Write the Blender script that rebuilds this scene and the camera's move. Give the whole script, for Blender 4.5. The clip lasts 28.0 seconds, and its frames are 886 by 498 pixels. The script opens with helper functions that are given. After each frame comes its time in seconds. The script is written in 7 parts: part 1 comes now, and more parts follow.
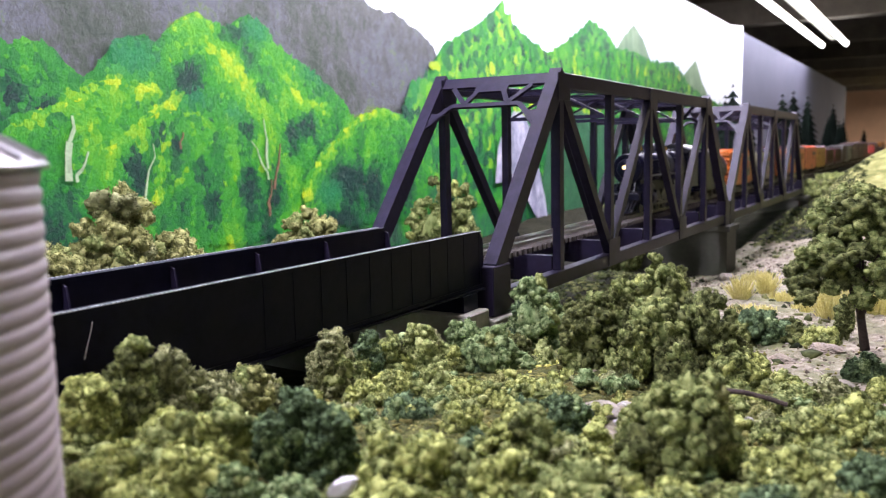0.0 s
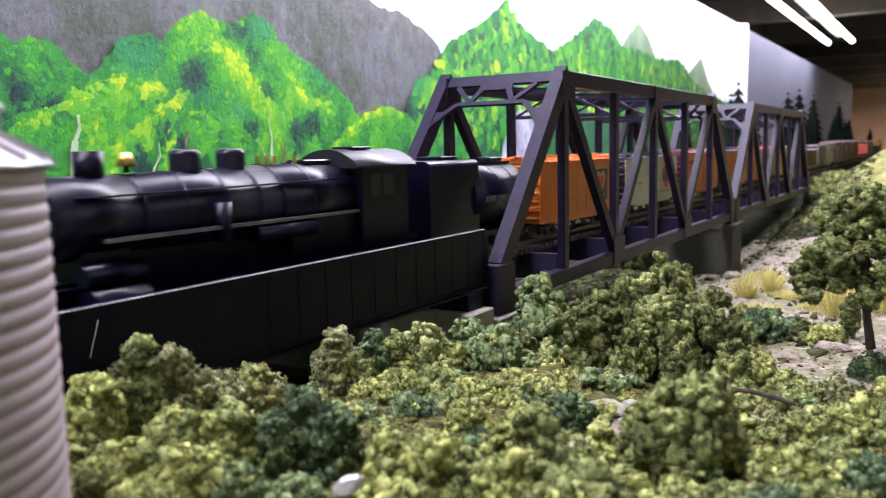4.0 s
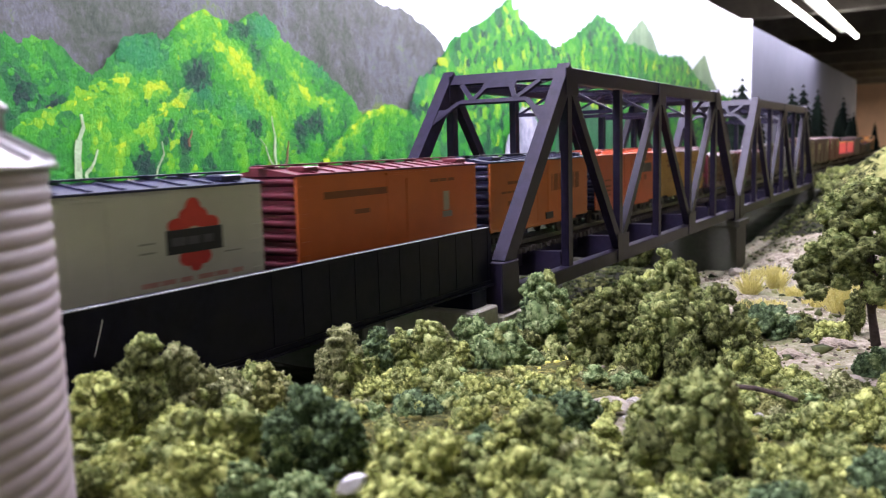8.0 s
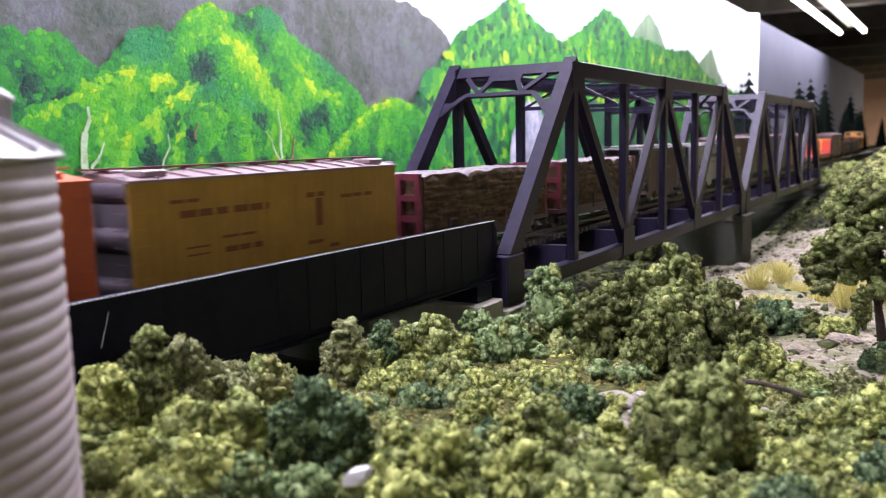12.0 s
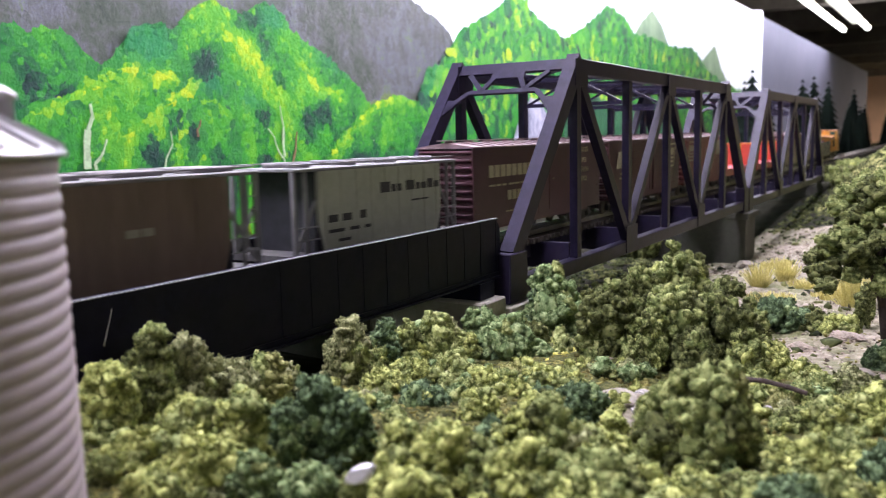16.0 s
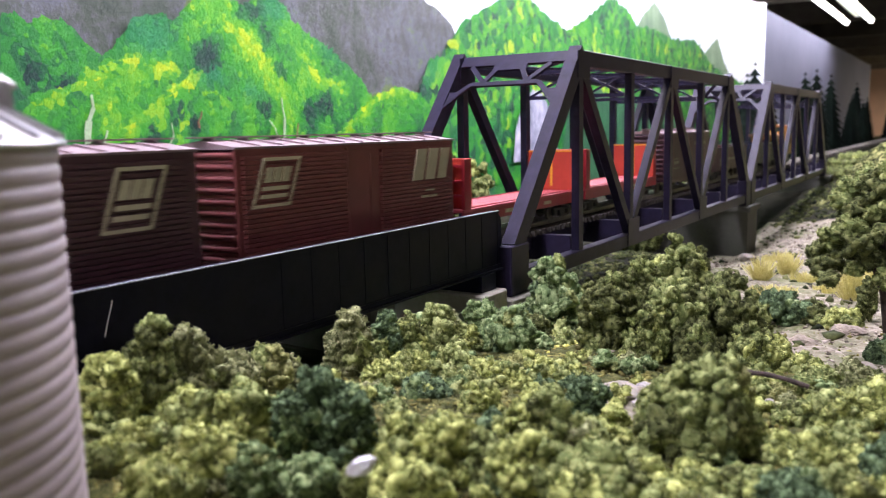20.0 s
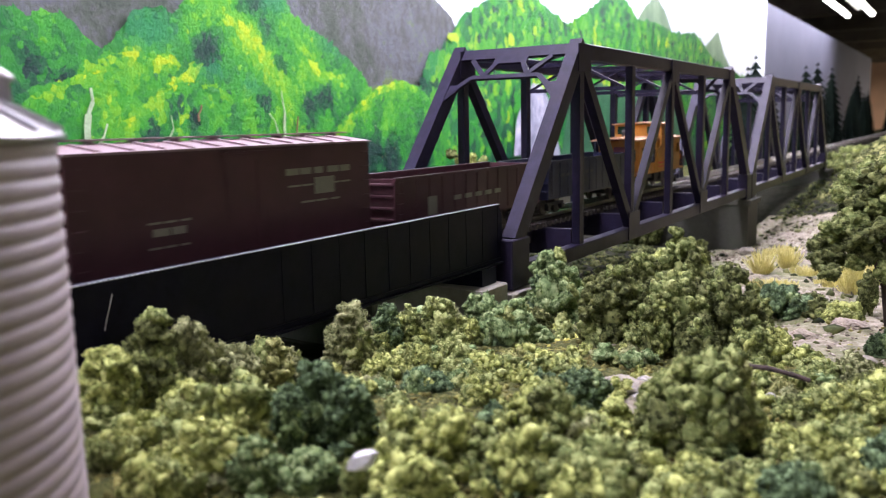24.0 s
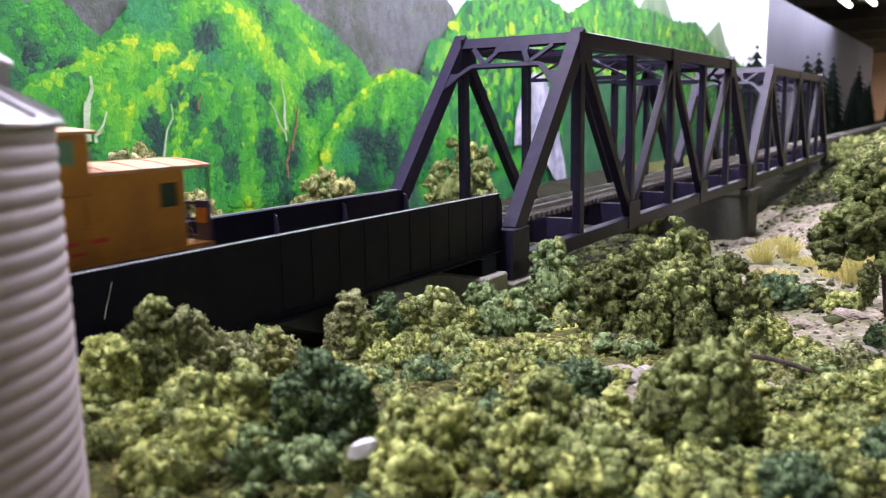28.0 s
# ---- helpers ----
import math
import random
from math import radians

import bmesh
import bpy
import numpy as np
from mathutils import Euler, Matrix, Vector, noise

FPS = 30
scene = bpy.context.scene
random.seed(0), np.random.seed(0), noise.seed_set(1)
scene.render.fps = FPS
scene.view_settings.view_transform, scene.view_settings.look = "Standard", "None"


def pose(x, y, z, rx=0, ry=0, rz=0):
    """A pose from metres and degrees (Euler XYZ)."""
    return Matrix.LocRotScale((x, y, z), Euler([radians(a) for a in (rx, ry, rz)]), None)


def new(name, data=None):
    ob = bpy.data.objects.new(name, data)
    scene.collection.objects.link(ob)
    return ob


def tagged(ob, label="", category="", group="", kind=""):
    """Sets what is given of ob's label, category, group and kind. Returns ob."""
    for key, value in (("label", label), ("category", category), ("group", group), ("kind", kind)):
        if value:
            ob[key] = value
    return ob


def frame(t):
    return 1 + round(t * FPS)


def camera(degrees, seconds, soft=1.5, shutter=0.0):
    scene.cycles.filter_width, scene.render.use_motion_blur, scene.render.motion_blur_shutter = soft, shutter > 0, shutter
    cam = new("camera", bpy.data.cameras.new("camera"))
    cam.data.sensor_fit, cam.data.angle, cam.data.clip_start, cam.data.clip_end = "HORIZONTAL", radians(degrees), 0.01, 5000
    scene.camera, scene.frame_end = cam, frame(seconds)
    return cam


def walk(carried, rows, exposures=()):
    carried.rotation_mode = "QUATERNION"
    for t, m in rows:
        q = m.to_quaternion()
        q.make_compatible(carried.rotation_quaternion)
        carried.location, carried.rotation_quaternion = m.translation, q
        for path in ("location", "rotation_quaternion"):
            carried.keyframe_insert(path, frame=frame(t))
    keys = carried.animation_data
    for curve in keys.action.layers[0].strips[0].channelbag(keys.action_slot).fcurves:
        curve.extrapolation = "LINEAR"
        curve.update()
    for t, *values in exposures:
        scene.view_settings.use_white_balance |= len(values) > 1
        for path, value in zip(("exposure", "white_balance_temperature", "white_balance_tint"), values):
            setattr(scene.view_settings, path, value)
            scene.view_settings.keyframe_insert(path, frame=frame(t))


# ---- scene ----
# camera on the table edge, slowly tipping down
cam = camera(55.8, 28.0, soft=1.0, shutter=0.5)
cam.data.dof.use_dof, cam.data.dof.focus_distance, cam.data.dof.aperture_fstop = True, 0.36, 23.0
PATH = [
    (0, -0.0001, -0.0001, 0.1700, 83.271, 1.194, -59.286),
    (0.5, -0.0001, -0.0001, 0.1701, 83.269, 1.231, -59.260),
    (1, -0.0001, -0.0001, 0.1701, 83.259, 1.205, -59.234),
    (1.5, -0.0001, -0.0001, 0.1700, 83.264, 1.214, -59.226),
    (2, -0.0001, -0.0001, 0.1700, 83.260, 1.232, -59.214),
    (2.5, -0.0001, -0.0001, 0.1700, 83.231, 1.236, -59.172),
    (3, -0.0001, -0.0001, 0.1700, 83.148, 1.257, -59.070),
    (3.5, -0.0001, -0.0001, 0.1700, 83.197, 1.218, -58.964),
    (5.5, 0.0002, -0.0003, 0.1703, 82.977, 1.478, -58.897),
    (6, 0.0002, -0.0003, 0.1703, 82.999, 1.540, -58.842),
    (6.5, 0.0002, -0.0003, 0.1703, 83.112, 1.551, -58.810),
    (7, 0.0001, -0.0003, 0.1703, 83.025, 1.519, -58.765),
    (7.5, 0.0001, -0.0003, 0.1703, 82.973, 1.476, -58.728),
    (8, 0.0001, -0.0002, 0.1702, 83.006, 1.535, -58.722),
    (8.5, 0.0001, -0.0001, 0.1702, 82.940, 1.375, -58.699),
    (9, 0.0001, -0.0001, 0.1701, 82.852, 1.339, -58.587),
    (9.5, 0.0001, -0.0000, 0.1701, 82.780, 1.373, -58.523),
    (10, 0.0001, 0.0000, 0.1701, 82.748, 1.322, -58.420),
    (10.5, 0.0001, 0.0000, 0.1701, 82.726, 1.367, -58.429),
    (11, 0.0001, 0.0001, 0.1701, 82.705, 1.360, -58.459),
    (11.5, 0.0001, 0.0001, 0.1701, 82.679, 1.370, -58.419),
    (12, 0.0001, 0.0001, 0.1700, 82.597, 1.343, -58.359),
    (12.5, 0.0001, 0.0002, 0.1700, 82.564, 1.304, -58.361),
    (14.5, 0.0001, 0.0003, 0.1700, 82.440, 1.193, -58.135),
    (15, 0.0002, 0.0003, 0.1700, 82.482, 1.289, -58.188),
    (15.5, 0.0002, 0.0003, 0.1700, 82.498, 1.332, -58.179),
    (16, 0.0003, 0.0003, 0.1700, 82.422, 1.342, -58.177),
    (16.5, 0.0003, 0.0004, 0.1700, 82.333, 1.353, -58.128),
    (17, 0.0004, 0.0004, 0.1700, 82.311, 1.315, -58.185),
    (17.5, 0.0004, 0.0004, 0.1700, 82.315, 1.300, -58.231),
    (18, 0.0005, 0.0005, 0.1699, 82.274, 1.299, -58.214),
    (18.5, 0.0006, 0.0005, 0.1699, 82.220, 1.404, -58.189),
    (19, 0.0007, 0.0006, 0.1699, 82.036, 1.361, -58.144),
    (19.5, 0.0008, 0.0007, 0.1699, 81.945, 1.257, -58.071),
    (20, 0.0009, 0.0008, 0.1698, 81.901, 1.195, -58.077),
    (20.5, 0.0010, 0.0009, 0.1698, 81.837, 1.249, -58.069),
    (21, 0.0011, 0.0010, 0.1698, 81.636, 1.182, -58.011),
    (21.5, 0.0011, 0.0011, 0.1697, 81.584, 1.183, -58.017),
    (23.5, 0.0013, 0.0013, 0.1697, 81.443, 1.134, -58.061),
    (24, 0.0014, 0.0013, 0.1697, 81.468, 1.193, -58.070),
    (24.5, 0.0014, 0.0013, 0.1697, 81.474, 1.183, -58.106),
    (25, 0.0015, 0.0014, 0.1697, 81.489, 1.220, -58.124),
    (25.5, 0.0016, 0.0014, 0.1696, 81.278, 1.170, -58.149),
    (26, 0.0016, 0.0015, 0.1696, 81.118, 1.133, -57.991),
    (26.5, 0.0017, 0.0016, 0.1696, 81.066, 1.084, -57.976),
    (27, 0.0017, 0.0016, 0.1695, 81.053, 1.107, -58.030),
    (27.5, 0.0017, 0.0017, 0.1695, 80.998, 1.095, -58.067),
    (28, 0.0017, 0.0017, 0.1695, 80.741, 1.025, -58.067),
    ]
walk(cam, [(t, pose(*p)) for t, *p in PATH], exposures=[(0.0, 0.0), (28.0, 0.0)])

# ---- light: fluorescent fixtures, one seen, the others out of view ----
world = bpy.data.worlds.new("room_dark")
scene.world = world
world.use_nodes = True
world.node_tree.nodes["Background"].inputs[0].default_value = (0.55, 0.6, 0.7, 1)
world.node_tree.nodes["Background"].inputs[1].default_value = 0.02
TUBE_Z = 0.67
# First is seen, next two follow from lit faces; last four are added fill.
FIXTURES = [(3.55, 0.50), (0.70, 0.25), (-2.85, 0.25), (6.9, -0.70), (9.6, -0.5), (-0.5, -1.3), (1.75, 0.42)]
POWER = [8, 27, 5, 5, 90, 2.2, 7]
WARM = [0, 0, 0, 1, 1, 0, 0]
for (fx, fy), w, warm in zip(FIXTURES, POWER, WARM):
    ld = bpy.data.lights.new("tube_light", "AREA")
    ld.shape, ld.size, ld.size_y, ld.energy, ld.color = "RECTANGLE", 2.4, 0.12, w, (1.1, 0.86, 0.70) if warm else (0.92, 0.86, 1.10)
    lo = new("tube_light", ld)
    lo.matrix_world = pose(fx, fy, TUBE_Z - 0.025)


# ---- materials ----
def nd(nt, kind, **kw):
    n = nt.nodes.new(kind)
    for k, v in kw.items():
        n.inputs[k.replace("_", " ")].default_value = v
    return n


def material(name, colors, scale=300.0, rough=0.6, metal=0.0, bump=0.0, bump_scale=None, detail=6.0, stretch=(1, 1, 1),
             island=0.0, spots=None, spot_scale=60.0, spot_amount=0.5, emit=0.0, spec=0.5, obj_rand=0.0):
    """Noise-driven surface: colors spread over a ramp, a second large-scale tone, bump."""
    m = bpy.data.materials.new(name)
    m.use_nodes = True
    nt = m.node_tree
    b = nt.nodes["Principled BSDF"]
    tc = nt.nodes.new("ShaderNodeTexCoord")
    mp = nd(nt, "ShaderNodeMapping", Scale=stretch)
    nt.links.new(tc.outputs["Object"], mp.inputs[0])
    n = nd(nt, "ShaderNodeTexNoise", Scale=scale, Detail=detail, Roughness=0.65)
    nt.links.new(mp.outputs[0], n.inputs["Vector"])
    ramp = nt.nodes.new("ShaderNodeValToRGB")
    el = ramp.color_ramp.elements
    k = len(colors)
    while len(el) < k:
        el.new(0.5)
    for i, c in enumerate(colors):
        el[i].position = 0.32 + 0.36 * (i / max(1, k - 1))
        el[i].color = (*c, 1)
    fac = n.outputs[0]
    if island or obj_rand:
        add = nt.nodes.new("ShaderNodeMath")
        add.operation = "MULTIPLY_ADD"
        if island:
            g = nt.nodes.new("ShaderNodeNewGeometry").outputs["Random Per Island"]
        else:
            g = nt.nodes.new("ShaderNodeObjectInfo").outputs["Random"]
        sub = nt.nodes.new("ShaderNodeMath")
        sub.operation = "SUBTRACT"
        nt.links.new(g, sub.inputs[0])
        sub.inputs[1].default_value = 0.5
        nt.links.new(sub.outputs[0], add.inputs[0])
        add.inputs[1].default_value = island or obj_rand
        nt.links.new(fac, add.inputs[2])
        fac = add.outputs[0]
    nt.links.new(fac, ramp.inputs[0])
    col = ramp.outputs[0]
    if spots:
        n2 = nd(nt, "ShaderNodeTexNoise", Scale=spot_scale, Detail=4.0, Roughness=0.6)
        nt.links.new(mp.outputs[0], n2.inputs["Vector"])
        r2 = nt.nodes.new("ShaderNodeValToRGB")
        r2.color_ramp.elements[0].position = 0.5 - 0.12
        r2.color_ramp.elements[1].position = 0.5 + 0.2
        nt.links.new(n2.outputs[0], r2.inputs[0])
        mu = nt.nodes.new("ShaderNodeMath")
        mu.operation = "MULTIPLY"
        nt.links.new(r2.outputs[0], mu.inputs[0])
        mu.inputs[1].default_value = spot_amount
        mx = nt.nodes.new("ShaderNodeMixRGB")
        mx.inputs[2].default_value = (*spots, 1)
        nt.links.new(mu.outputs[0], mx.inputs[0])
        nt.links.new(col, mx.inputs[1])
        col = mx.outputs[0]
    nt.links.new(col, b.inputs["Base Color"])
    b.inputs["Roughness"].default_value = rough
    b.inputs["Metallic"].default_value = metal
    b.inputs["Specular IOR Level"].default_value = spec
    if emit:
        nt.links.new(col, b.inputs["Emission Color"])
        b.inputs["Emission Strength"].default_value = emit
    if bump:
        nb = nd(nt, "ShaderNodeTexNoise", Scale=bump_scale or scale, Detail=8.0, Roughness=0.7)
        nt.links.new(mp.outputs[0], nb.inputs["Vector"])
        bp = nd(nt, "ShaderNodeBump", Strength=0.8, Distance=bump)
        nt.links.new(nb.outputs[0], bp.inputs["Height"])
        nt.links.new(bp.outputs[0], b.inputs["Normal"])
    return m


def mural_material(name, stops, noise_scale=55.0, amp=0.5, cell=0.25, island=0.0, teal=(0.012, 0.17, 0.06), bump=0.007):
    """Oil paint: the tone painted on the sheet plus brushy noise picks the colour."""
    m = bpy.data.materials.new(name)
    m.use_nodes = True
    nt = m.node_tree
    b = nt.nodes["Principled BSDF"]
    tc = nt.nodes.new("ShaderNodeTexCoord")
    mp = nd(nt, "ShaderNodeMapping", Scale=(1, 1, 0.85))
    nt.links.new(tc.outputs["Object"], mp.inputs[0])
    n1 = nd(nt, "ShaderNodeTexNoise", Scale=noise_scale, Detail=4.0, Roughness=0.6, Distortion=1.4)
    n2 = nd(nt, "ShaderNodeTexNoise", Scale=noise_scale * 4.5, Detail=3.0, Roughness=0.6, Distortion=1.0)
    for n in (n1, n2):
        nt.links.new(mp.outputs[0], n.inputs["Vector"])
    warp = nt.nodes.new("ShaderNodeMixRGB")
    warp.blend_type = "ADD"
    warp.inputs[0].default_value = 0.035
    nt.links.new(mp.outputs[0], warp.inputs[1])
    nw = nd(nt, "ShaderNodeTexNoise", Scale=70.0, Detail=3.0)
    nt.links.new(mp.outputs[0], nw.inputs["Vector"])
    nt.links.new(nw.outputs["Color"], warp.inputs[2])
    vo = nd(nt, "ShaderNodeTexVoronoi", Scale=noise_scale * 2.1)
    nt.links.new(warp.outputs[0], vo.inputs["Vector"])
    sep = nt.nodes.new("ShaderNodeSeparateColor")
    nt.links.new(vo.outputs["Color"], sep.inputs[0])
    tone = nt.nodes.new("ShaderNodeAttribute")
    tone.attribute_name = "tone"

    def madd(a, k, c):
        q = nt.nodes.new("ShaderNodeMath")
        q.operation = "MULTIPLY_ADD"
        nt.links.new(a, q.inputs[0])
        q.inputs[1].default_value = k
        if isinstance(c, float):
            q.inputs[2].default_value = c
        else:
            nt.links.new(c, q.inputs[2])
        return q.outputs[0]
    f = madd(sep.outputs[0], cell, madd(n1.outputs[0], amp, madd(n2.outputs[0], amp * 0.4, madd(tone.outputs["Fac"], 1.0, -0.7 * amp - 0.5 * cell - 0.5 * island))))
    if island:
        f = madd(nt.nodes.new("ShaderNodeNewGeometry").outputs["Random Per Island"], island, f)
    ramp = nt.nodes.new("ShaderNodeValToRGB")
    el = ramp.color_ramp.elements
    while len(el) < len(stops):
        el.new(0.5)
    for e, (q, c) in zip(el, stops):
        e.position, e.color = q, (*c, 1)
    nt.links.new(f, ramp.inputs[0])
    at = nt.nodes.new("ShaderNodeAttribute")
    at.attribute_name = "teal"
    mx = nt.nodes.new("ShaderNodeMixRGB")
    mx.inputs[2].default_value = (*teal, 1)
    nt.links.new(madd(at.outputs["Fac"], 0.75, 0.0), mx.inputs[0])
    nt.links.new(ramp.outputs[0], mx.inputs[1])
    nt.links.new(mx.outputs[0], b.inputs["Base Color"])
    b.inputs["Roughness"].default_value = 0.5
    b.inputs["Specular IOR Level"].default_value = 0.25
    nb = nd(nt, "ShaderNodeTexNoise", Scale=130.0, Detail=5.0, Roughness=0.7, Distortion=2.0)
    nt.links.new(mp.outputs[0], nb.inputs["Vector"])
    bp = nd(nt, "ShaderNodeBump", Strength=0.7, Distance=bump)
    nt.links.new(nb.outputs[0], bp.inputs["Height"])
    nt.links.new(bp.outputs[0], b.inputs["Normal"])
    return m


def plain(name, c, rough=0.5, metal=0.0, var=0.25, scale=220.0, bump=0.00008, **kw):
    lo, hi = [max(0.0, x * (1 - var)) for x in c], [min(1.0, x * (1 + var)) for x in c]
    return material(name, [lo, c, hi], scale=scale, rough=rough, metal=metal, bump=bump, **kw)


M = {}
M["steel"] = plain("weathered_black_steel", (0.0140, 0.0118, 0.030), rough=0.45, spec=0.18, var=0.35, scale=160, spots=(0.020, 0.014, 0.026), spot_scale=70, spot_amount=0.5)
M["girder"] = plain("dull_black_girder", (0.0038, 0.0038, 0.0155), rough=0.5, spec=0.16, var=0.4, scale=180, spots=(0.009, 0.0075, 0.012), spot_scale=90, spot_amount=0.6)
# Bright colour stands in for overhead light on the flange tops.
M["edge"] = plain("lit_flange_edge", (0.42, 0.42, 0.44), rough=0.4, var=0.3, scale=900)
M["rail"] = plain("polished_rail", (0.35, 0.32, 0.3), rough=0.3, metal=0.9, var=0.2)
M["tie"] = plain("stained_bridge_tie", (0.045, 0.036, 0.03), rough=0.8, var=0.4, scale=500)
# Pier concrete is darkened to carry the shade below the spans.
M["concrete"] = plain("shaded_pier_concrete", (0.06, 0.058, 0.05), rough=0.85, var=0.2, scale=200, bump=0.0003, spots=(0.06, 0.07, 0.04), spot_scale=40)
M["seat"] = plain("pale_cast_concrete", (0.30, 0.285, 0.24), rough=0.85, var=0.15, scale=200, bump=0.0003)
M["silo"] = plain("matte_galvanised_sheet", (0.34, 0.28, 0.285), rough=0.5, metal=0.0, var=0.08, scale=40)
M["silo_roof"] = plain("glossy_galvanised_roof", (0.42, 0.40, 0.41), rough=0.28, metal=0.6, var=0.08, scale=40)
M["sand"] = material("sandy_earth", [(0.075, 0.060, 0.043), (0.22, 0.185, 0.14), (0.40, 0.35, 0.28)], scale=150, rough=0.95, bump=0.0016, bump_scale=260,
                     spots=(0.10, 0.12, 0.03), spot_scale=28, spot_amount=0.75)
M["stone"] = plain("pale_plaster_stone", (0.6, 0.58, 0.56), rough=0.9, var=0.25, scale=300, bump=0.0006)
M["rock"] = plain("grey_rock", (0.26, 0.23, 0.19), rough=0.9, var=0.4, scale=260, bump=0.0008)
M["bark"] = plain("dark_bark", (0.045, 0.03, 0.025), rough=0.9, var=0.5, scale=400, bump=0.0005)
FOAM = {
    "o": [(0.036, 0.046, 0.015), (0.092, 0.112, 0.038), (0.18, 0.195, 0.078)],
    "d": [(0.019, 0.022, 0.008), (0.046, 0.052, 0.018), (0.10, 0.104, 0.040)],
    "y": [(0.056, 0.066, 0.018), (0.145, 0.162, 0.048), (0.27, 0.28, 0.10)],
    "g": [(0.030, 0.046, 0.020), (0.085, 0.120, 0.048), (0.17, 0.20, 0.095)],
    "s": [(0.045, 0.047, 0.021), (0.105, 0.108, 0.048), (0.19, 0.19, 0.098)],
    "m": [(0.042, 0.054, 0.018), (0.110, 0.130, 0.044), (0.22, 0.235, 0.10)],
    "t": [(0.015, 0.024, 0.012), (0.043, 0.064, 0.031), (0.092, 0.125, 0.062)],
    "k": [(0.0012, 0.0028, 0.002), (0.002, 0.004, 0.003), (0.004, 0.007, 0.005)],
    "b": [(0.060, 0.062, 0.022), (0.120, 0.120, 0.044), (0.20, 0.195, 0.080)],
}
for k, c in FOAM.items():
    M["foam_" + k] = material("foam_foliage_" + k, [[v * f * g for v, g in zip(q, (0.97, 1.0, 1.0))] for q, f in zip(c, (1.02, 1.55, 2.05))], scale=4.5, rough=0.95, spec=0.1, island=0.12,
                              spots=(0.24, 0.19, 0.05) if k in "oym" else None, spot_scale=2.0, spot_amount=0.18)
M["grass"] = material("straw_yellow_grass", [(0.42, 0.36, 0.10), (0.6, 0.55, 0.2), (0.75, 0.7, 0.38)], scale=900, rough=0.9, spec=0.2)
M["carpet"] = material("scenic_ground_foam", [(0.018, 0.021, 0.008), (0.06, 0.065, 0.02), (0.16, 0.155, 0.05)], scale=330, rough=0.95, bump=0.002, bump_scale=700,
                       spots=(0.085, 0.092, 0.030), spot_scale=40, spot_amount=0.5, spec=0.1)
M["hill_grass"] = material("pale_hill_grass", [(0.09, 0.10, 0.03), (0.21, 0.21, 0.075), (0.36, 0.34, 0.15)], scale=45, rough=0.95, bump=0.003, bump_scale=200, spec=0.1)
M["wall_sky"] = material("mural_sky_paint", [(0.55, 0.66, 0.85), (0.72, 0.78, 0.9), (0.85, 0.88, 0.93)], scale=1.2, rough=0.7, detail=2, bump=0.0003, bump_scale=90)
M["wall_far"] = plain("pale_blue_grey_wall", (0.175, 0.18, 0.25), rough=0.8, var=0.1, scale=3, bump=0)
M["ceiling"] = plain("dark_brown_ceiling", (0.07, 0.05, 0.045), rough=0.9, var=0.3, scale=6, bump=0)
M["beam"] = plain("dusty_beam", (0.14, 0.12, 0.11), rough=0.85, var=0.25, scale=10, bump=0)
M["room"] = plain("basement_wall", (0.12, 0.115, 0.12), rough=0.9, var=0.15, scale=4, bump=0)
M["warm"] = plain("warm_cream_wall", (0.7, 0.5, 0.36), rough=0.9, var=0.1, scale=4, bump=0)
M["floor"] = plain("concrete_floor", (0.2, 0.19, 0.18), rough=0.8, var=0.2, scale=5, bump=0)
M["tube"] = plain("lit_fluorescent_tube", (1.0, 0.97, 0.9), var=0.0, bump=0, emit=9.0)
M["fixture"] = plain("white_enamel_fixture", (0.75, 0.75, 0.72), rough=0.4, var=0.05, bump=0)
M["fascia"] = plain("layout_fascia_board", (0.1, 0.12, 0.08), rough=0.7, bump=0)


# ---- mesh helpers ----
def bm_box(bm, x0, x1, y0, y1, z0, z1, bevel=0.0):
    vs = [bm.verts.new((x, y, z)) for x in (x0, x1) for y in (y0, y1) for z in (z0, z1)]
    fs = [bm.faces.new([vs[i] for i in q]) for q in ((0, 1, 3, 2), (4, 6, 7, 5), (0, 4, 5, 1), (2, 3, 7, 6), (0, 2, 6, 4), (1, 5, 7, 3))]
    if bevel:
        es = list({e for f in fs for e in f.edges})
        bmesh.ops.bevel(bm, geom=es, offset=bevel, segments=1, affect="EDGES", profile=0.5)
    return bm


def bm_beam(bm, a, b, w, h, up=(0, 1, 0)):
    """A rectangular bar from a to b; w along up x axis, h along up."""
    a, b, u = Vector(a), Vector(b), Vector(up)
    d = (b - a).normalized()
    s = d.cross(u).normalized()
    u = s.cross(d).normalized()
    vs = []
    for p in (a, b):
        for i, j in ((-1, -1), (1, -1), (1, 1), (-1, 1)):
            vs.append(bm.verts.new(p + s * (i * w / 2) + u * (j * h / 2)))
    for q in ((3, 2, 1, 0), (4, 5, 6, 7), (0, 1, 5, 4), (1, 2, 6, 5), (2, 3, 7, 6), (3, 0, 4, 7)):
        bm.faces.new([vs[i] for i in q])
    return bm


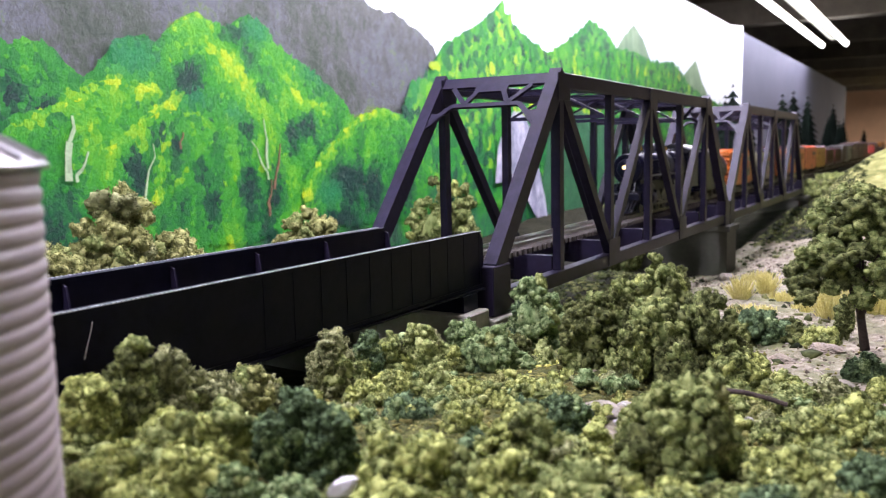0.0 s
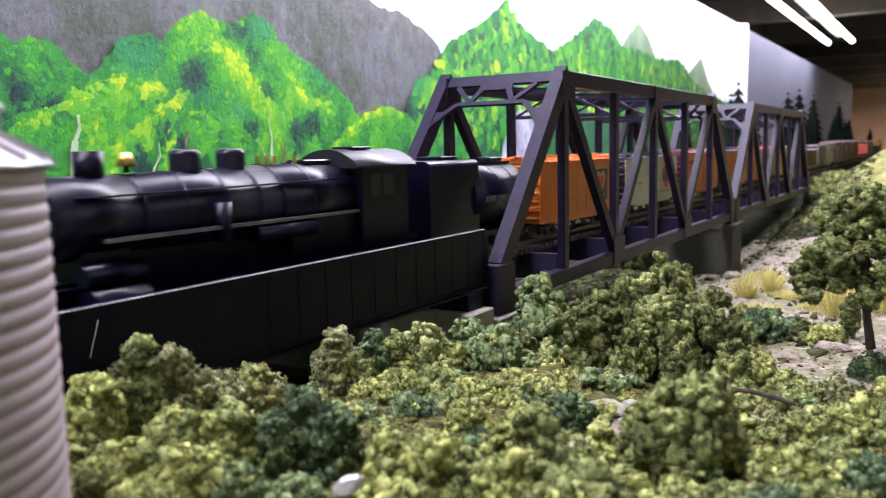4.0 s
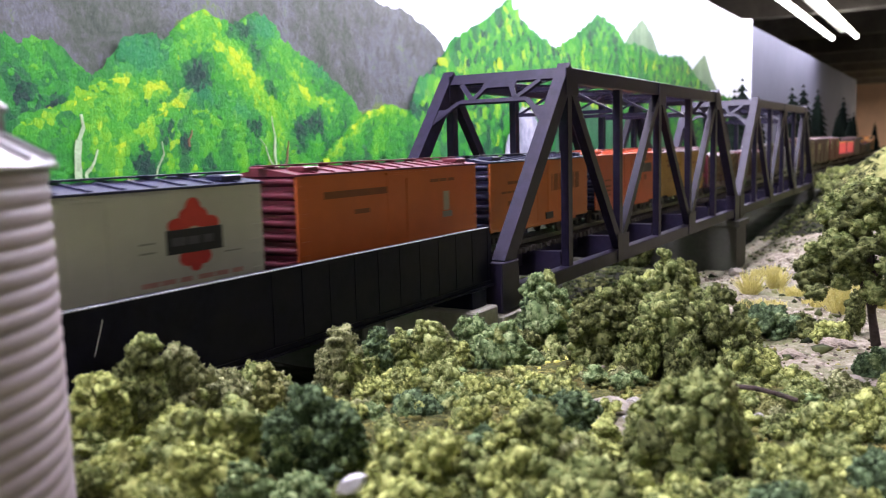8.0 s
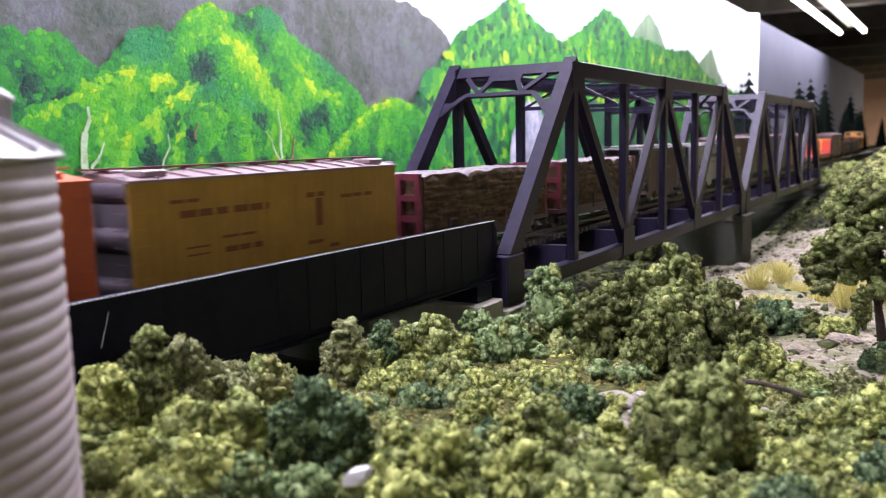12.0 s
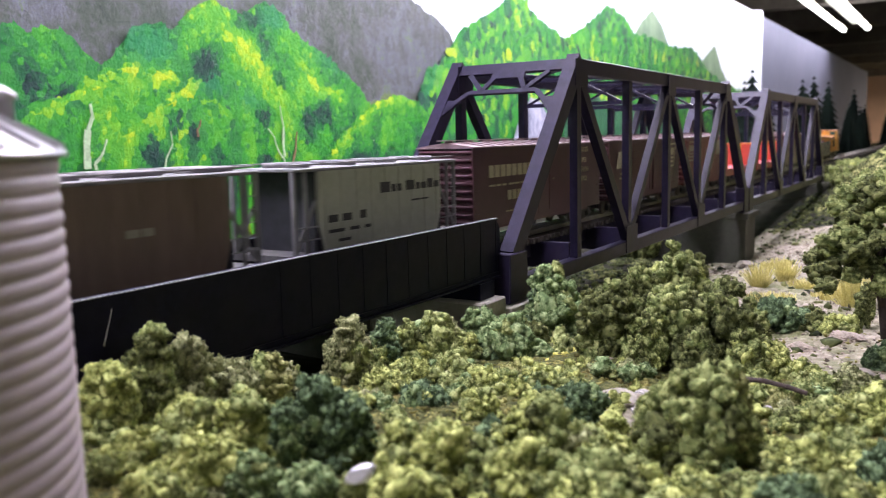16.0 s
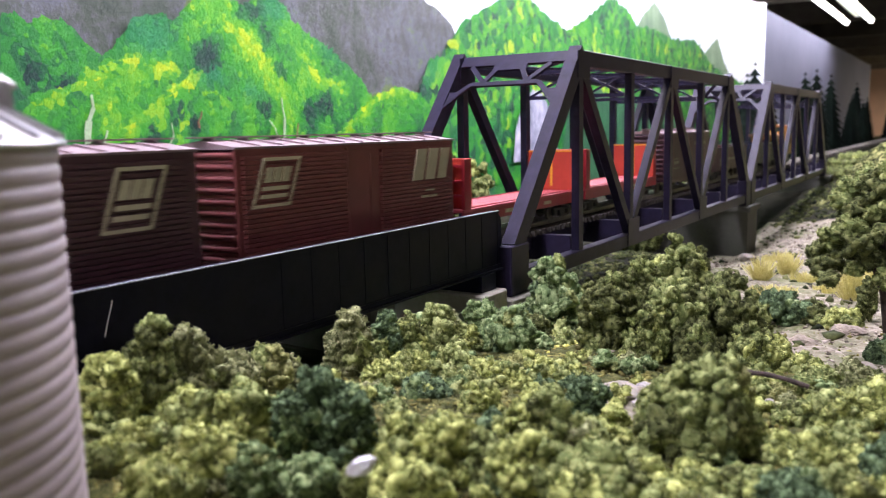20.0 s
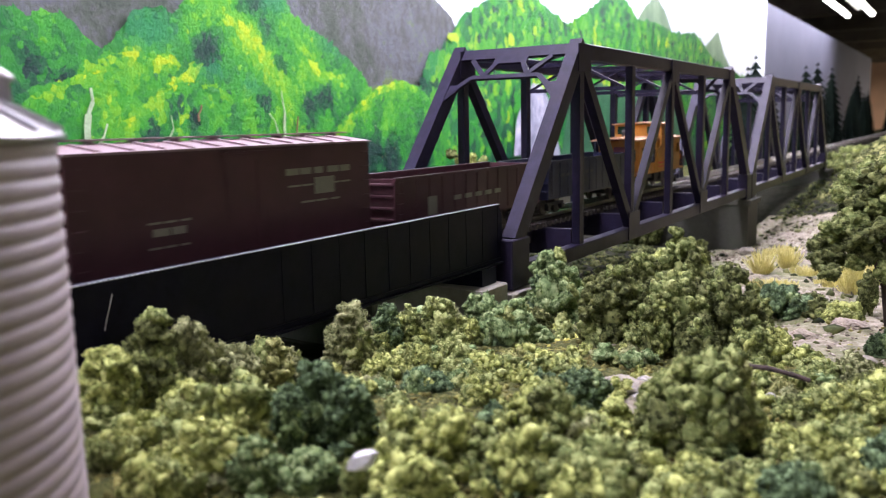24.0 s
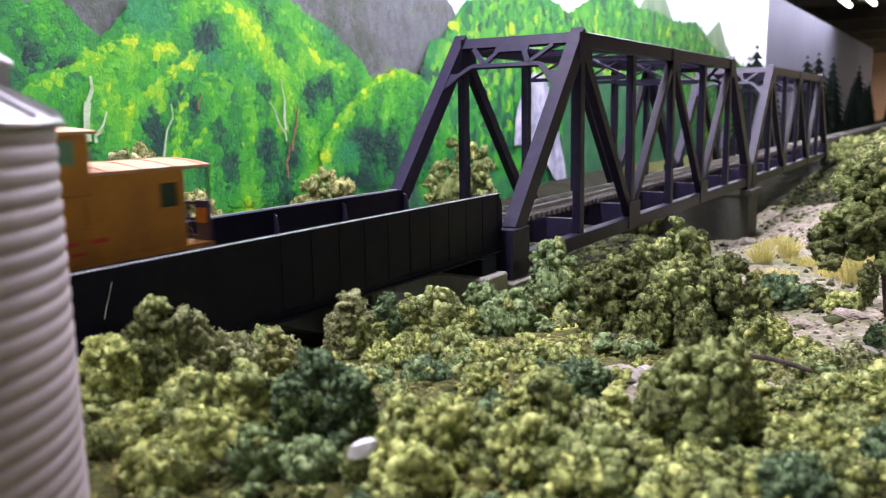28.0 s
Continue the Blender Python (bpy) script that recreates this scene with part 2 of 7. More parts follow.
def bm_tube(bm, a, b, r0, r1=None, n=16, cap=True):
    a, b = Vector(a), Vector(b)
    r1 = r0 if r1 is None else r1
    q = (b - a).to_track_quat("Z", "Y").to_matrix()
    ra = [bm.verts.new(a + q @ Vector((r0 * math.cos(i * math.tau / n), r0 * math.sin(i * math.tau / n), 0))) for i in range(n)]
    rb = [bm.verts.new(b + q @ Vector((r1 * math.cos(i * math.tau / n), r1 * math.sin(i * math.tau / n), 0))) for i in range(n)]
    for i in range(n):
        f = bm.faces.new((ra[i], ra[(i + 1) % n], rb[(i + 1) % n], rb[i]))
        f.smooth = n > 8
    if cap:
        bm.faces.new(ra[::-1])
        bm.faces.new(rb)
    return bm


def bm_lathe(bm, profile, n=32, cx=0.0, cy=0.0, smooth=True):
    """Profile rows (radius, z) turned about a vertical axis."""
    rings = []
    for r, z in profile:
        rings.append([bm.verts.new((cx + r * math.cos(i * math.tau / n), cy + r * math.sin(i * math.tau / n), z)) for i in range(n)])
    for a, b in zip(rings, rings[1:]):
        for i in range(n):
            f = bm.faces.new((a[i], a[(i + 1) % n], b[(i + 1) % n], b[i]))
            f.smooth = smooth
    bm.faces.new(rings[0][::-1])
    bm.faces.new(rings[-1])
    return bm


def mesh_of(name, bm, mat):
    me = bpy.data.meshes.new(name)
    bmesh.ops.recalc_face_normals(bm, faces=bm.faces)
    bm.to_mesh(me)
    bm.free()
    if mat:
        me.materials.append(mat)
    return me


def part(name, bm, mat, parent, label=""):
    ob = new(name, bm if isinstance(bm, bpy.types.Mesh) else mesh_of(name, bm, mat))
    ob.parent = parent
    if label:
        ob["label"] = label
    return ob


def thing(name, label, category, group="", kind="", at=(0, 0, 0)):
    e = new(name)
    e.location = at
    e.empty_display_size = 0.01
    return tagged(e, label, category, group, kind)


def structure(name, bm, mat, label="", category=""):
    return tagged(new(name, mesh_of(name, bm, mat)), label, category, "", "structure")


def box(*a, bevel=0.0):
    return bm_box(bmesh.new(), *a, bevel=bevel)


def beam(*a, **k):
    return bm_beam(bmesh.new(), *a, **k)


def tube(*a, **k):
    return bm_tube(bmesh.new(), *a, **k)


def grid_mesh(name, xs, ys, fn, mat, smooth=True):
    """A sheet over the grid xs x ys with points fn(X, Y) -> (px, py, pz)."""
    X, Y = np.meshgrid(np.asarray(xs), np.asarray(ys), indexing="ij")
    P = np.stack(fn(X, Y), -1).reshape(-1, 3)
    nx, ny = X.shape
    i = np.arange(nx * ny).reshape(nx, ny)
    F = np.stack([i[:-1, :-1], i[1:, :-1], i[1:, 1:], i[:-1, 1:]], -1).reshape(-1, 4)
    me = bpy.data.meshes.new(name)
    me.vertices.add(len(P))
    me.vertices.foreach_set("co", P.ravel().astype(np.float32))
    me.loops.add(F.size)
    me.loops.foreach_set("vertex_index", F.ravel().astype(np.int32))
    me.polygons.add(len(F))
    me.polygons.foreach_set("loop_start", (np.arange(len(F)) * 4).astype(np.int32))
    me.update(calc_edges=True)
    me.polygons.foreach_set("use_smooth", np.full(len(F), smooth))
    if mat:
        me.materials.append(mat)
    return me


def hash2(ix, iy, s):
    v = np.sin(ix * 127.1 + iy * 311.7 + s * 74.7) * 43758.5453
    return v - np.floor(v)


def vnoise(x, y, s=0.0):
    """Smooth value noise in 0..1."""
    ix, iy = np.floor(x), np.floor(y)
    fx, fy = x - ix, y - iy
    fx, fy = fx * fx * (3 - 2 * fx), fy * fy * (3 - 2 * fy)
    a, b, c, d = hash2(ix, iy, s), hash2(ix + 1, iy, s), hash2(ix, iy + 1, s), hash2(ix + 1, iy + 1, s)
    return (a * (1 - fx) + b * fx) * (1 - fy) + (c * (1 - fx) + d * fx) * fy


def fbm(x, y, s=0.0, n=4):
    t, a = 0.0, 0.5
    for k in range(n):
        t = t + a * vnoise(x * 2 ** k, y * 2 ** k, s + k)
        a *= 0.5
    return t


def cells(x, y, s=0.0):
    """Cauliflower bumps: 1 at cell centres, falling to 0."""
    ix, iy = np.floor(x), np.floor(y)
    best = np.full(np.shape(x), 9.0)
    for dx in (-1, 0, 1):
        for dy in (-1, 0, 1):
            px, py = ix + dx + hash2(ix + dx, iy + dy, s), iy + dy + hash2(ix + dx, iy + dy, s + 5)
            best = np.minimum(best, (x - px) ** 2 + (y - py) ** 2)
    return np.sqrt(np.clip(1 - best, 0, 1))


# Dark brown earth whose colour also holds the shade below the bridges.
M["soil"] = plain("dark_soil_and_shade", (0.017, 0.0165, 0.010), rough=0.95, var=0.6, scale=60, bump=0.002, spec=0.08)
# ---- plan ----
RAIL = 0.1115            # top of rail
TRACK_Y = 0.2343
X0, PANEL, GAP = 0.3736, 0.0884, 0.0155
TY0, TY1 = 0.1918, 0.2767      # outer faces of the trusses
TZ0, TZ1 = 0.0890, 0.2136
WALL_Y = 0.60


def ground(x, y):
    x, y = np.asarray(x, float), np.asarray(y, float)
    z = 0.098 - 0.10 * np.clip(x - 0.12, 0, 0.30)
    z = z - 0.012 * np.clip((y - 0.12) / 0.08, 0, 1) * np.clip((x - 0.2) / 0.2, 0, 1)
    z = z - 0.022 * np.exp(-((x - 0.95) / 0.28) ** 2)
    z = z + 0.104 * np.exp(-((x - 1.7) / 0.34) ** 2 - (np.clip(y, 0, None) / 0.165) ** 3)
    z = z + 0.006 * (fbm(x * 9, y * 9, 3.0) - 0.5) * 2
    return z


def ground_at(x, y):
    return float(ground(np.array([x]), np.array([y]))[0])


def spread(a, b, n, focus, p=2.2):
    """Positions from a to b, closest together round focus."""
    u = np.linspace(-1, 1, n)
    s = np.sign(u) * np.abs(u) ** p
    return np.where(s < 0, focus + s * (focus - a), focus + s * (b - focus))


def terrain_pts(X, Y):
    near = np.clip(1.6 - np.hypot(X - 0.25, Y - 0.1) / 0.45, 0, 1)
    veg = 1.0
    h = 0.0034 * cells(X * 130, Y * 130, 2.0) + 0.0020 * cells(X * 300, Y * 300, 4.0)
    return X, Y, ground(X, Y) + near * veg * (h - 0.0045) + 0.0012 * (fbm(X * 160, Y * 160, 8.0, 3) - 0.5)


ground_me = (grid_mesh("ground", np.concatenate([np.linspace(-4.2, 0.04, 90), np.arange(0.06, 0.62, 0.0013), np.arange(0.625, 1.6, 0.006), np.linspace(1.62, 9.5, 150)]), np.concatenate([np.linspace(-0.75, -0.13, 30), np.arange(-0.12, 0.205, 0.0013), np.arange(0.21, WALL_Y - 0.004, 0.008), [WALL_Y - 0.004]]), terrain_pts, M["carpet"]))
ground_me.materials.append(M["sand"])
pc = np.zeros(len(ground_me.polygons) * 3, np.float32)
ground_me.polygons.foreach_get("center", pc)
px_, py_ = pc[0::3], pc[1::3]
sx_ = px_ + 0.12 * (fbm(px_ * 9, py_ * 9, 31.0) - 0.5)
sandy_ = (sx_ > 0.33) & (py_ + 0.3 * (fbm(px_ * 6, py_ * 6, 33.0) - 0.5) > -0.16) & (py_ + 0.10 * (fbm(px_ * 22, py_ * 22, 5.0) - 0.5) < 0.115 - 0.1 * np.clip(0.40 - px_, 0, 1) * 4) & (sx_ < 1.05)
sandy_ |= (((px_ - 0.245) / 0.03) ** 2 + ((py_ - 0.085) / 0.016) ** 2 < 1.0)
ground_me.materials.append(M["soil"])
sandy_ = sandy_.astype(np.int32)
# These zones by the spans get dark soil, with their shade in its colour.
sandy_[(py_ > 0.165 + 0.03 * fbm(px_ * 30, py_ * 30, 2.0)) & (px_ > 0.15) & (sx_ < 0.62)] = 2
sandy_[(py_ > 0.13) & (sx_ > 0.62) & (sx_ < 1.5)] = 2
sandy_[(sx_ > 0.58) & (sx_ < 1.12) & (py_ > 0.06) & (py_ < 0.215)] = 1
ground_me.materials.append(M["hill_grass"])
sandy_[(sx_ > 1.24) & (py_ < 0.17)] = 3
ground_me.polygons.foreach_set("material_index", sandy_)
tagged(new("ground", ground_me),
       "layout ground covered with green ground foam and sand", "ground", "", "structure")
structure("layout_fascia", box(-4.2, 9.5, -0.78, -0.752, -0.20, 0.09), M["fascia"], "dark board along the layout edge", "board")
structure("floor", box(-5.0, 12.0, -3.0, 1.4, -1.20, -1.15), M["floor"], "grey concrete basement floor", "floor")
structure("ceiling", box(-5.0, 12.0, -3.0, 1.4, 0.86, 0.90), M["ceiling"], "dark brown basement ceiling", "ceiling")
structure("wall_south", box(-5.0, 12.0, -3.06, -3.0, -1.15, 0.86), M["room"], "plain basement wall", "wall")
structure("wall_north", box(-5.0, 12.0, 1.40, 1.46, -1.15, 0.86), M["ceiling"], "plain basement wall behind the backdrop", "wall")
structure("wall_west", box(-5.06, -5.0, -3.0, 1.4, -1.15, 0.86), M["room"], "plain basement wall", "wall")
structure("wall_east", box(12.0, 12.06, -3.0, 1.4, -1.15, 0.86), M["warm"], "warm cream wall at the far end of the room", "wall")
structure("backdrop", box(-4.2, 2.90, WALL_Y, WALL_Y + 0.02, -0.1, 0.548), M["wall_sky"], "backdrop board painted with a pale sky", "backdrop")
structure("backdrop_far", box(2.97, 6.85, WALL_Y + 0.03, WALL_Y + 0.05, -0.1, 0.565), M["wall_far"], "pale blue-grey backdrop board further down the room", "backdrop")
bm = bmesh.new()
bm_tube(bm, (2.935, WALL_Y + 0.03, -0.1), (2.935, WALL_Y + 0.03, 0.555), 0.045, n=24)
structure("backdrop_post", bm, M["wall_sky"], "rounded white joint post between backdrop boards", "post")
for i in range(9):
    bx = 2.2 + i * 1.05
    structure("ceiling_beam", box(bx, bx + 0.09, -3.0, 1.4, 0.74, 0.86), M["beam"], "dusty ceiling joist", "beam")


# ---- fluorescent fixtures ----
def tube_fixture(fx, fy):
    th = thing("fluorescent_fixture", "twin-tube fluorescent fixture hung under the ceiling, lit, four of seven added unseen", "ceiling light", "fluorescent fixtures", at=(fx, fy, TUBE_Z))
    part("housing", box(-1.22, 1.22, -0.022, 0.022, 0.016, 0.05, bevel=0.004), M["fixture"], th)
    for s in (-1, 1):
        part("tube", tube((-1.19, s * 0.055, -0.008), (1.19, s * 0.055, -0.008), 0.013, n=12), M["tube"], th, "glowing fluorescent tube")
        for e in (-1, 1):
            part("end_cap", tube((e * 1.19, s * 0.055, -0.008), (e * 1.205, s * 0.055, -0.008), 0.0135, n=12), M["fixture"], th)
    for e in (-0.8, 0.8):
        part("hanger", tube((e, 0, 0.06), (e, 0, 0.19), 0.004, n=8), M["fixture"], th)
    return th


# The unseen added lamps get fixture bodies as well.
for fx, fy in FIXTURES:
    tube_fixture(fx, fy)


YELLOW_LINES = [[(0.379, 0.194), (0.398, 0.203), (0.418, 0.214), (0.444, 0.227), (0.463, 0.232), (0.474, 0.234)], [(0.462, 0.179), (0.489, 0.2), (0.505, 0.208), (0.524, 0.218), (0.537, 0.223)], [(0.572, 0.28), (0.58, 0.269), (0.592, 0.266)], [(0.662, 0.258), (0.683, 0.242), (0.7, 0.228), (0.737, 0.22)], [(0.688, 0.111), (0.703, 0.128), (0.724, 0.158), (0.749, 0.175), (0.776, 0.193), (0.81, 0.213), (0.845, 0.223), (0.881, 0.215)], [(0.543, 0.209), (0.56, 0.207), (0.571, 0.195)], [(0.524, 0.145), (0.54, 0.158)], [(0.502, 0.136), (0.507, 0.159), (0.515, 0.188)], [(0.494, 0.229), (0.509, 0.229)], [(0.49, 0.178), (0.491, 0.191)], [(0.563, 0.299), (0.536, 0.286)], [(0.647, 0.279), (0.652, 0.269)], [(0.587, 0.09), (0.594, 0.079)]]
LIME_LINES = [[(0.592, 0.266), (0.602, 0.255), (0.617, 0.24), (0.631, 0.224), (0.645, 0.209)], [(0.737, 0.22), (0.777, 0.215)], [(0.415, 0.184), (0.458, 0.207), (0.494, 0.227), (0.533, 0.259), (0.562, 0.292)], [(0.529, 0.199), (0.547, 0.178), (0.538, 0.147)], [(0.676, 0.136), (0.715, 0.177), (0.737, 0.214)], [(0.833, 0.217), (0.819, 0.176)], [(0.431, 0.188), (0.456, 0.17), (0.443, 0.147)], [(0.583, 0.194), (0.596, 0.156), (0.586, 0.124)]]
DARK = [(0.548, 0.24, 0.014, 0.018), (0.401, 0.209, 0.012, 0.01), (0.377, 0.219, 0.008, 0.012), (0.622, 0.265, 0.007, 0.013), (0.605, 0.285, 0.019, 0.009), (0.484, 0.154, 0.006, 0.022), (0.567, 0.119, 0.011, 0.022), (0.617, 0.138, 0.015, 0.021), (0.684, 0.186, 0.014, 0.021), (0.712, 0.198, 0.013, 0.015), (0.773, 0.141, 0.033, 0.018), (0.824, 0.125, 0.017, 0.027), (0.513, 0.186, 0.003, 0.023), (0.657, 0.137, 0.012, 0.026), (0.896, 0.125, 0.021, 0.036), (0.923, 0.219, 0.019, 0.013), (0.475, 0.164, 0.01, 0.007), (0.528, 0.181, 0.007, 0.009), (0.556, 0.157, 0.007, 0.013), (0.614, 0.197, 0.011, 0.01), (0.644, 0.231, 0.011, 0.006), (0.755, 0.096, 0.032, 0.009)]
TEAL = [(0.482, 0.254, 0.031, 0.017), (0.744, 0.261, 0.048, 0.016), (0.64, 0.29, 0.021, 0.01), (0.919, 0.248, 0.033, 0.017), (0.55, 0.222, 0.018, 0.007), (0.599, 0.21, 0.011, 0.01), (0.741, 0.126, 0.023, 0.015)]
TRUNKS = [(0.422, 0.203, 0.414, 0.152, 0.006, 'w'), (0.436, 0.175, 0.422, 0.151, 0.003, 'w'), (0.5, 0.181, 0.486, 0.124, 0.002, 'w'), (0.64, 0.205, 0.644, 0.155, 0.003, 'w'), (0.622, 0.183, 0.644, 0.144, 0.002, 'w'), (0.662, 0.18, 0.65, 0.134, 0.003, 'b'), (0.647, 0.144, 0.641, 0.107, 0.003, 'b'), (0.796, 0.169, 0.751, 0.123, 0.004, 'w'), (0.858, 0.193, 0.832, 0.15, 0.002, 'b'), (0.835, 0.149, 0.827, 0.1, 0.004, 'b'), (0.817, 0.143, 0.807, 0.123, 0.004, 'b'), (0.876, 0.112, 0.864, 0.083, 0.003, 'b'), (0.89, 0.147, 0.876, 0.112, 0.003, 'b'), (0.535, 0.191, 0.529, 0.176, 0.002, 'b')]


# ---- mural: painted ridges in thin layers of paint on the backdrop ----
def seg_dist(X, Z, a, b):
    dx, dz = b[0] - a[0], b[1] - a[1]
    t_ = np.clip(((X - a[0]) * dx + (Z - a[1]) * dz) / (dx * dx + dz * dz), 0, 1)
    return np.hypot(X - a[0] - t_ * dx, Z - a[1] - t_ * dz), a[1] + t_ * dz


def painted_tone(X, Z, base=0.50):
    """How the painter laid light and dark: yellow on ridges, lime on slopes, dark in hollows."""
    t_ = base + 0.55 * (fbm(X * 21 + Z * 6, Z * 11, 21.0, 3) - 0.47) + 0.26 * (fbm(X * 70, Z * 40, 23.0, 3) - 0.45)
    t_ = t_ - 0.10 * np.clip((0.165 - Z) / 0.05, 0, 1)
    t_ = t_ + 0.40 * (fbm(X * 55, Z * 12, 27.0, 3) - 0.46) * np.clip((0.235 - Z) / 0.05, 0, 1)
    patch = np.clip(2.4 * fbm(X * 75, Z * 75, 29.0, 2) - 0.45, 0, 1)
    for line in YELLOW_LINES:
        for a, b in zip(line, line[1:]):
            d_, zl = seg_dist(X, Z, a, b)
            t_ = t_ + 0.44 * patch * np.exp(-(d_ / np.where(Z > zl, 0.004, 0.008)) ** 2)
    for line in LIME_LINES:
        for a, b in zip(line, line[1:]):
            d_, zl = seg_dist(X, Z, a, b)
            t_ = t_ + 0.11 * np.exp(-(d_ / 0.014) ** 2)
    for a, b, c, d_ in DARK:
        t_ = t_ - 0.34 * np.exp(-(((X - a) / c) ** 2 + ((Z - b) / d_) ** 2) ** 2)
    return np.clip(t_, 0.05, 0.98)


def ridge(name, outline, layer, mat, label, rough_edge=0.006, foot=0.0, base=0.50, teal_all=0.0):
    xs0, zs0 = [p[0] for p in outline], [p[1] for p in outline]
    n = max(60, int((min(xs0[-1], 3.2) - max(xs0[0], 0.2)) / 0.0035))
    xs = np.linspace(max(xs0[0], 0.2), xs0[-1], n)
    if xs0[0] < 0.2:
        xs = np.concatenate([np.linspace(xs0[0], 0.195, 60), xs])
    vs = np.linspace(0, 1, 84)
    keep = []
    fl = foot if isinstance(foot, list) else [(0.0, foot), (1.0, foot)]

    def fn(X, V):
        ft = np.interp(X, [p[0] for p in fl], [p[1] for p in fl])
        top = np.interp(X, xs0, zs0) + rough_edge * (fbm(X * 70, X * 0 + layer, 2.0 + layer) - 0.5) * 2
        Z = ft + (top - ft) * V
        keep.append((X, Z))
        relief = 0.0012 * (fbm(X * 120, Z * 60, layer + 1.0, 3)) * np.clip((1 - V) * 30, 0, 1)
        return X, WALL_Y - 0.0025 * layer - relief, Z
    me = grid_mesh(name, xs, vs, fn, mat)
    X, Z = keep[0]
    a = me.attributes.new("tone", "FLOAT", "POINT")
    a.data.foreach_set("value", painted_tone(X, Z, base).ravel().astype(np.float32))
    tl = np.full(X.shape, teal_all)
    for u, v, c, d_ in TEAL if layer > 1 else ():
        tl = np.maximum(tl, np.exp(-(((X - u) / c) ** 2 + ((Z - v) / d_) ** 2) ** 2))
    a = me.attributes.new("teal", "FLOAT", "POINT")
    a.data.foreach_set("value", tl.ravel().astype(np.float32))
    return tagged(new(name, me), label, "mural", "", "structure")


def mural_paint(name, colors, scale, yellow=None, dark=None):
    return material(name, colors, scale=scale, rough=0.5, bump=0.0014, bump_scale=140, stretch=(1, 1, 0.6), spots=yellow, spot_scale=14, spot_amount=0.8, detail=5)


GREENS = [(0.1, (0.0037, 0.0286, 0.0229)), (0.26, (0.0059, 0.0776, 0.0277)), (0.4, (0.0133, 0.1552, 0.0245)), (0.54, (0.0310, 0.2430, 0.0175)), (0.68, (0.0760, 0.3180, 0.0140)), (0.84, (0.1830, 0.4000, 0.0114)), (0.98, (0.3698, 0.4984, 0.0114))]
GREYS = [(0.15, (0.026, 0.038, 0.032)), (0.35, (0.055, 0.070, 0.052)), (0.5, (0.080, 0.086, 0.084)), (0.65, (0.104, 0.110, 0.134)), (0.8, (0.10, 0.14, 0.055))]
M["p_grey"] = mural_material("mural_grey_mountain", GREYS, noise_scale=75.0, amp=0.75, cell=0.08, bump=0.0015)
M["p_green"] = mural_material("mural_bright_green", GREENS)
M["p_hill"] = mural_material("mural_yellow_green", GREENS)
M["p_teal"] = mural_material("mural_blue_green", GREENS, noise_scale=36.0)
M["p_dull"] = mural_paint("mural_dull_green", [(0.10, 0.17, 0.11), (0.14, 0.23, 0.13), (0.2, 0.29, 0.18)], 34)
M["p_rock"] = mural_paint("mural_white_rock", [(0.10, 0.11, 0.15), (0.26, 0.27, 0.35), (0.50, 0.49, 0.58)], 45)
M["p_dark"] = mural_paint("mural_dark_green", [(0.012, 0.06, 0.03), (0.02, 0.10, 0.045), (0.04, 0.16, 0.06)], 34)
M["p_birch"] = plain("mural_birch_stroke", (0.30, 0.40, 0.24), rough=0.5, var=0.3, scale=300)
M["p_trunk"] = plain("mural_brown_stroke", (0.16, 0.09, 0.05), rough=0.5, var=0.4, scale=300)
GREY = [(0.323, 0.301), (0.479, 0.333), (0.624, 0.353), (0.745, 0.356), (0.828, 0.349), (0.851, 0.34), (0.9, 0.34), (0.945, 0.326), (0.983, 0.311), (0.997, 0.298), (1.021, 0.222), (1.033, 0.119)]
MAIN = [(0.318, 0.245), (0.35, 0.259), (0.375, 0.258), (0.402, 0.258), (0.425, 0.241), (0.439, 0.235), (0.468, 0.265), (0.483, 0.271), (0.512, 0.271), (0.536, 0.288), (0.566, 0.3), (0.594, 0.291), (0.629, 0.305), (0.652, 0.3), (0.664, 0.281), (0.702, 0.267), (0.748, 0.246), (0.783, 0.222), (0.799, 0.183), (0.84, 0.128)]
HILL = [(0.694, 0.135), (0.734, 0.177), (0.799, 0.211), (0.845, 0.224), (0.894, 0.215), (0.918, 0.183), (0.972, 0.122)]
RIGHT = [(0.878, 0.148), (0.905, 0.226), (0.925, 0.256), (0.967, 0.274), (1.002, 0.313), (1.061, 0.334), (1.112, 0.354), (1.183, 0.392), (1.262, 0.354), (1.364, 0.333), (1.453, 0.364), (1.566, 0.414), (1.661, 0.403), (1.712, 0.374), (1.803, 0.377), (1.967, 0.368), (2.158, 0.378), (2.297, 0.332), (2.484, 0.302), (2.82, 0.289)]
DULL = [(1.678, 0.343), (1.765, 0.402), (1.84, 0.436), (1.906, 0.411), (1.967, 0.365), (2.16, 0.324), (2.278, 0.363), (2.382, 0.404), (2.462, 0.341), (2.603, 0.282)]
ridge("mural_grey_mountain", [(-4.0, 0.33), (-1.0, 0.36), (-0.3, 0.30)] + GREY, 1, M["p_grey"], "grey-violet mountain painted on the backdrop")
ridge("mural_dull_peaks", DULL, 1, M["p_dull"], "dull green peaks painted on the backdrop", 0.004)
ridge("mural_right_peaks", RIGHT, 2, M["p_teal"], "blue-green peaks painted on the backdrop", 0.008, base=0.50, teal_all=0.40)
ridge("mural_green_mountain", [(-4.0, 0.22), (-1.2, 0.28), (-0.2, 0.23)] + MAIN, 3, M["p_green"], "bright green and yellow mountain forest painted on the backdrop", 0.008)
ridge("mural_hill", HILL, 4, M["p_hill"], "yellow-green hill painted on the backdrop", 0.004, base=0.50)
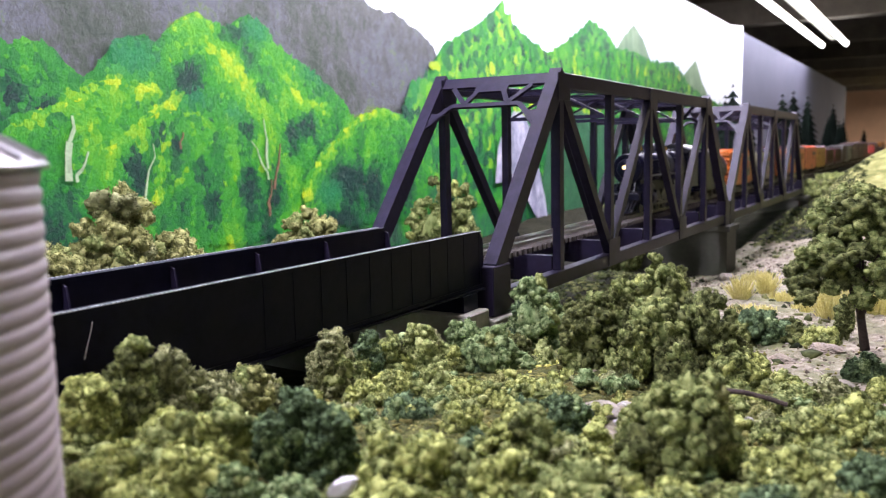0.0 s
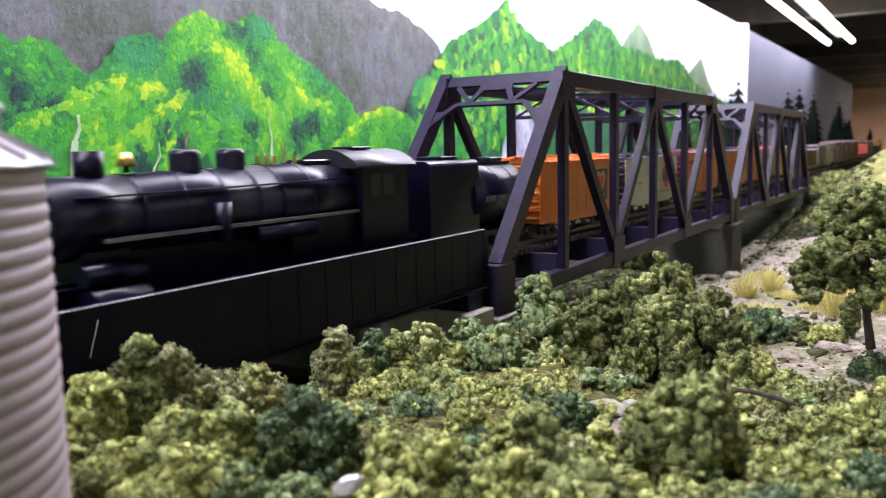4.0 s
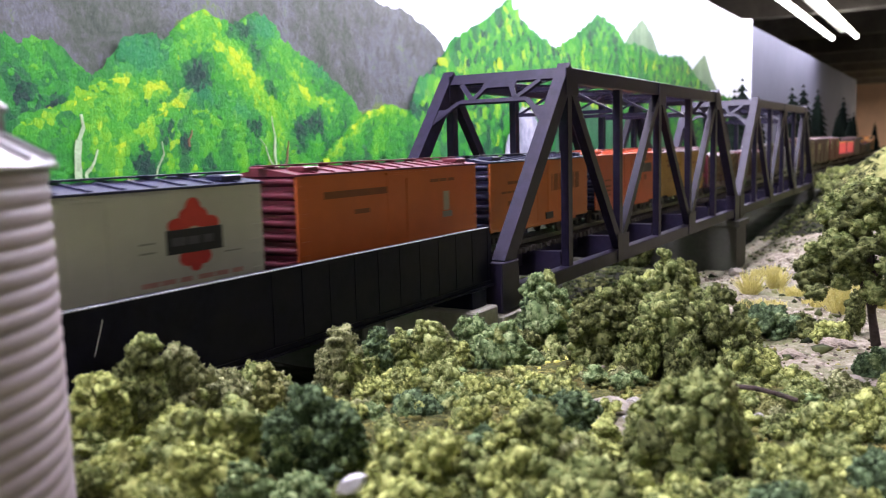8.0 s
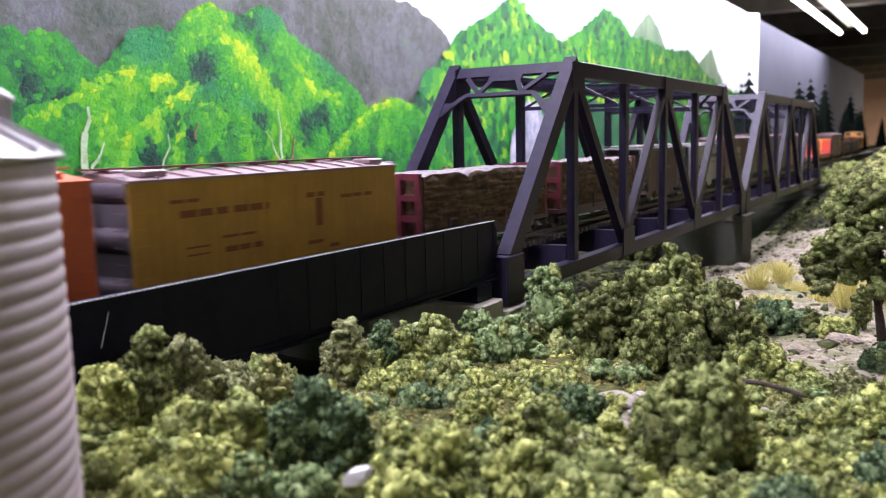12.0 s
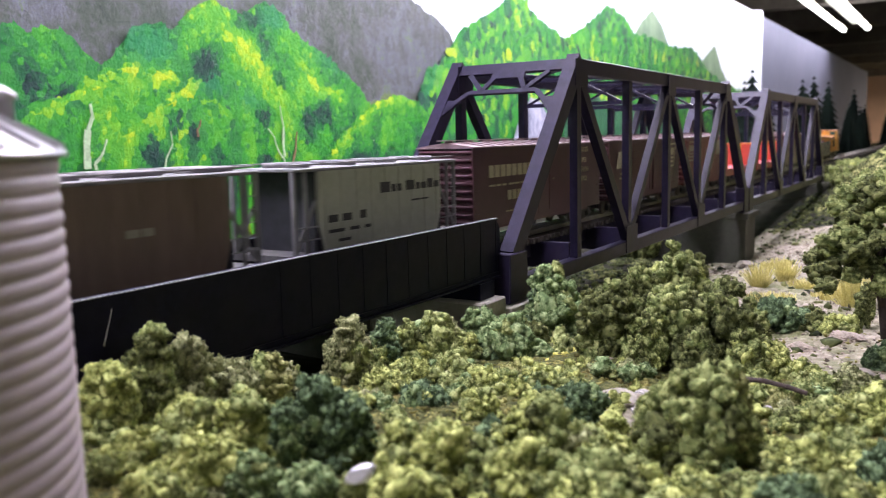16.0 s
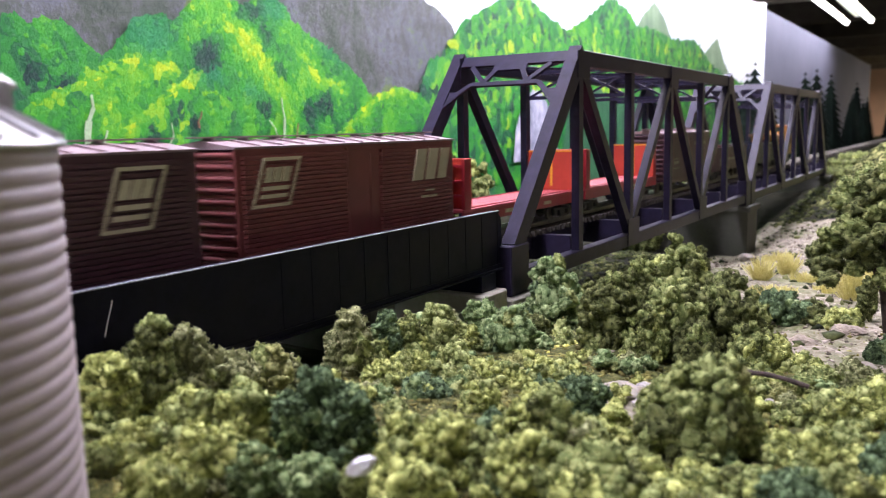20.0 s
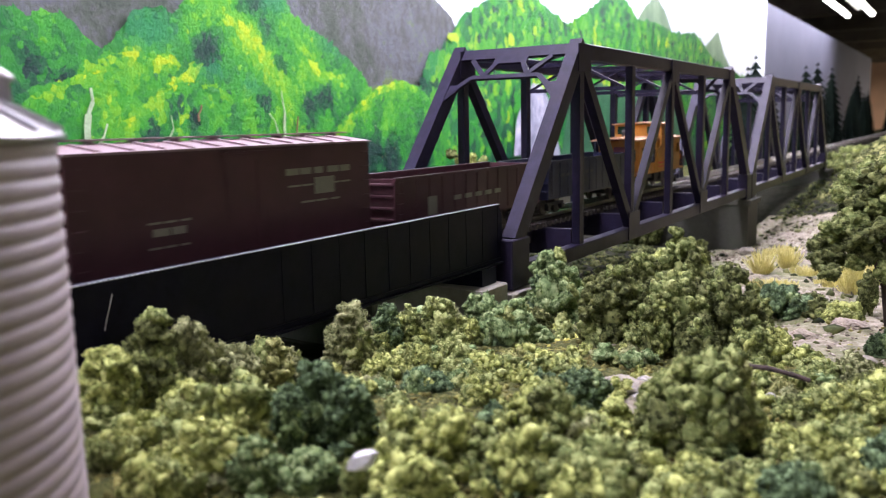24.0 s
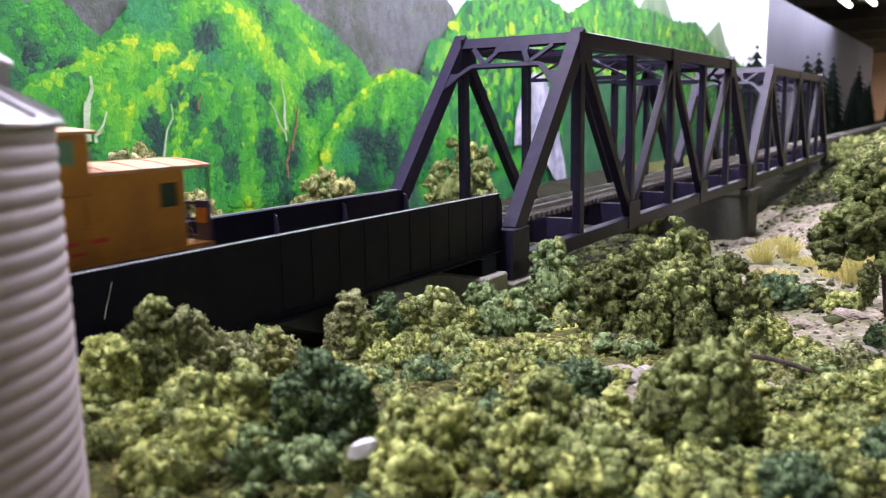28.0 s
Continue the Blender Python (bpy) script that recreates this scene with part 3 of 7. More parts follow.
ridge("mural_dark_trees", [(1.30, 0.02), (1.36, 0.20), (1.5, 0.24), (1.75, 0.22), (1.95, 0.2), (2.2, 0.1)], 3, M["p_dark"], "dark green painted trees", 0.006)
ridge("mural_white_rock", [(1.15, 0.125), (1.158, 0.17), (1.175, 0.20), (1.215, 0.226), (1.26, 0.222), (1.285, 0.195), (1.30, 0.16), (1.32, 0.12), (1.345, 0.06)], 4, M["p_rock"], "white-lavender painted rock face", 0.010, foot=[(1.15, 0.118), (1.20, 0.12), (1.25, 0.10), (1.29, 0.06), (1.345, 0.03)])


# ---- raised brush strokes of the mural ----
def stroke_sheet(name, outline, layer, mat, n, size, x0, x1, label, base=0.5, teal_all=0.0, fan=0.0, seed=1, spread_=0.10, wide=1.0, relief=0.00022):
    """Thick dabs of paint laid along the slopes; each takes its tone from the painted light."""
    r_ = np.random.default_rng(seed)
    xs0, zs0 = [p[0] for p in outline], [p[1] for p in outline]
    x = r_.uniform(x0, x1, n)
    top = np.interp(x, xs0, zs0)
    z = 0.085 + (top - 0.085) * r_.random(n) ** 0.85
    ok = z < top - 0.3 * size
    x, z = x[ok], z[ok]
    n = len(x)
    tone = painted_tone(x, z, base) + r_.normal(0, spread_, n)
    ang = np.pi / 2 + r_.normal(0, 0.9, n) + fan
    for line in YELLOW_LINES:
        for a, b in zip(line, line[1:]):
            d_, _ = seg_dist(x, z, a, b)
            near = d_ < 0.009
            ang = np.where(near, math.atan2(b[1] - a[1], b[0] - a[0]) + r_.normal(0, 0.3, n), ang)
            tone = np.where((d_ < 0.0032) & (r_.random(n) < 0.8), np.maximum(tone, r_.uniform(0.58, 0.86, n)), tone)
    lenx, wid = size * r_.uniform(0.5, 1.3, n), size * r_.uniform(0.28, 0.55, n) * wide
    u = np.array([-1, -0.55, -0.55, 0.0, 0.0, 0.6, 0.6, 1, -0.5, 0.55])
    v = np.array([0, -0.8, 0.8, -1, 1, -0.75, 0.75, 0, 0, 0])
    h = np.array([0, 0, 0, 0, 0, 0, 0, 0, 1, 0.7])
    U_ = u[None] * lenx[:, None] / 2 * r_.uniform(0.75, 1.2, (n, 10))
    V_ = v[None] * wid[:, None] / 2 * r_.uniform(0.6, 1.25, (n, 10)) + 0.10 * size * r_.normal(0, 1, (n, 1)) * (u[None] ** 2)
    c, s_ = np.cos(ang)[:, None], np.sin(ang)[:, None]
    X, Z = x[:, None] + U_ * c - V_ * s_, z[:, None] + U_ * s_ + V_ * c
    lift = r_.uniform(0.0002, 0.0012, n)[:, None]
    Y = WALL_Y - 0.0025 * layer - 0.0014 - lift * 0.25 - h[None] * relief
    F = np.array([(0, 1, 8), (0, 8, 2), (1, 3, 8), (2, 8, 4), (3, 9, 8), (4, 8, 9), (3, 5, 9), (4, 9, 6), (5, 7, 9), (6, 9, 7)])
    FF = (F[None] + (np.arange(n) * 10)[:, None, None]).reshape(-1, 3)
    me = bpy.data.meshes.new(name)
    me.from_pydata(np.stack([X, Y, Z], -1).reshape(-1, 3).tolist(), [], FF.tolist())
    me.materials.append(mat)
    a = me.attributes.new("tone", "FLOAT", "POINT")
    a.data.foreach_set("value", np.repeat(np.clip(tone, 0.05, 1.1), 10).astype(np.float32))
    tl = np.full(n, teal_all)
    for uu, vv, cc, dd in TEAL:
        tl = np.maximum(tl, np.exp(-(((x - uu) / cc) ** 2 + ((z - vv) / dd) ** 2) ** 2))
    a = me.attributes.new("teal", "FLOAT", "POINT")
    a.data.foreach_set("value", np.repeat(tl, 10).astype(np.float32))
    tagged(new(name, me), label, "mural", "", "structure")


M["p_stroke"] = mural_material("mural_brush_strokes", GREENS, noise_scale=120.0, amp=0.16, cell=0.0, island=0.08, bump=0.003)
GREEN_TEXT = "thick green and yellow brush strokes on the painted mountain"
stroke_sheet("mural_strokes_main", MAIN, 3, M["p_stroke"], 4600, 0.0175, 0.30, 0.84, GREEN_TEXT, base=0.50, seed=2, spread_=0.05, wide=1.5)
stroke_sheet("mural_dabs_main", MAIN, 3.1, M["p_stroke"], 1300, 0.0080, 0.30, 0.84, GREEN_TEXT, base=0.54, seed=12, spread_=0.09, wide=1.5)
stroke_sheet("mural_strokes_hill", HILL, 4, M["p_stroke"], 1500, 0.013, 0.70, 0.965, "thick yellow-green brush strokes on the painted hill", base=0.55, seed=3, spread_=0.06, wide=1.7)
stroke_sheet("mural_dabs_hill", HILL, 4.1, M["p_stroke"], 300, 0.0080, 0.70, 0.965, "thick yellow-green brush strokes on the painted hill", base=0.55, seed=13, spread_=0.08, wide=1.5)
stroke_sheet("mural_strokes_right", RIGHT, 2, M["p_stroke"], 4500, 0.028, 0.90, 2.78, "thick blue-green brush strokes on the painted peaks", base=0.52, teal_all=0.22, seed=4, wide=1.4, spread_=0.20)


rd = random.Random(8)
tb = {"w": bmesh.new(), "b": bmesh.new()}
for xa, za, xb, zb, w, c_ in TRUNKS:
    k_n, last = 5, None
    for k_ in range(k_n + 1):
        f_ = k_ / k_n
        q = Vector((xa + (xb - xa) * f_ + rd.gauss(0, 0.0013), WALL_Y - 0.0112, za + (zb - za) * f_))
        if last is not None:
            bm_beam(tb[c_], last, q, 0.0006, w * (0.35 + 0.8 * f_) * rd.uniform(0.7, 1.2), up=(1, 0, 0))
        last = q
structure("mural_birch_trunks", tb["w"], M["p_birch"], "white birch trunks painted on the backdrop", "mural")
structure("mural_brown_trunks", tb["b"], M["p_trunk"], "brown trunks painted on the backdrop", "mural")


# ---- track and girder span ----
def rails(name, a, b):
    th = thing(name, "code 83 track with dark ties and bright rail tops", "track")
    for s in (-1, 1):
        bm = bmesh.new()
        y = TRACK_Y + s * 0.0083
        bm_box(bm, a, b, y - 0.0011, y + 0.0011, RAIL - 0.0021, RAIL - 0.0017)
        bm_box(bm, a, b, y - 0.0003, y + 0.0003, RAIL - 0.0017, RAIL - 0.0006)
        bm_box(bm, a, b, y - 0.0005, y + 0.0005, RAIL - 0.0006, RAIL)
        part("rail", bm, M["rail"], th)
        y = TRACK_Y + s * 0.0045
        if a > 0 or b > 0:
            part("guard_rail", box(a, b, y - 0.0005, y + 0.0005, RAIL - 0.0021, RAIL - 0.0003), M["rail"], th)
    return th


track = rails("track", -4.2, 9.4)
bm = bmesh.new()
x = -4.2
while x < 9.4:
    if not (-0.12 < x < 2.0):
        bm_box(bm, x, x + 0.0026, TRACK_Y - 0.016, TRACK_Y + 0.016, RAIL - 0.0048, RAIL - 0.0022)
    x += 0.0062
tagged(part("far_ties", bm, M["tie"], track), kind="stuff")
tie_me = mesh_of("tie", box(-0.0013, 0.0013, -0.019, 0.019, -0.0052, -0.0022), M["tie"])
x = -0.115
while x < 1.99:
    t = part("tie", tie_me, None, track)
    t.location = (x, TRACK_Y, RAIL)
    x += 0.0072
# roadbed on the solid ground beyond the bridges
for a, b in ((-4.2, -0.125), (1.47, 9.4)):
    bm = bmesh.new()
    vs = []
    for xx in (a, b):
        vs.append([bm.verts.new((xx, TRACK_Y + y, z)) for y, z in ((-0.05, 0.05), (-0.021, RAIL - 0.0049), (0.021, RAIL - 0.0049), (0.05, 0.05))])
    for i in range(3):
        bm.faces.new((vs[0][i], vs[1][i], vs[1][i + 1], vs[0][i + 1]))
    bm.faces.new(vs[0])
    bm.faces.new(vs[1][::-1])
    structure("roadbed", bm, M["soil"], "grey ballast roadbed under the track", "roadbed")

GY0, GY1, GZ0, GZ1, GXA, GXB = 0.1973, 0.2552, 0.1010, 0.1289, -0.118, 0.3696


def girder_side(th, y, out):
    """One plate girder: web, flanges, stiffeners; out is the outward y direction."""
    bm = bmesh.new()
    r = 0.006
    prof = [(GXA, GZ0), (GXB, GZ0), (GXB, GZ1 - r)] + [(GXB - r + r * math.sin(a), GZ1 - r + r * math.cos(a)) for a in np.linspace(math.pi / 2, 0, 6)[1:]]
    prof += [(GXA + r - r * math.sin(a), GZ1 - r + r * math.cos(a)) for a in np.linspace(0, math.pi / 2, 6)]
    va = [bm.verts.new((px, y, pz)) for px, pz in prof]
    vb = [bm.verts.new((px, y + out * -0.0012, pz)) for px, pz in prof]
    n = len(prof)
    bm.faces.new(va)
    bm.faces.new(vb[::-1])
    for i in range(n):
        bm.faces.new((va[i], va[(i + 1) % n], vb[(i + 1) % n], vb[i]))
    web = part("web_plate", bm, M["girder"], th)
    part("top_flange", box(GXA + r, GXB - r, y - 0.0022, y + 0.0022, GZ1, GZ1 + 0.0009), M["girder"], th)
    # Rivet strip in a bright colour paints the lit top edge.
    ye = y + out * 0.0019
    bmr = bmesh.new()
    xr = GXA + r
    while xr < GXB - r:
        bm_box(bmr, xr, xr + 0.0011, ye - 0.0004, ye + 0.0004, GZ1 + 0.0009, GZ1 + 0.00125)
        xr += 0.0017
    part("flange_edge", bmr, M["edge"], th, "riveted edge of the top flange, coloured bright as lit from above")
    part("bottom_flange", box(GXA, GXB, y - 0.0022, y + 0.0022, GZ0 - 0.0009, GZ0), M["girder"], th)
    part("flange_angle", box(GXA, GXB, y + (0 if out > 0 else -0.0006), y + (0.0006 if out > 0 else 0), GZ0, GZ0 + 0.0018), M["girder"], th)
    i = 0
    x = GXB - 0.004
    while x > 0.20:
        part("stiffener", box(x - 0.0005, x + 0.0005, min(y, y + out * 0.00018), max(y, y + out * 0.00018), GZ0, GZ1 - 0.0003), M["girder"], th)
        x -= 0.0155
    for x in (0.365, 0.3136, 0.2664, 0.2199, 0.1735, 0.127, 0.08, 0.034, -0.012, -0.058):
        bmk = bmesh.new()
        inn = -out
        v = [bmk.verts.new(p) for p in ((x, y + inn * 0.0012, GZ1 - 0.001), (x, y + inn * 0.0032, GZ1 - 0.002), (x, y + inn * 0.006, GZ0 + 0.010), (x, y + inn * 0.0012, GZ0 + 0.010))]
        v2 = [bmk.verts.new(q.co + Vector((0.0009, 0, 0))) for q in v]
        bmk.faces.new(v)
        bmk.faces.new(v2[::-1])
        for i in range(4):
            bmk.faces.new((v[i], v[(i + 1) % 4], v2[(i + 1) % 4], v2[i]))
        part("knee_brace", bmk, M["steel"], th)


gs = thing("plate_girder_bridge", "black plate girder bridge span with riveted flange edges coloured bright as lit", "bridge")
girder_side(gs, GY0, -1)
girder_side(gs, GY1, 1)
part("deck", box(GXA, GXB, GY0 + 0.0014, GY1 - 0.0014, RAIL - 0.0085, RAIL - 0.0054), M["girder"], gs)


# ---- truss spans ----
def truss(xa):
    th = thing("truss_bridge", "weathered black Warren through-truss bridge span", "bridge", "truss spans")
    P = PANEL
    w = 0.0072                                     # depth of chord members across
    st = M["steel"]
    zc = TZ0 + 0.0042                              # centre of bottom chord
    zt = TZ1 - 0.0045
    for y in (TY0 + w / 2, TY1 - w / 2):
        part("bottom_chord", box(xa - 0.004, xa + 6 * P + 0.004, y - w / 2, y + w / 2, TZ0, TZ0 + 0.0084, bevel=0.0004), st, th)
        part("top_chord", box(xa + P - 0.003, xa + 5 * P + 0.003, y - w / 2, y + w / 2, TZ1 - 0.009, TZ1, bevel=0.0004), st, th)
        for k, e in ((0, 1), (6, -1)):
            part("end_post", beam((xa + k * P + e * 0.003, y, TZ0 + 0.020), (xa + (k + e) * P + e * 0.001, y, TZ1 - 0.0005), 0.0098, w + 0.0004), st, th)
            part("bearing_shoe", box(xa + k * P - 0.010 + e * 0.004, xa + k * P + 0.010 + e * 0.004, y - w / 2 - 0.0012, y + w / 2 + 0.0012, TZ0 - 0.003, TZ0 + 0.0225, bevel=0.0006), st, th)
        for k in range(1, 6):
            part("post", box(xa + k * P - 0.003, xa + k * P + 0.003, y - 0.0024, y + 0.0024, TZ0 + 0.008, TZ1 - 0.008), st, th)
            if k % 2 == 0:
                part("gusset_plate", box(xa + k * P - 0.011, xa + k * P + 0.011, y - w / 2 - 0.0006, y - w / 2 - 0.0001, TZ0 + 0.0005, TZ0 + 0.019), st, th)
            else:
                part("gusset_plate", box(xa + k * P - 0.009, xa + k * P + 0.009, y - w / 2 - 0.0006, y - w / 2 - 0.0001, TZ1 - 0.016, TZ1 - 0.0005), st, th)
        for a, b in ((1, 2), (3, 2), (3, 4), (5, 4)):
            part("diagonal", beam((xa + a * P, y, zt - 0.003), (xa + b * P, y, zc + 0.006), 0.0066 if a in (1, 5) else 0.0058, 0.0052), st, th)
    ya, yb = TY0 + w, TY1 - w
    for k in range(0, 7):
        part("floor_beam", box(xa + k * P - 0.0022, xa + k * P + 0.0022, ya, yb, TZ0 + 0.001, RAIL - 0.0056), st, th)
    for y in (TRACK_Y - 0.0083, TRACK_Y + 0.0083):
        part("stringer", box(xa + 0.0024, xa + 6 * P - 0.0024, y - 0.0018, y + 0.0018, RAIL - 0.0150, RAIL - 0.0054), st, th)
    # portal bracing at both ends
    for k, e in ((1, 1), (5, -1)):
        xh = xa + k * P - e * 0.0030
        sl = Vector((e * P, 0, TZ1 - TZ0 - 0.022)).normalized()       # along the end post, upwards
        top = Vector((xh, 0, TZ1 - 0.0006))

        def pt(y, down):
            q = top - sl * down
            return (q.x, y, q.z)
        ym, wd = (ya + yb) / 2, 0.0019
        part("portal_strut", beam(pt(ya - w, 0.0035), pt(yb + w, 0.0035), 0.008, 0.0012, up=(sl.z, 0, -sl.x)), st, th)
        part("portal_plate", beam(pt(ym - 0.011, 0.0085), pt(ym + 0.011, 0.0085), 0.007, 0.0014, up=(sl.z, 0, -sl.x)), st, th)
        part("portal_chord", beam(pt(ya + 0.013, 0.0225), pt(yb - 0.013, 0.0225), 0.0030, 0.0016, up=(sl.z, 0, -sl.x)), st, th)
        for s, y0 in ((1, ya), (-1, yb)):
            for (u0, d0), (u1, d1) in (((0.0, 0.036), (0.013, 0.0225)), ((0.009, 0.008), (0.021, 0.0215)), ((0.021, 0.0215), (ym - ya - 0.008, 0.010))):
                part("portal_brace", beam(pt(y0 + s * u0, d0), pt(y0 + s * u1, d1), 0.0030, 0.0016, up=(sl.z, 0, -sl.x)), st, th)
            bmg = bmesh.new()
            tri = [pt(y0, 0.028), pt(y0 + s * 0.0095, 0.0285), pt(y0, 0.0405)]
            off = Vector((sl.z, 0, -sl.x)) * 0.0006
            v = [bmg.verts.new(Vector(q) - off) for q in tri]
            v2 = [bmg.verts.new(Vector(q) + off) for q in tri]
            bmg.faces.new(v)
            bmg.faces.new(v2[::-1])
            for i in range(3):
                bmg.faces.new((v[i], v[(i + 1) % 3], v2[(i + 1) % 3], v2[i]))
            part("portal_gusset", bmg, st, th)
    # top lateral and sway bracing
    for k in range(1, 6):
        part("top_strut", box(xa + k * P - 0.0016, xa + k * P + 0.0016, ya, yb, TZ1 - 0.0065, TZ1 - 0.0025), st, th)
        if 1 < k < 5:
            part("sway_strut", box(xa + k * P - 0.0014, xa + k * P + 0.0014, ya, yb, TZ1 - 0.024, TZ1 - 0.0215), st, th)
            for s, (u, v) in ((1, (ya, yb)), (-1, (yb, ya))):
                part("sway_brace", beam((xa + k * P, u, TZ1 - 0.0225), (xa + k * P, (u + v) / 2, TZ1 - 0.005), 0.0016, 0.0014, up=(1, 0, 0)), st, th)
    for k in range(1, 5):
        for u, v in ((ya, yb), (yb, ya)):
            part("top_lateral", beam((xa + k * P, u, TZ1 - 0.0045 if u == ya else TZ1 - 0.006), (xa + (k + 1) * P, v, TZ1 - 0.0045 if u == ya else TZ1 - 0.006), 0.002, 0.0013, up=(0, 0, 1)), st, th)
    return th


truss(X0)
truss(X0 + 6 * PANEL + GAP)


# ---- piers ----
def pier(x, wx, y0, y1, top, name="bridge_pier"):
    th = thing(name, "cast concrete bridge pier with a stepped cap", "pier", "bridge piers")
    zb = ground_at(x, 0.23) - 0.03
    part("cap", box(x - wx / 2, x + wx / 2, y0, y1, top - 0.006, top, bevel=0.0006), M["concrete"], th)
    part("shaft", box(x - wx / 2 + 0.003, x + wx / 2 - 0.003, y0 + 0.003, y1 - 0.003, zb, top - 0.006), M["concrete"], th)
    return th


def cut_pier():
    """Abutment between the girder and truss spans: two seats of different height."""
    th = thing("bridge_pier", "pale concrete pier with two stepped bearing seats", "pier", "bridge piers")
    zb = 0.03
    part("low_seat", box(X0 - 0.010, X0 + 0.022, TY0 - 0.004, TY1 + 0.004, zb, TZ0 - 0.0035, bevel=0.0008), M["seat"], th)
    part("girder_seat", box(X0 - 0.036, X0 - 0.012, TY0 - 0.002, TY1 - 0.006, zb, GZ0 - 0.0012 - 0.008, bevel=0.0008), M["seat"], th)
    part("bearing_block", box(X0 - 0.030, X0 - 0.016, GY0 - 0.003, GY1 + 0.003, GZ0 - 0.0090, GZ0 - 0.0011), M["girder"], th)


cut_pier()
pier(X0 + 6 * PANEL + GAP / 2, 0.05, TY0 - 0.006, TY1 + 0.006, TZ0 - 0.0032)
pier(X0 + 12 * PANEL + GAP + 0.005, 0.04, TY0 - 0.01, TY1 + 0.01, TZ0 - 0.0032)
pier(0.27, 0.016, GY0 + 0.001, GY1 - 0.001, GZ0 - 0.001)
pier(GXA - 0.004, 0.03, GY0 - 0.006, GY1 + 0.006, GZ0 - 0.001)


# ---- corrugated silo beside the camera ----
def silo():
    sx, sy, R, eave, rise = 0.0498, 0.1438, 0.0383, 0.1692, 0.0230
    th = thing("silo", "grey corrugated metal silo with a ribbed conical roof", "silo", at=(sx, sy, 0))
    base = ground_at(sx, sy) - 0.004
    prof = []
    z, pitch = base, 0.00281
    while z < eave - 0.0005:
        for k in range(10):
            zz = z + pitch * k / 10
            if zz < eave - 0.0006:
                prof.append((R - 0.00042 * (0.5 - 0.5 * math.cos(math.tau * k / 10)) ** 2.2, zz))
        z += pitch
    part("wall", bm_lathe(bmesh.new(), prof, 120), M["silo"], th)
    roof = [(R - 0.0004, eave - 0.0008), (R + 0.0012, eave - 0.0008), (R + 0.0014, eave - 0.0002), (R + 0.0010, eave + 0.0004), (R * 0.10, eave + rise * 0.9), (R * 0.10, eave + rise * 0.92)]
    part("roof", bm_lathe(bmesh.new(), roof, 96), M["silo_roof"], th, "shiny conical metal roof")
    part("cap", bm_lathe(bmesh.new(), [(R * 0.13, eave + rise * 0.88), (R * 0.13, eave + rise * 1.0), (R * 0.05, eave + rise * 1.08)], 32), M["silo_roof"], th)
    for i in range(30):
        a = i * math.tau / 30 + 0.05
        ca, sa = math.cos(a), math.sin(a)
        part("roof_seam", beam((R * 1.02 * ca, R * 1.02 * sa, eave + 0.0006), (R * 0.12 * ca, R * 0.12 * sa, eave + rise * 0.89), 0.0007, 0.0012, up=(0, 0, 1)), M["silo_roof"], th)
    vx, vy = 0.0255, -0.0170
    part("vent", bm_lathe(bmesh.new(), [(0.0018, eave + 0.0030), (0.0018, eave + 0.0080), (0.0024, eave + 0.0082), (0.0024, eave + 0.0090), (0.0006, eave + 0.0104)], 24, cx=vx, cy=vy), M["silo_roof"], th, "small round roof vent")


silo()


# ---- train: every car is a thing, its origin on the rail top at its middle; front is -x ----
TRAIN = []            # (thing, place along the train)
BW = 0.0168           # half width of a car body


def bars(th, y, cells_, mat, depth=0.00025):
    """Unreadable lettering as plain bars on the near side: (x0, x1, z0, z1) each."""
    for k, (a, b, c, d) in enumerate(cells_):
        n = max(1, round((b - a) / 0.0075)) if (d - c) < 0.0030 else 1
        w = (b - a) / n
        for i in range(n):
            gap = 0.0009 if n > 1 else 0.0
            trim = 0.12 * w * ((i * 7 + k * 3) % 3)
            part("lettering", box(a + i * w, a + (i + 1) * w - gap - (trim if n > 1 else 0), y - depth * 0.5, y + 0.00005, c, d), mat, th)


def slanted(th, slabs, lean, foot=None):
    """Leaning plain letter shapes on the near side: (x0, x1, z0, z1) each, x at the foot."""
    for a, b, c, d in slabs:
        bm = box(a, b, -BW - 0.0015, -BW - 0.0011, c, d)
        for v in bm.verts:
            v.co.x += lean * (v.co.z - (slabs[0][2] if foot is None else foot))
        part("lettering", bm, M["inkwhite"], th)


def slanted_badge(th, a, b, c, d, lean):
    """A leaning framed badge: four frame bars, a block of letter shapes and two lines."""
    w = 0.0012
    slanted(th, [(a, b, c, c + w), (a, b, d - w, d), (a, a + w, c + w, d - w), (b - w, b, c + w, d - w)], lean)
    m, h = (b - a) * 0.16, d - c
    n = [(a + m + i * (b - a - 2 * m) / 3, a + m + (i + 0.82) * (b - a - 2 * m) / 3, c + 0.50 * h, c + 0.80 * h) for i in range(3)]
    slanted(th, n + [(a + m, b - m, c + 0.34 * h, c + 0.42 * h), (a + m, b - m, c + 0.18 * h, c + 0.26 * h)], lean, c)


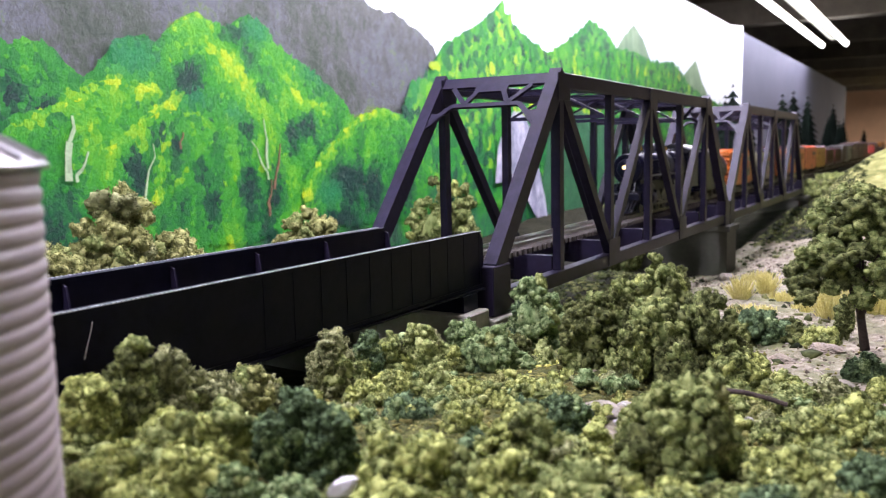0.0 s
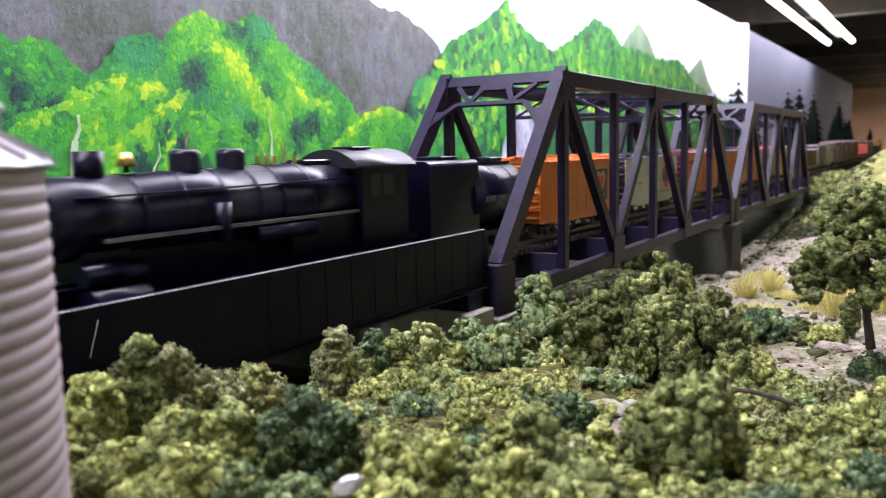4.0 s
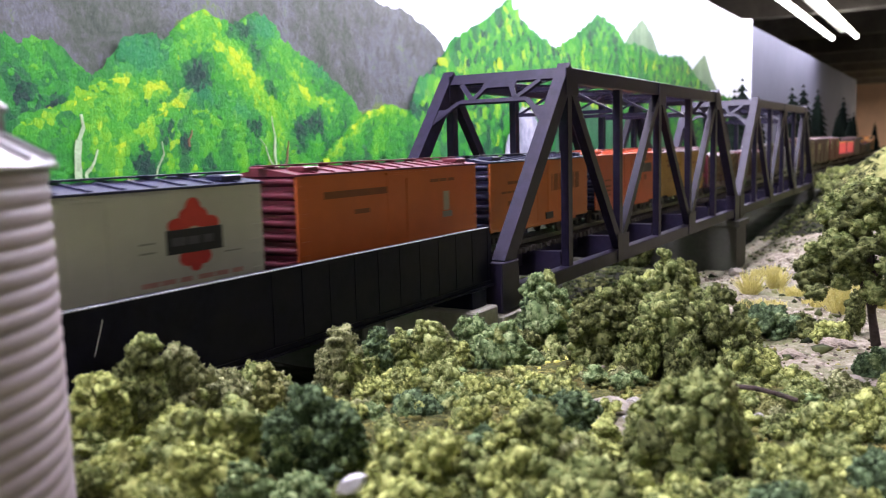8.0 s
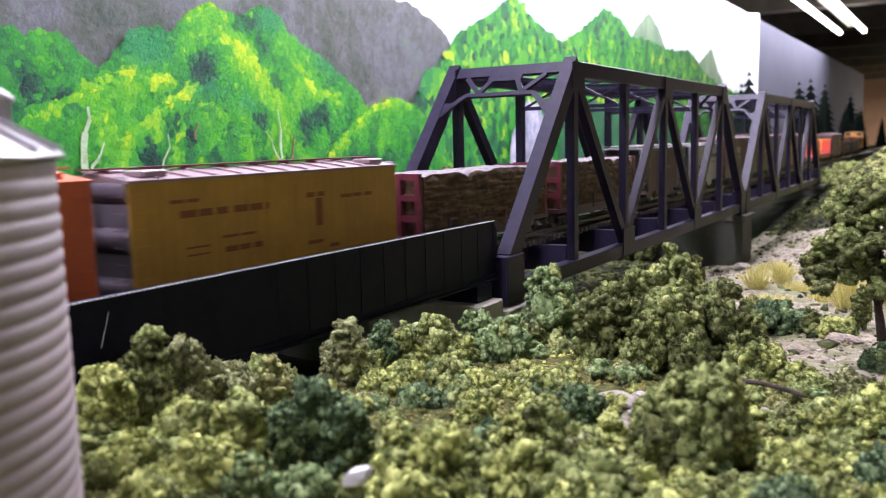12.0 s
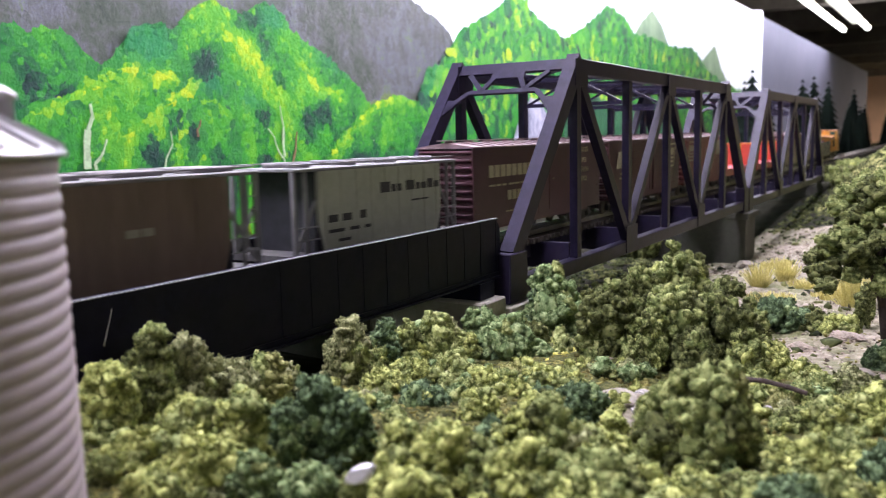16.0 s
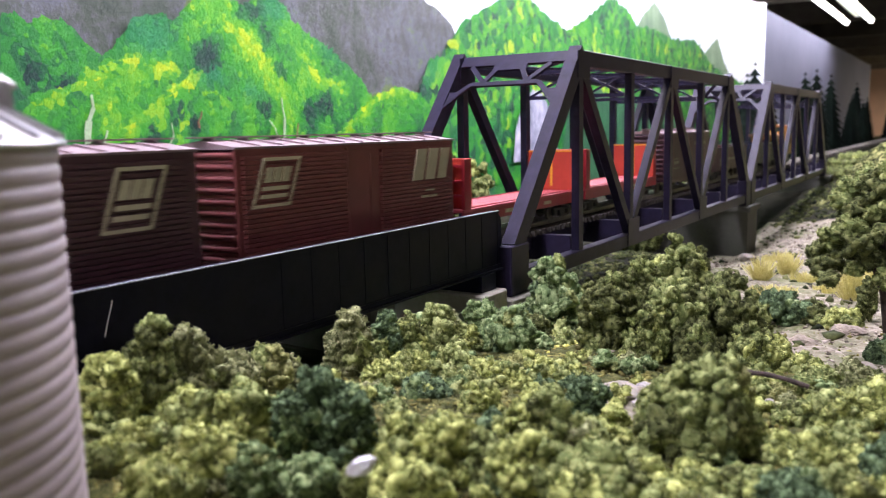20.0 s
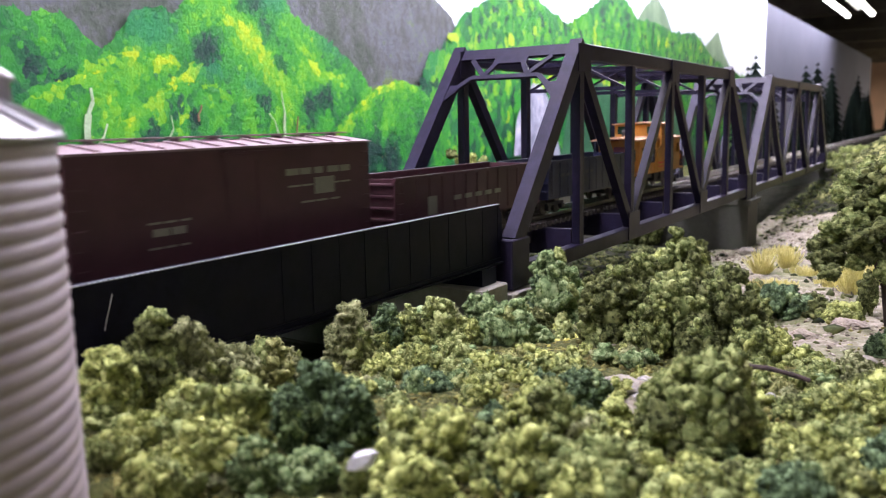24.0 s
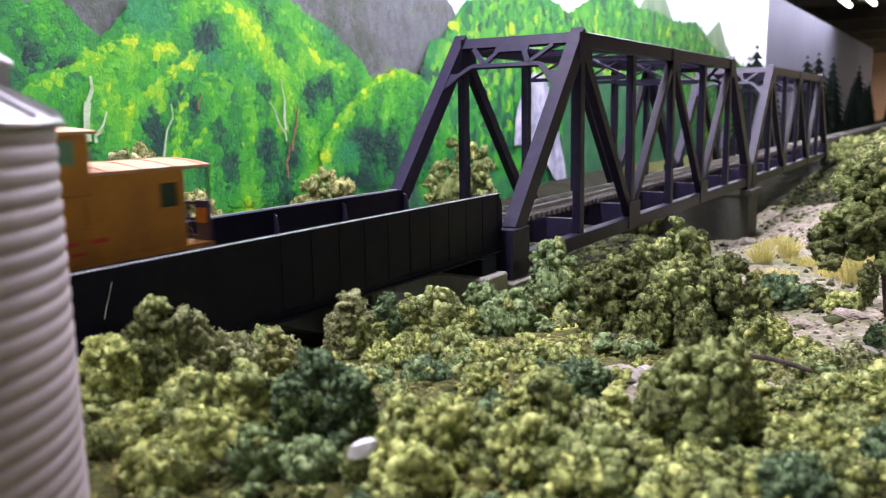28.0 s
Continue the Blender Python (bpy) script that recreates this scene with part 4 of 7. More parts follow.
def truck(th, x, mat):
    t = part("truck", box(x - 0.0125, x + 0.0125, -0.0042, 0.0042, 0.0052, 0.0078), mat, th)
    for s in (-1, 1):
        bm = bmesh.new()
        bm_box(bm, x - 0.0125, x + 0.0125, s * 0.0118 - 0.0009, s * 0.0118 + 0.0009, 0.0058, 0.0078, bevel=0.0003)
        bm_box(bm, x - 0.0035, x + 0.0035, s * 0.0118 - 0.0012, s * 0.0118 + 0.0012, 0.0022, 0.0062, bevel=0.0003)
        for e in (-1, 1):
            bm_box(bm, x + e * 0.0100 - 0.0020, x + e * 0.0100 + 0.0020, s * 0.0118 - 0.0014, s * 0.0118 + 0.0014, 0.0028, 0.0066, bevel=0.0003)
        part("side_frame", bm, mat, t)
    for e in (-1, 1):
        bm = bmesh.new()
        for s in (-1, 1):
            bm_tube(bm, (x + e * 0.0100, s * 0.0090, 0.0048), (x + e * 0.0100, s * 0.0075, 0.0048), 0.0048, n=20)
            bm_tube(bm, (x + e * 0.0100, s * 0.0075, 0.0048), (x + e * 0.0100, s * 0.0070, 0.0048), 0.0054, n=20)
        bm_tube(bm, (x + e * 0.0100, -0.0075, 0.0048), (x + e * 0.0100, 0.0075, 0.0048), 0.0010, n=8)
        part("wheelset", bm, M["wheel"], t)


def underframe(th, L, mat):
    part("centre_sill", box(-L / 2 + 0.003, L / 2 - 0.003, -0.0022, 0.0022, 0.0072, 0.0106), mat, th)
    for e in (-1, 1):
        truck(th, e * (L / 2 - 0.020), M["truck"])
        c = part("coupler", box(min(e * (L / 2 - 0.004), e * (L / 2 + 0.0062)), max(e * (L / 2 - 0.004), e * (L / 2 + 0.0062)), -0.0012, 0.0012, 0.0082, 0.0104, bevel=0.0003), M["truck"], th)
        part("knuckle", box(min(e * (L / 2 + 0.0045), e * (L / 2 + 0.0085)), max(e * (L / 2 + 0.0045), e * (L / 2 + 0.0085)), -0.0018, 0.0018, 0.0074, 0.0112, bevel=0.0006), M["truck"], c)
        bm = bmesh.new()
        bm_tube(bm, (e * (L / 2 + 0.001), -0.009, 0.009), (e * (L / 2 + 0.004), -0.009, 0.0055), 0.0005, n=6)
        part("brake_hose", bm, M["truck"], th)
    part("brake_cylinder", tube((-0.012, 0.005, 0.0085), (0.004, 0.005, 0.0085), 0.0024, n=12), M["truck"], th)


def ladder(th, x, y, z0, z1, n, mat, w=0.0048, axis="x"):
    """Grab irons: n rungs standing off the side (axis x) or end (axis y)."""
    for i in range(n):
        z = z0 + (z1 - z0) * i / (n - 1)
        if axis == "x":
            part("grab_iron", box(x - w / 2, x + w / 2, y - 0.0009, y - 0.0004, z - 0.0002, z + 0.0002), mat, th)
        else:
            part("grab_iron", box(x - 0.0009, x - 0.0004, y - w / 2, y + w / 2, z - 0.0002, z + 0.0002), mat, th)


def boxcar(label, L, H, side, roof, end, rib_ends=7, hatches=False, walk_mat=None, door=None, group="freight train", ribs=0, category="boxcar"):
    th = thing("boxcar" if not hatches else "refrigerator_car", label, category, group)
    z0 = 0.0105
    part("body", box(-L / 2 + 0.0006, L / 2 - 0.0006, -BW + 0.0005, BW - 0.0005, z0, H - 0.0006), end, th)
    for s in (-1, 1):
        bm = bmesh.new()
        bm_box(bm, -L / 2, L / 2, min(s * BW, s * (BW - 0.0008)), max(s * BW, s * (BW - 0.0008)), z0 - 0.0004, H)
        part("side_panel", bm, side, th)
        if ribs:
            for i in range(ribs):
                z = z0 + 0.003 + (H - z0 - 0.006) * i / (ribs - 1)
                for a, b in ((-L / 2 + 0.046, -0.012), (0.012, L / 2 - 0.004)) if L > 0.16 else ((-L / 2 + 0.003, -0.012), (0.012, L / 2 - 0.003)):
                    part("side_rib", box(a, b, min(s * BW, s * (BW + 0.0012)), max(s * BW, s * (BW + 0.0012)), z - 0.0006, z + 0.0006), side, th)
        bm = bmesh.new()
        bm_box(bm, -0.0105, 0.0105, min(s * (BW + 0.00005), s * (BW + 0.0003)), max(s * (BW + 0.00005), s * (BW + 0.0003)), z0 + 0.0015, H - 0.002, bevel=0.0001)
        d = part("side_door", bm, door or side, th)
        part("door_bar", box(0.0045, 0.0052, min(s * BW, s * (BW + 0.0006)), max(s * BW, s * (BW + 0.0006)), z0 + 0.003, H - 0.004), door or side, d)
        part("door_rail", box(-0.0115, 0.030, min(s * BW, s * (BW + 0.001)), max(s * BW, s * (BW + 0.001)), H - 0.0019, H - 0.0010), side, th)
        part("side_sill", box(-L / 2 + 0.022, L / 2 - 0.022, min(s * (BW - 0.001), s * (BW + 0.0003)), max(s * (BW - 0.001), s * (BW + 0.0003)), z0 - 0.002, z0 - 0.0004), side, th)
    for e in (-1, 1):
        xe = e * L / 2
        for i in range(rib_ends):
            bm = bmesh.new()
            z = z0 + 0.003 + (H - z0 - 0.005) * i / (rib_ends - 1)
            hw = (H - z0) / rib_ends * 0.34
            vs = []
            for y, k in ((-BW + 0.0008, 0.4), (-BW * 0.8, 1.0), (BW * 0.8, 1.0), (BW - 0.0008, 0.4)):
                vs.append([bm.verts.new((xe - e * 0.0003, y, z - hw)), bm.verts.new((xe + e * 0.0012 * k, y, z - hw * 0.25)), bm.verts.new((xe + e * 0.0012 * k, y, z + hw * 0.25)), bm.verts.new((xe - e * 0.0003, y, z + hw))])
            for a, b in zip(vs, vs[1:]):
                for q in range(4):
                    f = bm.faces.new((a[q], a[(q + 1) % 4], b[(q + 1) % 4], b[q]))
                    f.smooth = True
            bm.faces.new(vs[0])
            bm.faces.new(vs[-1][::-1])
            part("end_rib", bm, end, th)
    # low-peaked roof with seams
    bm = bmesh.new()
    pr = [(-BW - 0.0009, H), (-BW - 0.0009, H + 0.0008), (0, H + 0.0032), (BW + 0.0009, H + 0.0008), (BW + 0.0009, H)]
    va = [bm.verts.new((-L / 2 - 0.0006, y, z)) for y, z in pr]
    vb = [bm.verts.new((L / 2 + 0.0006, y, z)) for y, z in pr]
    bm.faces.new(va)
    bm.faces.new(vb[::-1])
    for i in range(5):
        bm.faces.new((va[i], va[(i + 1) % 5], vb[(i + 1) % 5], vb[i]))
    rf = part("roof", bm, roof, th)
    n = 12 if L < 0.16 else 15
    for i in range(1, n):
        x = -L / 2 + L * i / n
        bm = bmesh.new()
        for s in (-1, 1):
            bm_beam(bm, (x, s * BW, H + 0.0012), (x, s * 0.003, H + 0.0032), 0.0012, 0.0007, up=(0, 0, 1))
        part("roof_seam", bm, roof, rf)
    wm = walk_mat or roof
    for y in (-0.0018, 0, 0.0018):
        part("running_board", box(-L / 2 - 0.004, L / 2 + 0.004, y - 0.0008, y + 0.0008, H + 0.0040, H + 0.0046), wm, rf)
    for i in range(9):
        x = -L / 2 + 0.004 + (L - 0.008) * i / 8
        part("saddle", box(x - 0.0006, x + 0.0006, -0.0026, 0.0026, H + 0.0026, H + 0.0040), wm, rf)
    if hatches:
        for e in (-1, 1):
            for s in (-1, 1):
                part("ice_hatch", box(e * (L / 2 - 0.012) - 0.005, e * (L / 2 - 0.012) + 0.005, s * 0.0105 - 0.0045, s * 0.0105 + 0.0045, H + 0.0014, H + 0.0038, bevel=0.0005), roof, rf)
    # ladders on the near side and the front end
    for x in (-L / 2 + 0.0035, L / 2 - 0.0035):
        ladder(th, x, -BW, z0 + 0.001, H - 0.004, 7, side)
    for e in (-1, 1):
        ladder(th, -L / 2 - 0.0012 if e < 0 else L / 2 + 0.0018, -BW + 0.0035, z0 + 0.001, H - 0.004, 7, end, axis="y")
    if rib_ends < 9:
        bm = bmesh.new()
        bm_tube(bm, (-L / 2 - 0.0032, 0.006, 0.018), (-L / 2 - 0.0026, 0.006, 0.018), 0.0035, n=16)
        part("brake_wheel", bm, M["truck"], th)
    underframe(th, L, M["truck"])
    return th


# Lighter grey for highlights painted as thin strips along dark edges.
M["edgegrey"] = plain("grey_edge_highlight", (0.16, 0.16, 0.17), rough=0.4, var=0.3)
M["inkdim"] = plain("worn_grey_lettering", (0.07, 0.07, 0.075), rough=0.6, var=0.2)
M["truck"] = plain("dark_truck_plastic", (0.02, 0.018, 0.018), rough=0.6, var=0.3)
M["wheel"] = plain("dull_steel_wheel", (0.14, 0.12, 0.11), rough=0.45, metal=0.6, var=0.3)
M["orange"] = plain("bright_orange_paint", (0.62, 0.17, 0.02), rough=0.42, var=0.08, scale=60)
M["orange2"] = plain("red_orange_paint", (0.52, 0.12, 0.025), rough=0.45, var=0.08, scale=60)
M["orange3"] = plain("yellow_orange_paint", (0.50, 0.135, 0.027), rough=0.45, var=0.08, scale=60)
M["orange4"] = plain("brick_orange_paint", (0.48, 0.10, 0.035), rough=0.45, var=0.08, scale=60)
M["yellow"] = plain("ochre_yellow_paint", (0.40, 0.22, 0.035), rough=0.5, var=0.14, scale=60)
M["yellowdark"] = plain("ochre_board_joint", (0.30, 0.16, 0.025), rough=0.6, var=0.1)
M["white"] = plain("cream_white_paint", (0.50, 0.50, 0.38), rough=0.5, var=0.06, scale=60, spots=(0.36, 0.35, 0.27), spot_scale=20, spot_amount=0.4)
M["gonblack"] = plain("dull_navy_gondola_paint", (0.0085, 0.0115, 0.0420), rough=0.45, var=0.25)
M["navy"] = plain("blue_black_paint", (0.013, 0.014, 0.042), rough=0.4, var=0.2)
M["maroon"] = plain("maroon_paint", (0.12, 0.018, 0.03), rough=0.4, var=0.2)
M["mauve"] = plain("mauve_grey_paint", (0.11, 0.085, 0.11), rough=0.5, var=0.15)
M["boxred"] = plain("boxcar_brown_paint", (0.0663, 0.0238, 0.0324), rough=0.45, var=0.15, scale=80)
M["boxred2"] = plain("boxcar_red_paint", (0.1700, 0.0427, 0.0420), rough=0.45, var=0.15, scale=80)
M["roofpink"] = plain("dusty_roof_paint", (0.22, 0.155, 0.165), rough=0.42, var=0.15)
M["greycar"] = plain("light_grey_hopper_paint", (0.36, 0.37, 0.31), rough=0.5, var=0.08)
M["browncar"] = plain("rusty_grey_hopper_paint", (0.14, 0.10, 0.078), rough=0.65, var=0.3, scale=70, stretch=(1, 1, 0.25), spots=(0.09, 0.06, 0.045), spot_scale=40)
M["ink"] = plain("dark_lettering", (0.20, 0.065, 0.020), rough=0.6, var=0.1)
M["inkgrey"] = plain("grey_lettering", (0.24, 0.24, 0.19), rough=0.6, var=0.1)
M["inkdark"] = plain("black_lettering", (0.035, 0.035, 0.034), rough=0.6, var=0.2)
M["inkfaded"] = plain("faded_red_lettering", (0.42, 0.22, 0.17), rough=0.6, var=0.15)
M["inkwhite"] = plain("cream_lettering", (0.42, 0.38, 0.26), rough=0.6, var=0.1)
M["inkred"] = plain("red_emblem", (0.55, 0.045, 0.03), rough=0.5, var=0.1)
M["signblack"] = plain("black_emblem_panel", (0.012, 0.012, 0.014), rough=0.4, var=0.1)
M["wood"] = material("stacked_sawn_lumber", [(0.035, 0.021, 0.010), (0.085, 0.05, 0.022), (0.17, 0.105, 0.05)], scale=230, rough=0.85, stretch=(0.4, 1, 1), bump=0.0006)
M["flatred"] = plain("bright_red_flatcar_paint", (0.28, 0.015, 0.026), rough=0.42, var=0.1)
M["flatdeck"] = plain("pinkish_red_deck", (0.38, 0.055, 0.075), rough=0.5, var=0.1)
M["bulkin"] = plain("orange_red_bulkhead", (0.40, 0.042, 0.024), rough=0.45, var=0.08)
M["stripe"] = plain("yellow_stripe", (0.62, 0.33, 0.02), rough=0.5, var=0.05)
M["loco"] = plain("satin_black_locomotive", (0.0022, 0.0023, 0.0105), rough=0.33, var=0.3, scale=120, spec=0.26)
M["boardtop"] = plain("grey_board_tops", (0.15, 0.13, 0.14), rough=0.9, var=0.6, scale=260)
M["brass"] = plain("brass_fitting", (0.65, 0.42, 0.12), rough=0.3, metal=0.9, var=0.1)
M["headlight"] = plain("lit_headlight", (1.0, 0.66, 0.32), var=0.0, bump=0, emit=3.0)
M["cab_y"] = plain("caboose_yellow_paint", (0.47, 0.20, 0.022), rough=0.5, var=0.16, scale=90, spots=(0.22, 0.09, 0.02), spot_scale=55, spot_amount=0.55)
M["shieldblue"] = plain("faded_blue_field", (0.10, 0.11, 0.24), rough=0.5, var=0.15)
M["porch"] = plain("dark_blue_porch_rail", (0.03, 0.03, 0.075), rough=0.5, var=0.2)
# Pale copy of the window glass, with light put into its green.
M["glass_lit"] = plain("lit_green_window_glass", (0.16, 0.30, 0.22), rough=0.1, var=0.2, bump=0)
M["cabroof"] = plain("caboose_roof_paint", (0.42, 0.235, 0.13), rough=0.6, var=0.2, scale=120)
M["glass"] = plain("greenish_window_glass", (0.025, 0.050, 0.038), rough=0.12, var=0.1, bump=0)


def lettered(th, words, x, z, size, mat):
    """Readable words on the near side in the built-in font, centred at x."""
    cu = bpy.data.curves.new("words", "FONT")
    cu.body, cu.size, cu.align_x, cu.extrude = words, size * 1.4, "CENTER", 0.0001
    tmp = bpy.data.objects.new("words", cu)
    me = bpy.data.meshes.new_from_object(tmp)
    bpy.data.objects.remove(tmp)
    me.materials.append(mat)
    ob = part("lettering", me, None, th)
    ob.matrix_basis = pose(x, -BW - 0.00015, z, 90, 0, 0)


def add(th, front, length):
    TRAIN.append((th, front + length / 2))


def heart(th, y, cx, cz, r, mat, d):
    bm = bmesh.new()
    pts = []
    for i in range(28):
        a = i * math.tau / 28
        pts.append((cx + r * math.sin(a) ** 3, cz + r * (0.81 * math.cos(a) - 0.31 * math.cos(2 * a) - 0.12 * math.cos(3 * a) - 0.06 * math.cos(4 * a))))
    va = [bm.verts.new((x, y - d, z)) for x, z in pts]
    vb = [bm.verts.new((x, y, z)) for x, z in pts]
    bm.faces.new(va)
    bm.faces.new(vb[::-1])
    for i in range(28):
        bm.faces.new((va[i], va[(i + 1) % 28], vb[(i + 1) % 28], vb[i]))
    part("emblem", bm, mat, th)


L40 = 0.1430
# six refrigerator cars
c = boxcar("bright orange refrigerator car with a heart emblem", L40, 0.0480, M["orange"], M["orange"], M["orange"], hatches=True, category="refrigerator car")
part("emblem_frame", box(0.0165, 0.0475, -BW - 0.0004, -BW, 0.0178, 0.0425), M["inkwhite"], c)
part("emblem_panel", box(0.0175, 0.0465, -BW - 0.0006, -BW - 0.0004, 0.0187, 0.0416), M["signblack"], c)
heart(c, -BW - 0.0006, 0.0320, 0.0328, 0.0098, M["inkwhite"], 0.0002)
heart(c, -BW - 0.0008, 0.0320, 0.0323, 0.0064, M["inkred"], 0.0002)
bars(c, -BW, [(-0.042, -0.024, 0.0215, 0.0235), (-0.040, -0.022, 0.0175, 0.0190), (0.060, 0.0625, 0.014, 0.0165), (-0.002, 0.016, 0.0205, 0.0213)], M["ink"])
bars(c, -BW - 0.0006, [(0.0215, 0.0425, 0.0222, 0.0232), (0.025, 0.039, 0.0202, 0.0209)], M["inkwhite"], 0.0002)
add(c, 1.0320, L40)
c = boxcar("cream refrigerator car with a red leaf emblem", L40, 0.0470, M["white"], M["navy"], M["navy"], hatches=True, category="refrigerator car")
bars(c, -BW, [(-0.042, -0.031, 0.0260, 0.0275), (-0.042, -0.030, 0.0225, 0.0232), (-0.042, -0.030, 0.020, 0.0206), (0.016, 0.022, 0.0300, 0.0306), (0.016, 0.022, 0.027, 0.0276), (0.052, 0.060, 0.024, 0.0245)], M["inkgrey"])
bars(c, -BW, [(0.016, 0.0630, 0.0162, 0.0178)], M["inkfaded"])
for dx, dz, rr, up in ((-0.0075, 0.0350, 0.0036, 0.7), (0.0075, 0.0350, 0.0036, 0.7), (-0.0030, 0.0372, 0.0034, 1.0), (0.0030, 0.0372, 0.0034, 1.0), (0, 0.0392, 0.0036, 1.35), (-0.0035, 0.0240, 0.0034, 0.8), (0.0035, 0.0240, 0.0034, 0.8), (0, 0.0225, 0.0030, 1.1)):
    bm = bm_tube(bmesh.new(), (0.0387 + dx, -BW - 0.0003, 0), (0.0387 + dx, -BW, 0), rr, n=20)
    for v in bm.verts:
        v.co.z = dz + v.co.z * up
    part("emblem_leaf", bm, M["inkred"], c)
part("emblem_panel", box(0.0266, 0.0508, -BW - 0.0006, -BW - 0.0003, 0.0258, 0.0338), M["signblack"], c)
bars(c, -BW - 0.0006, [(0.0285, 0.0490, 0.0285, 0.0312)], M["inkdim"], 0.0002)
add(c, 1.1935, L40)
c = boxcar("orange refrigerator car with maroon roof and ends", L40, 0.0485, M["orange2"], M["maroon"], M["maroon"], hatches=True, category="refrigerator car")
bars(c, -BW, [(-0.055, -0.010, 0.0385, 0.0415), (-0.035, -0.024, 0.0310, 0.0330), (0.026, 0.052, 0.0415, 0.0430)], M["ink"])
bars(c, -BW, [(0.038, 0.0435, 0.0270, 0.0365)], M["inkwhite"])
bars(c, -BW, [(0.037, 0.046, 0.0235, 0.0265)], M["inkgrey"])
add(c, 1.3560, L40)
c = boxcar("yellow-orange refrigerator car with dark roof and bold lettering", L40, 0.0485, M["orange3"], M["navy"], M["navy"], hatches=True, category="refrigerator car")
bars(c, -BW, [(0.0060 + i * 0.0088, 0.0060 + i * 0.0088 + 0.0066, 0.0290, 0.0395) for i in range(6)], M["ink"])
bars(c, -BW, [(-0.058, -0.022, 0.0310, 0.0322), (-0.050, -0.032, 0.0360, 0.0378), (-0.050, -0.041, 0.0240, 0.0265), (-0.048, -0.038, 0.0170, 0.0180)], M["ink"])
part("tank_panel", box(0.0010, 0.0115, -BW - 0.0010, -BW - 0.0001, 0.0118, 0.0160), M["signblack"], c)
add(c, 1.5150, L40)
c = boxcar("brick orange refrigerator car with a black name panel", L40, 0.0485, M["orange4"], M["orange4"], M["navy"], hatches=True, category="refrigerator car")
part("name_panel", box(0.0190, 0.0562, -BW - 0.0004, -BW, 0.0335, 0.0408), M["signblack"], c)
bars(c, -BW - 0.0004, [(0.0205, 0.0547, 0.0346, 0.0351), (0.0205, 0.0547, 0.0392, 0.0397), (0.0225, 0.0290, 0.0358, 0.0385), (0.0310, 0.0375, 0.0358, 0.0385), (0.0395, 0.0450, 0.0358, 0.0385), (0.0470, 0.0530, 0.0358, 0.0385)], M["inkdim"], 0.0002)
bars(c, -BW, [(0.030, 0.036, 0.0425, 0.0448), (0.040, 0.046, 0.0425, 0.0448), (0.026, 0.031, 0.0270, 0.0315), (0.038, 0.044, 0.0270, 0.0315), (-0.052, -0.038, 0.0300, 0.0312), (-0.050, -0.040, 0.0255, 0.0270), (-0.050, -0.040, 0.0225, 0.0238), (-0.049, -0.041, 0.0195, 0.0205)], M["ink"])
part("tank_panel", box(0.0040, 0.0145, -BW - 0.0010, -BW - 0.0001, 0.0122, 0.0165), M["signblack"], c)
add(c, 1.6740, L40)
c = boxcar("ochre yellow wooden refrigerator car with mauve ends", L40, 0.0475, M["yellow"], M["roofpink"], M["mauve"], rib_ends=3, hatches=True, walk_mat=M["maroon"], category="refrigerator car")
bars(c, -BW, [(-0.052, -0.004, 0.0350, 0.0375), (-0.056, -0.042, 0.0400, 0.0412), (-0.034, -0.016, 0.0265, 0.0275), (-0.033, -0.012, 0.0215, 0.0235), (-0.050, -0.040, 0.0245, 0.0252), (-0.050, -0.040, 0.022, 0.0226),
              (0.004, 0.024, 0.0375, 0.0395), (0.016, 0.020, 0.0260, 0.0370), (0.032, 0.056, 0.0360, 0.0375), (0.010, 0.020, 0.0190, 0.0205), (0.024, 0.030, 0.0165, 0.0180)], M["ink"])
for i in range(30):
    x = -L40 / 2 + L40 * (i + 0.5) / 30
    part("side_board_joint", box(x - 0.0001, x + 0.0001, -BW - 0.00006, -BW + 0.0002, 0.0108, 0.0470), M["yellowdark"], c)
add(c, 1.8300, L40)


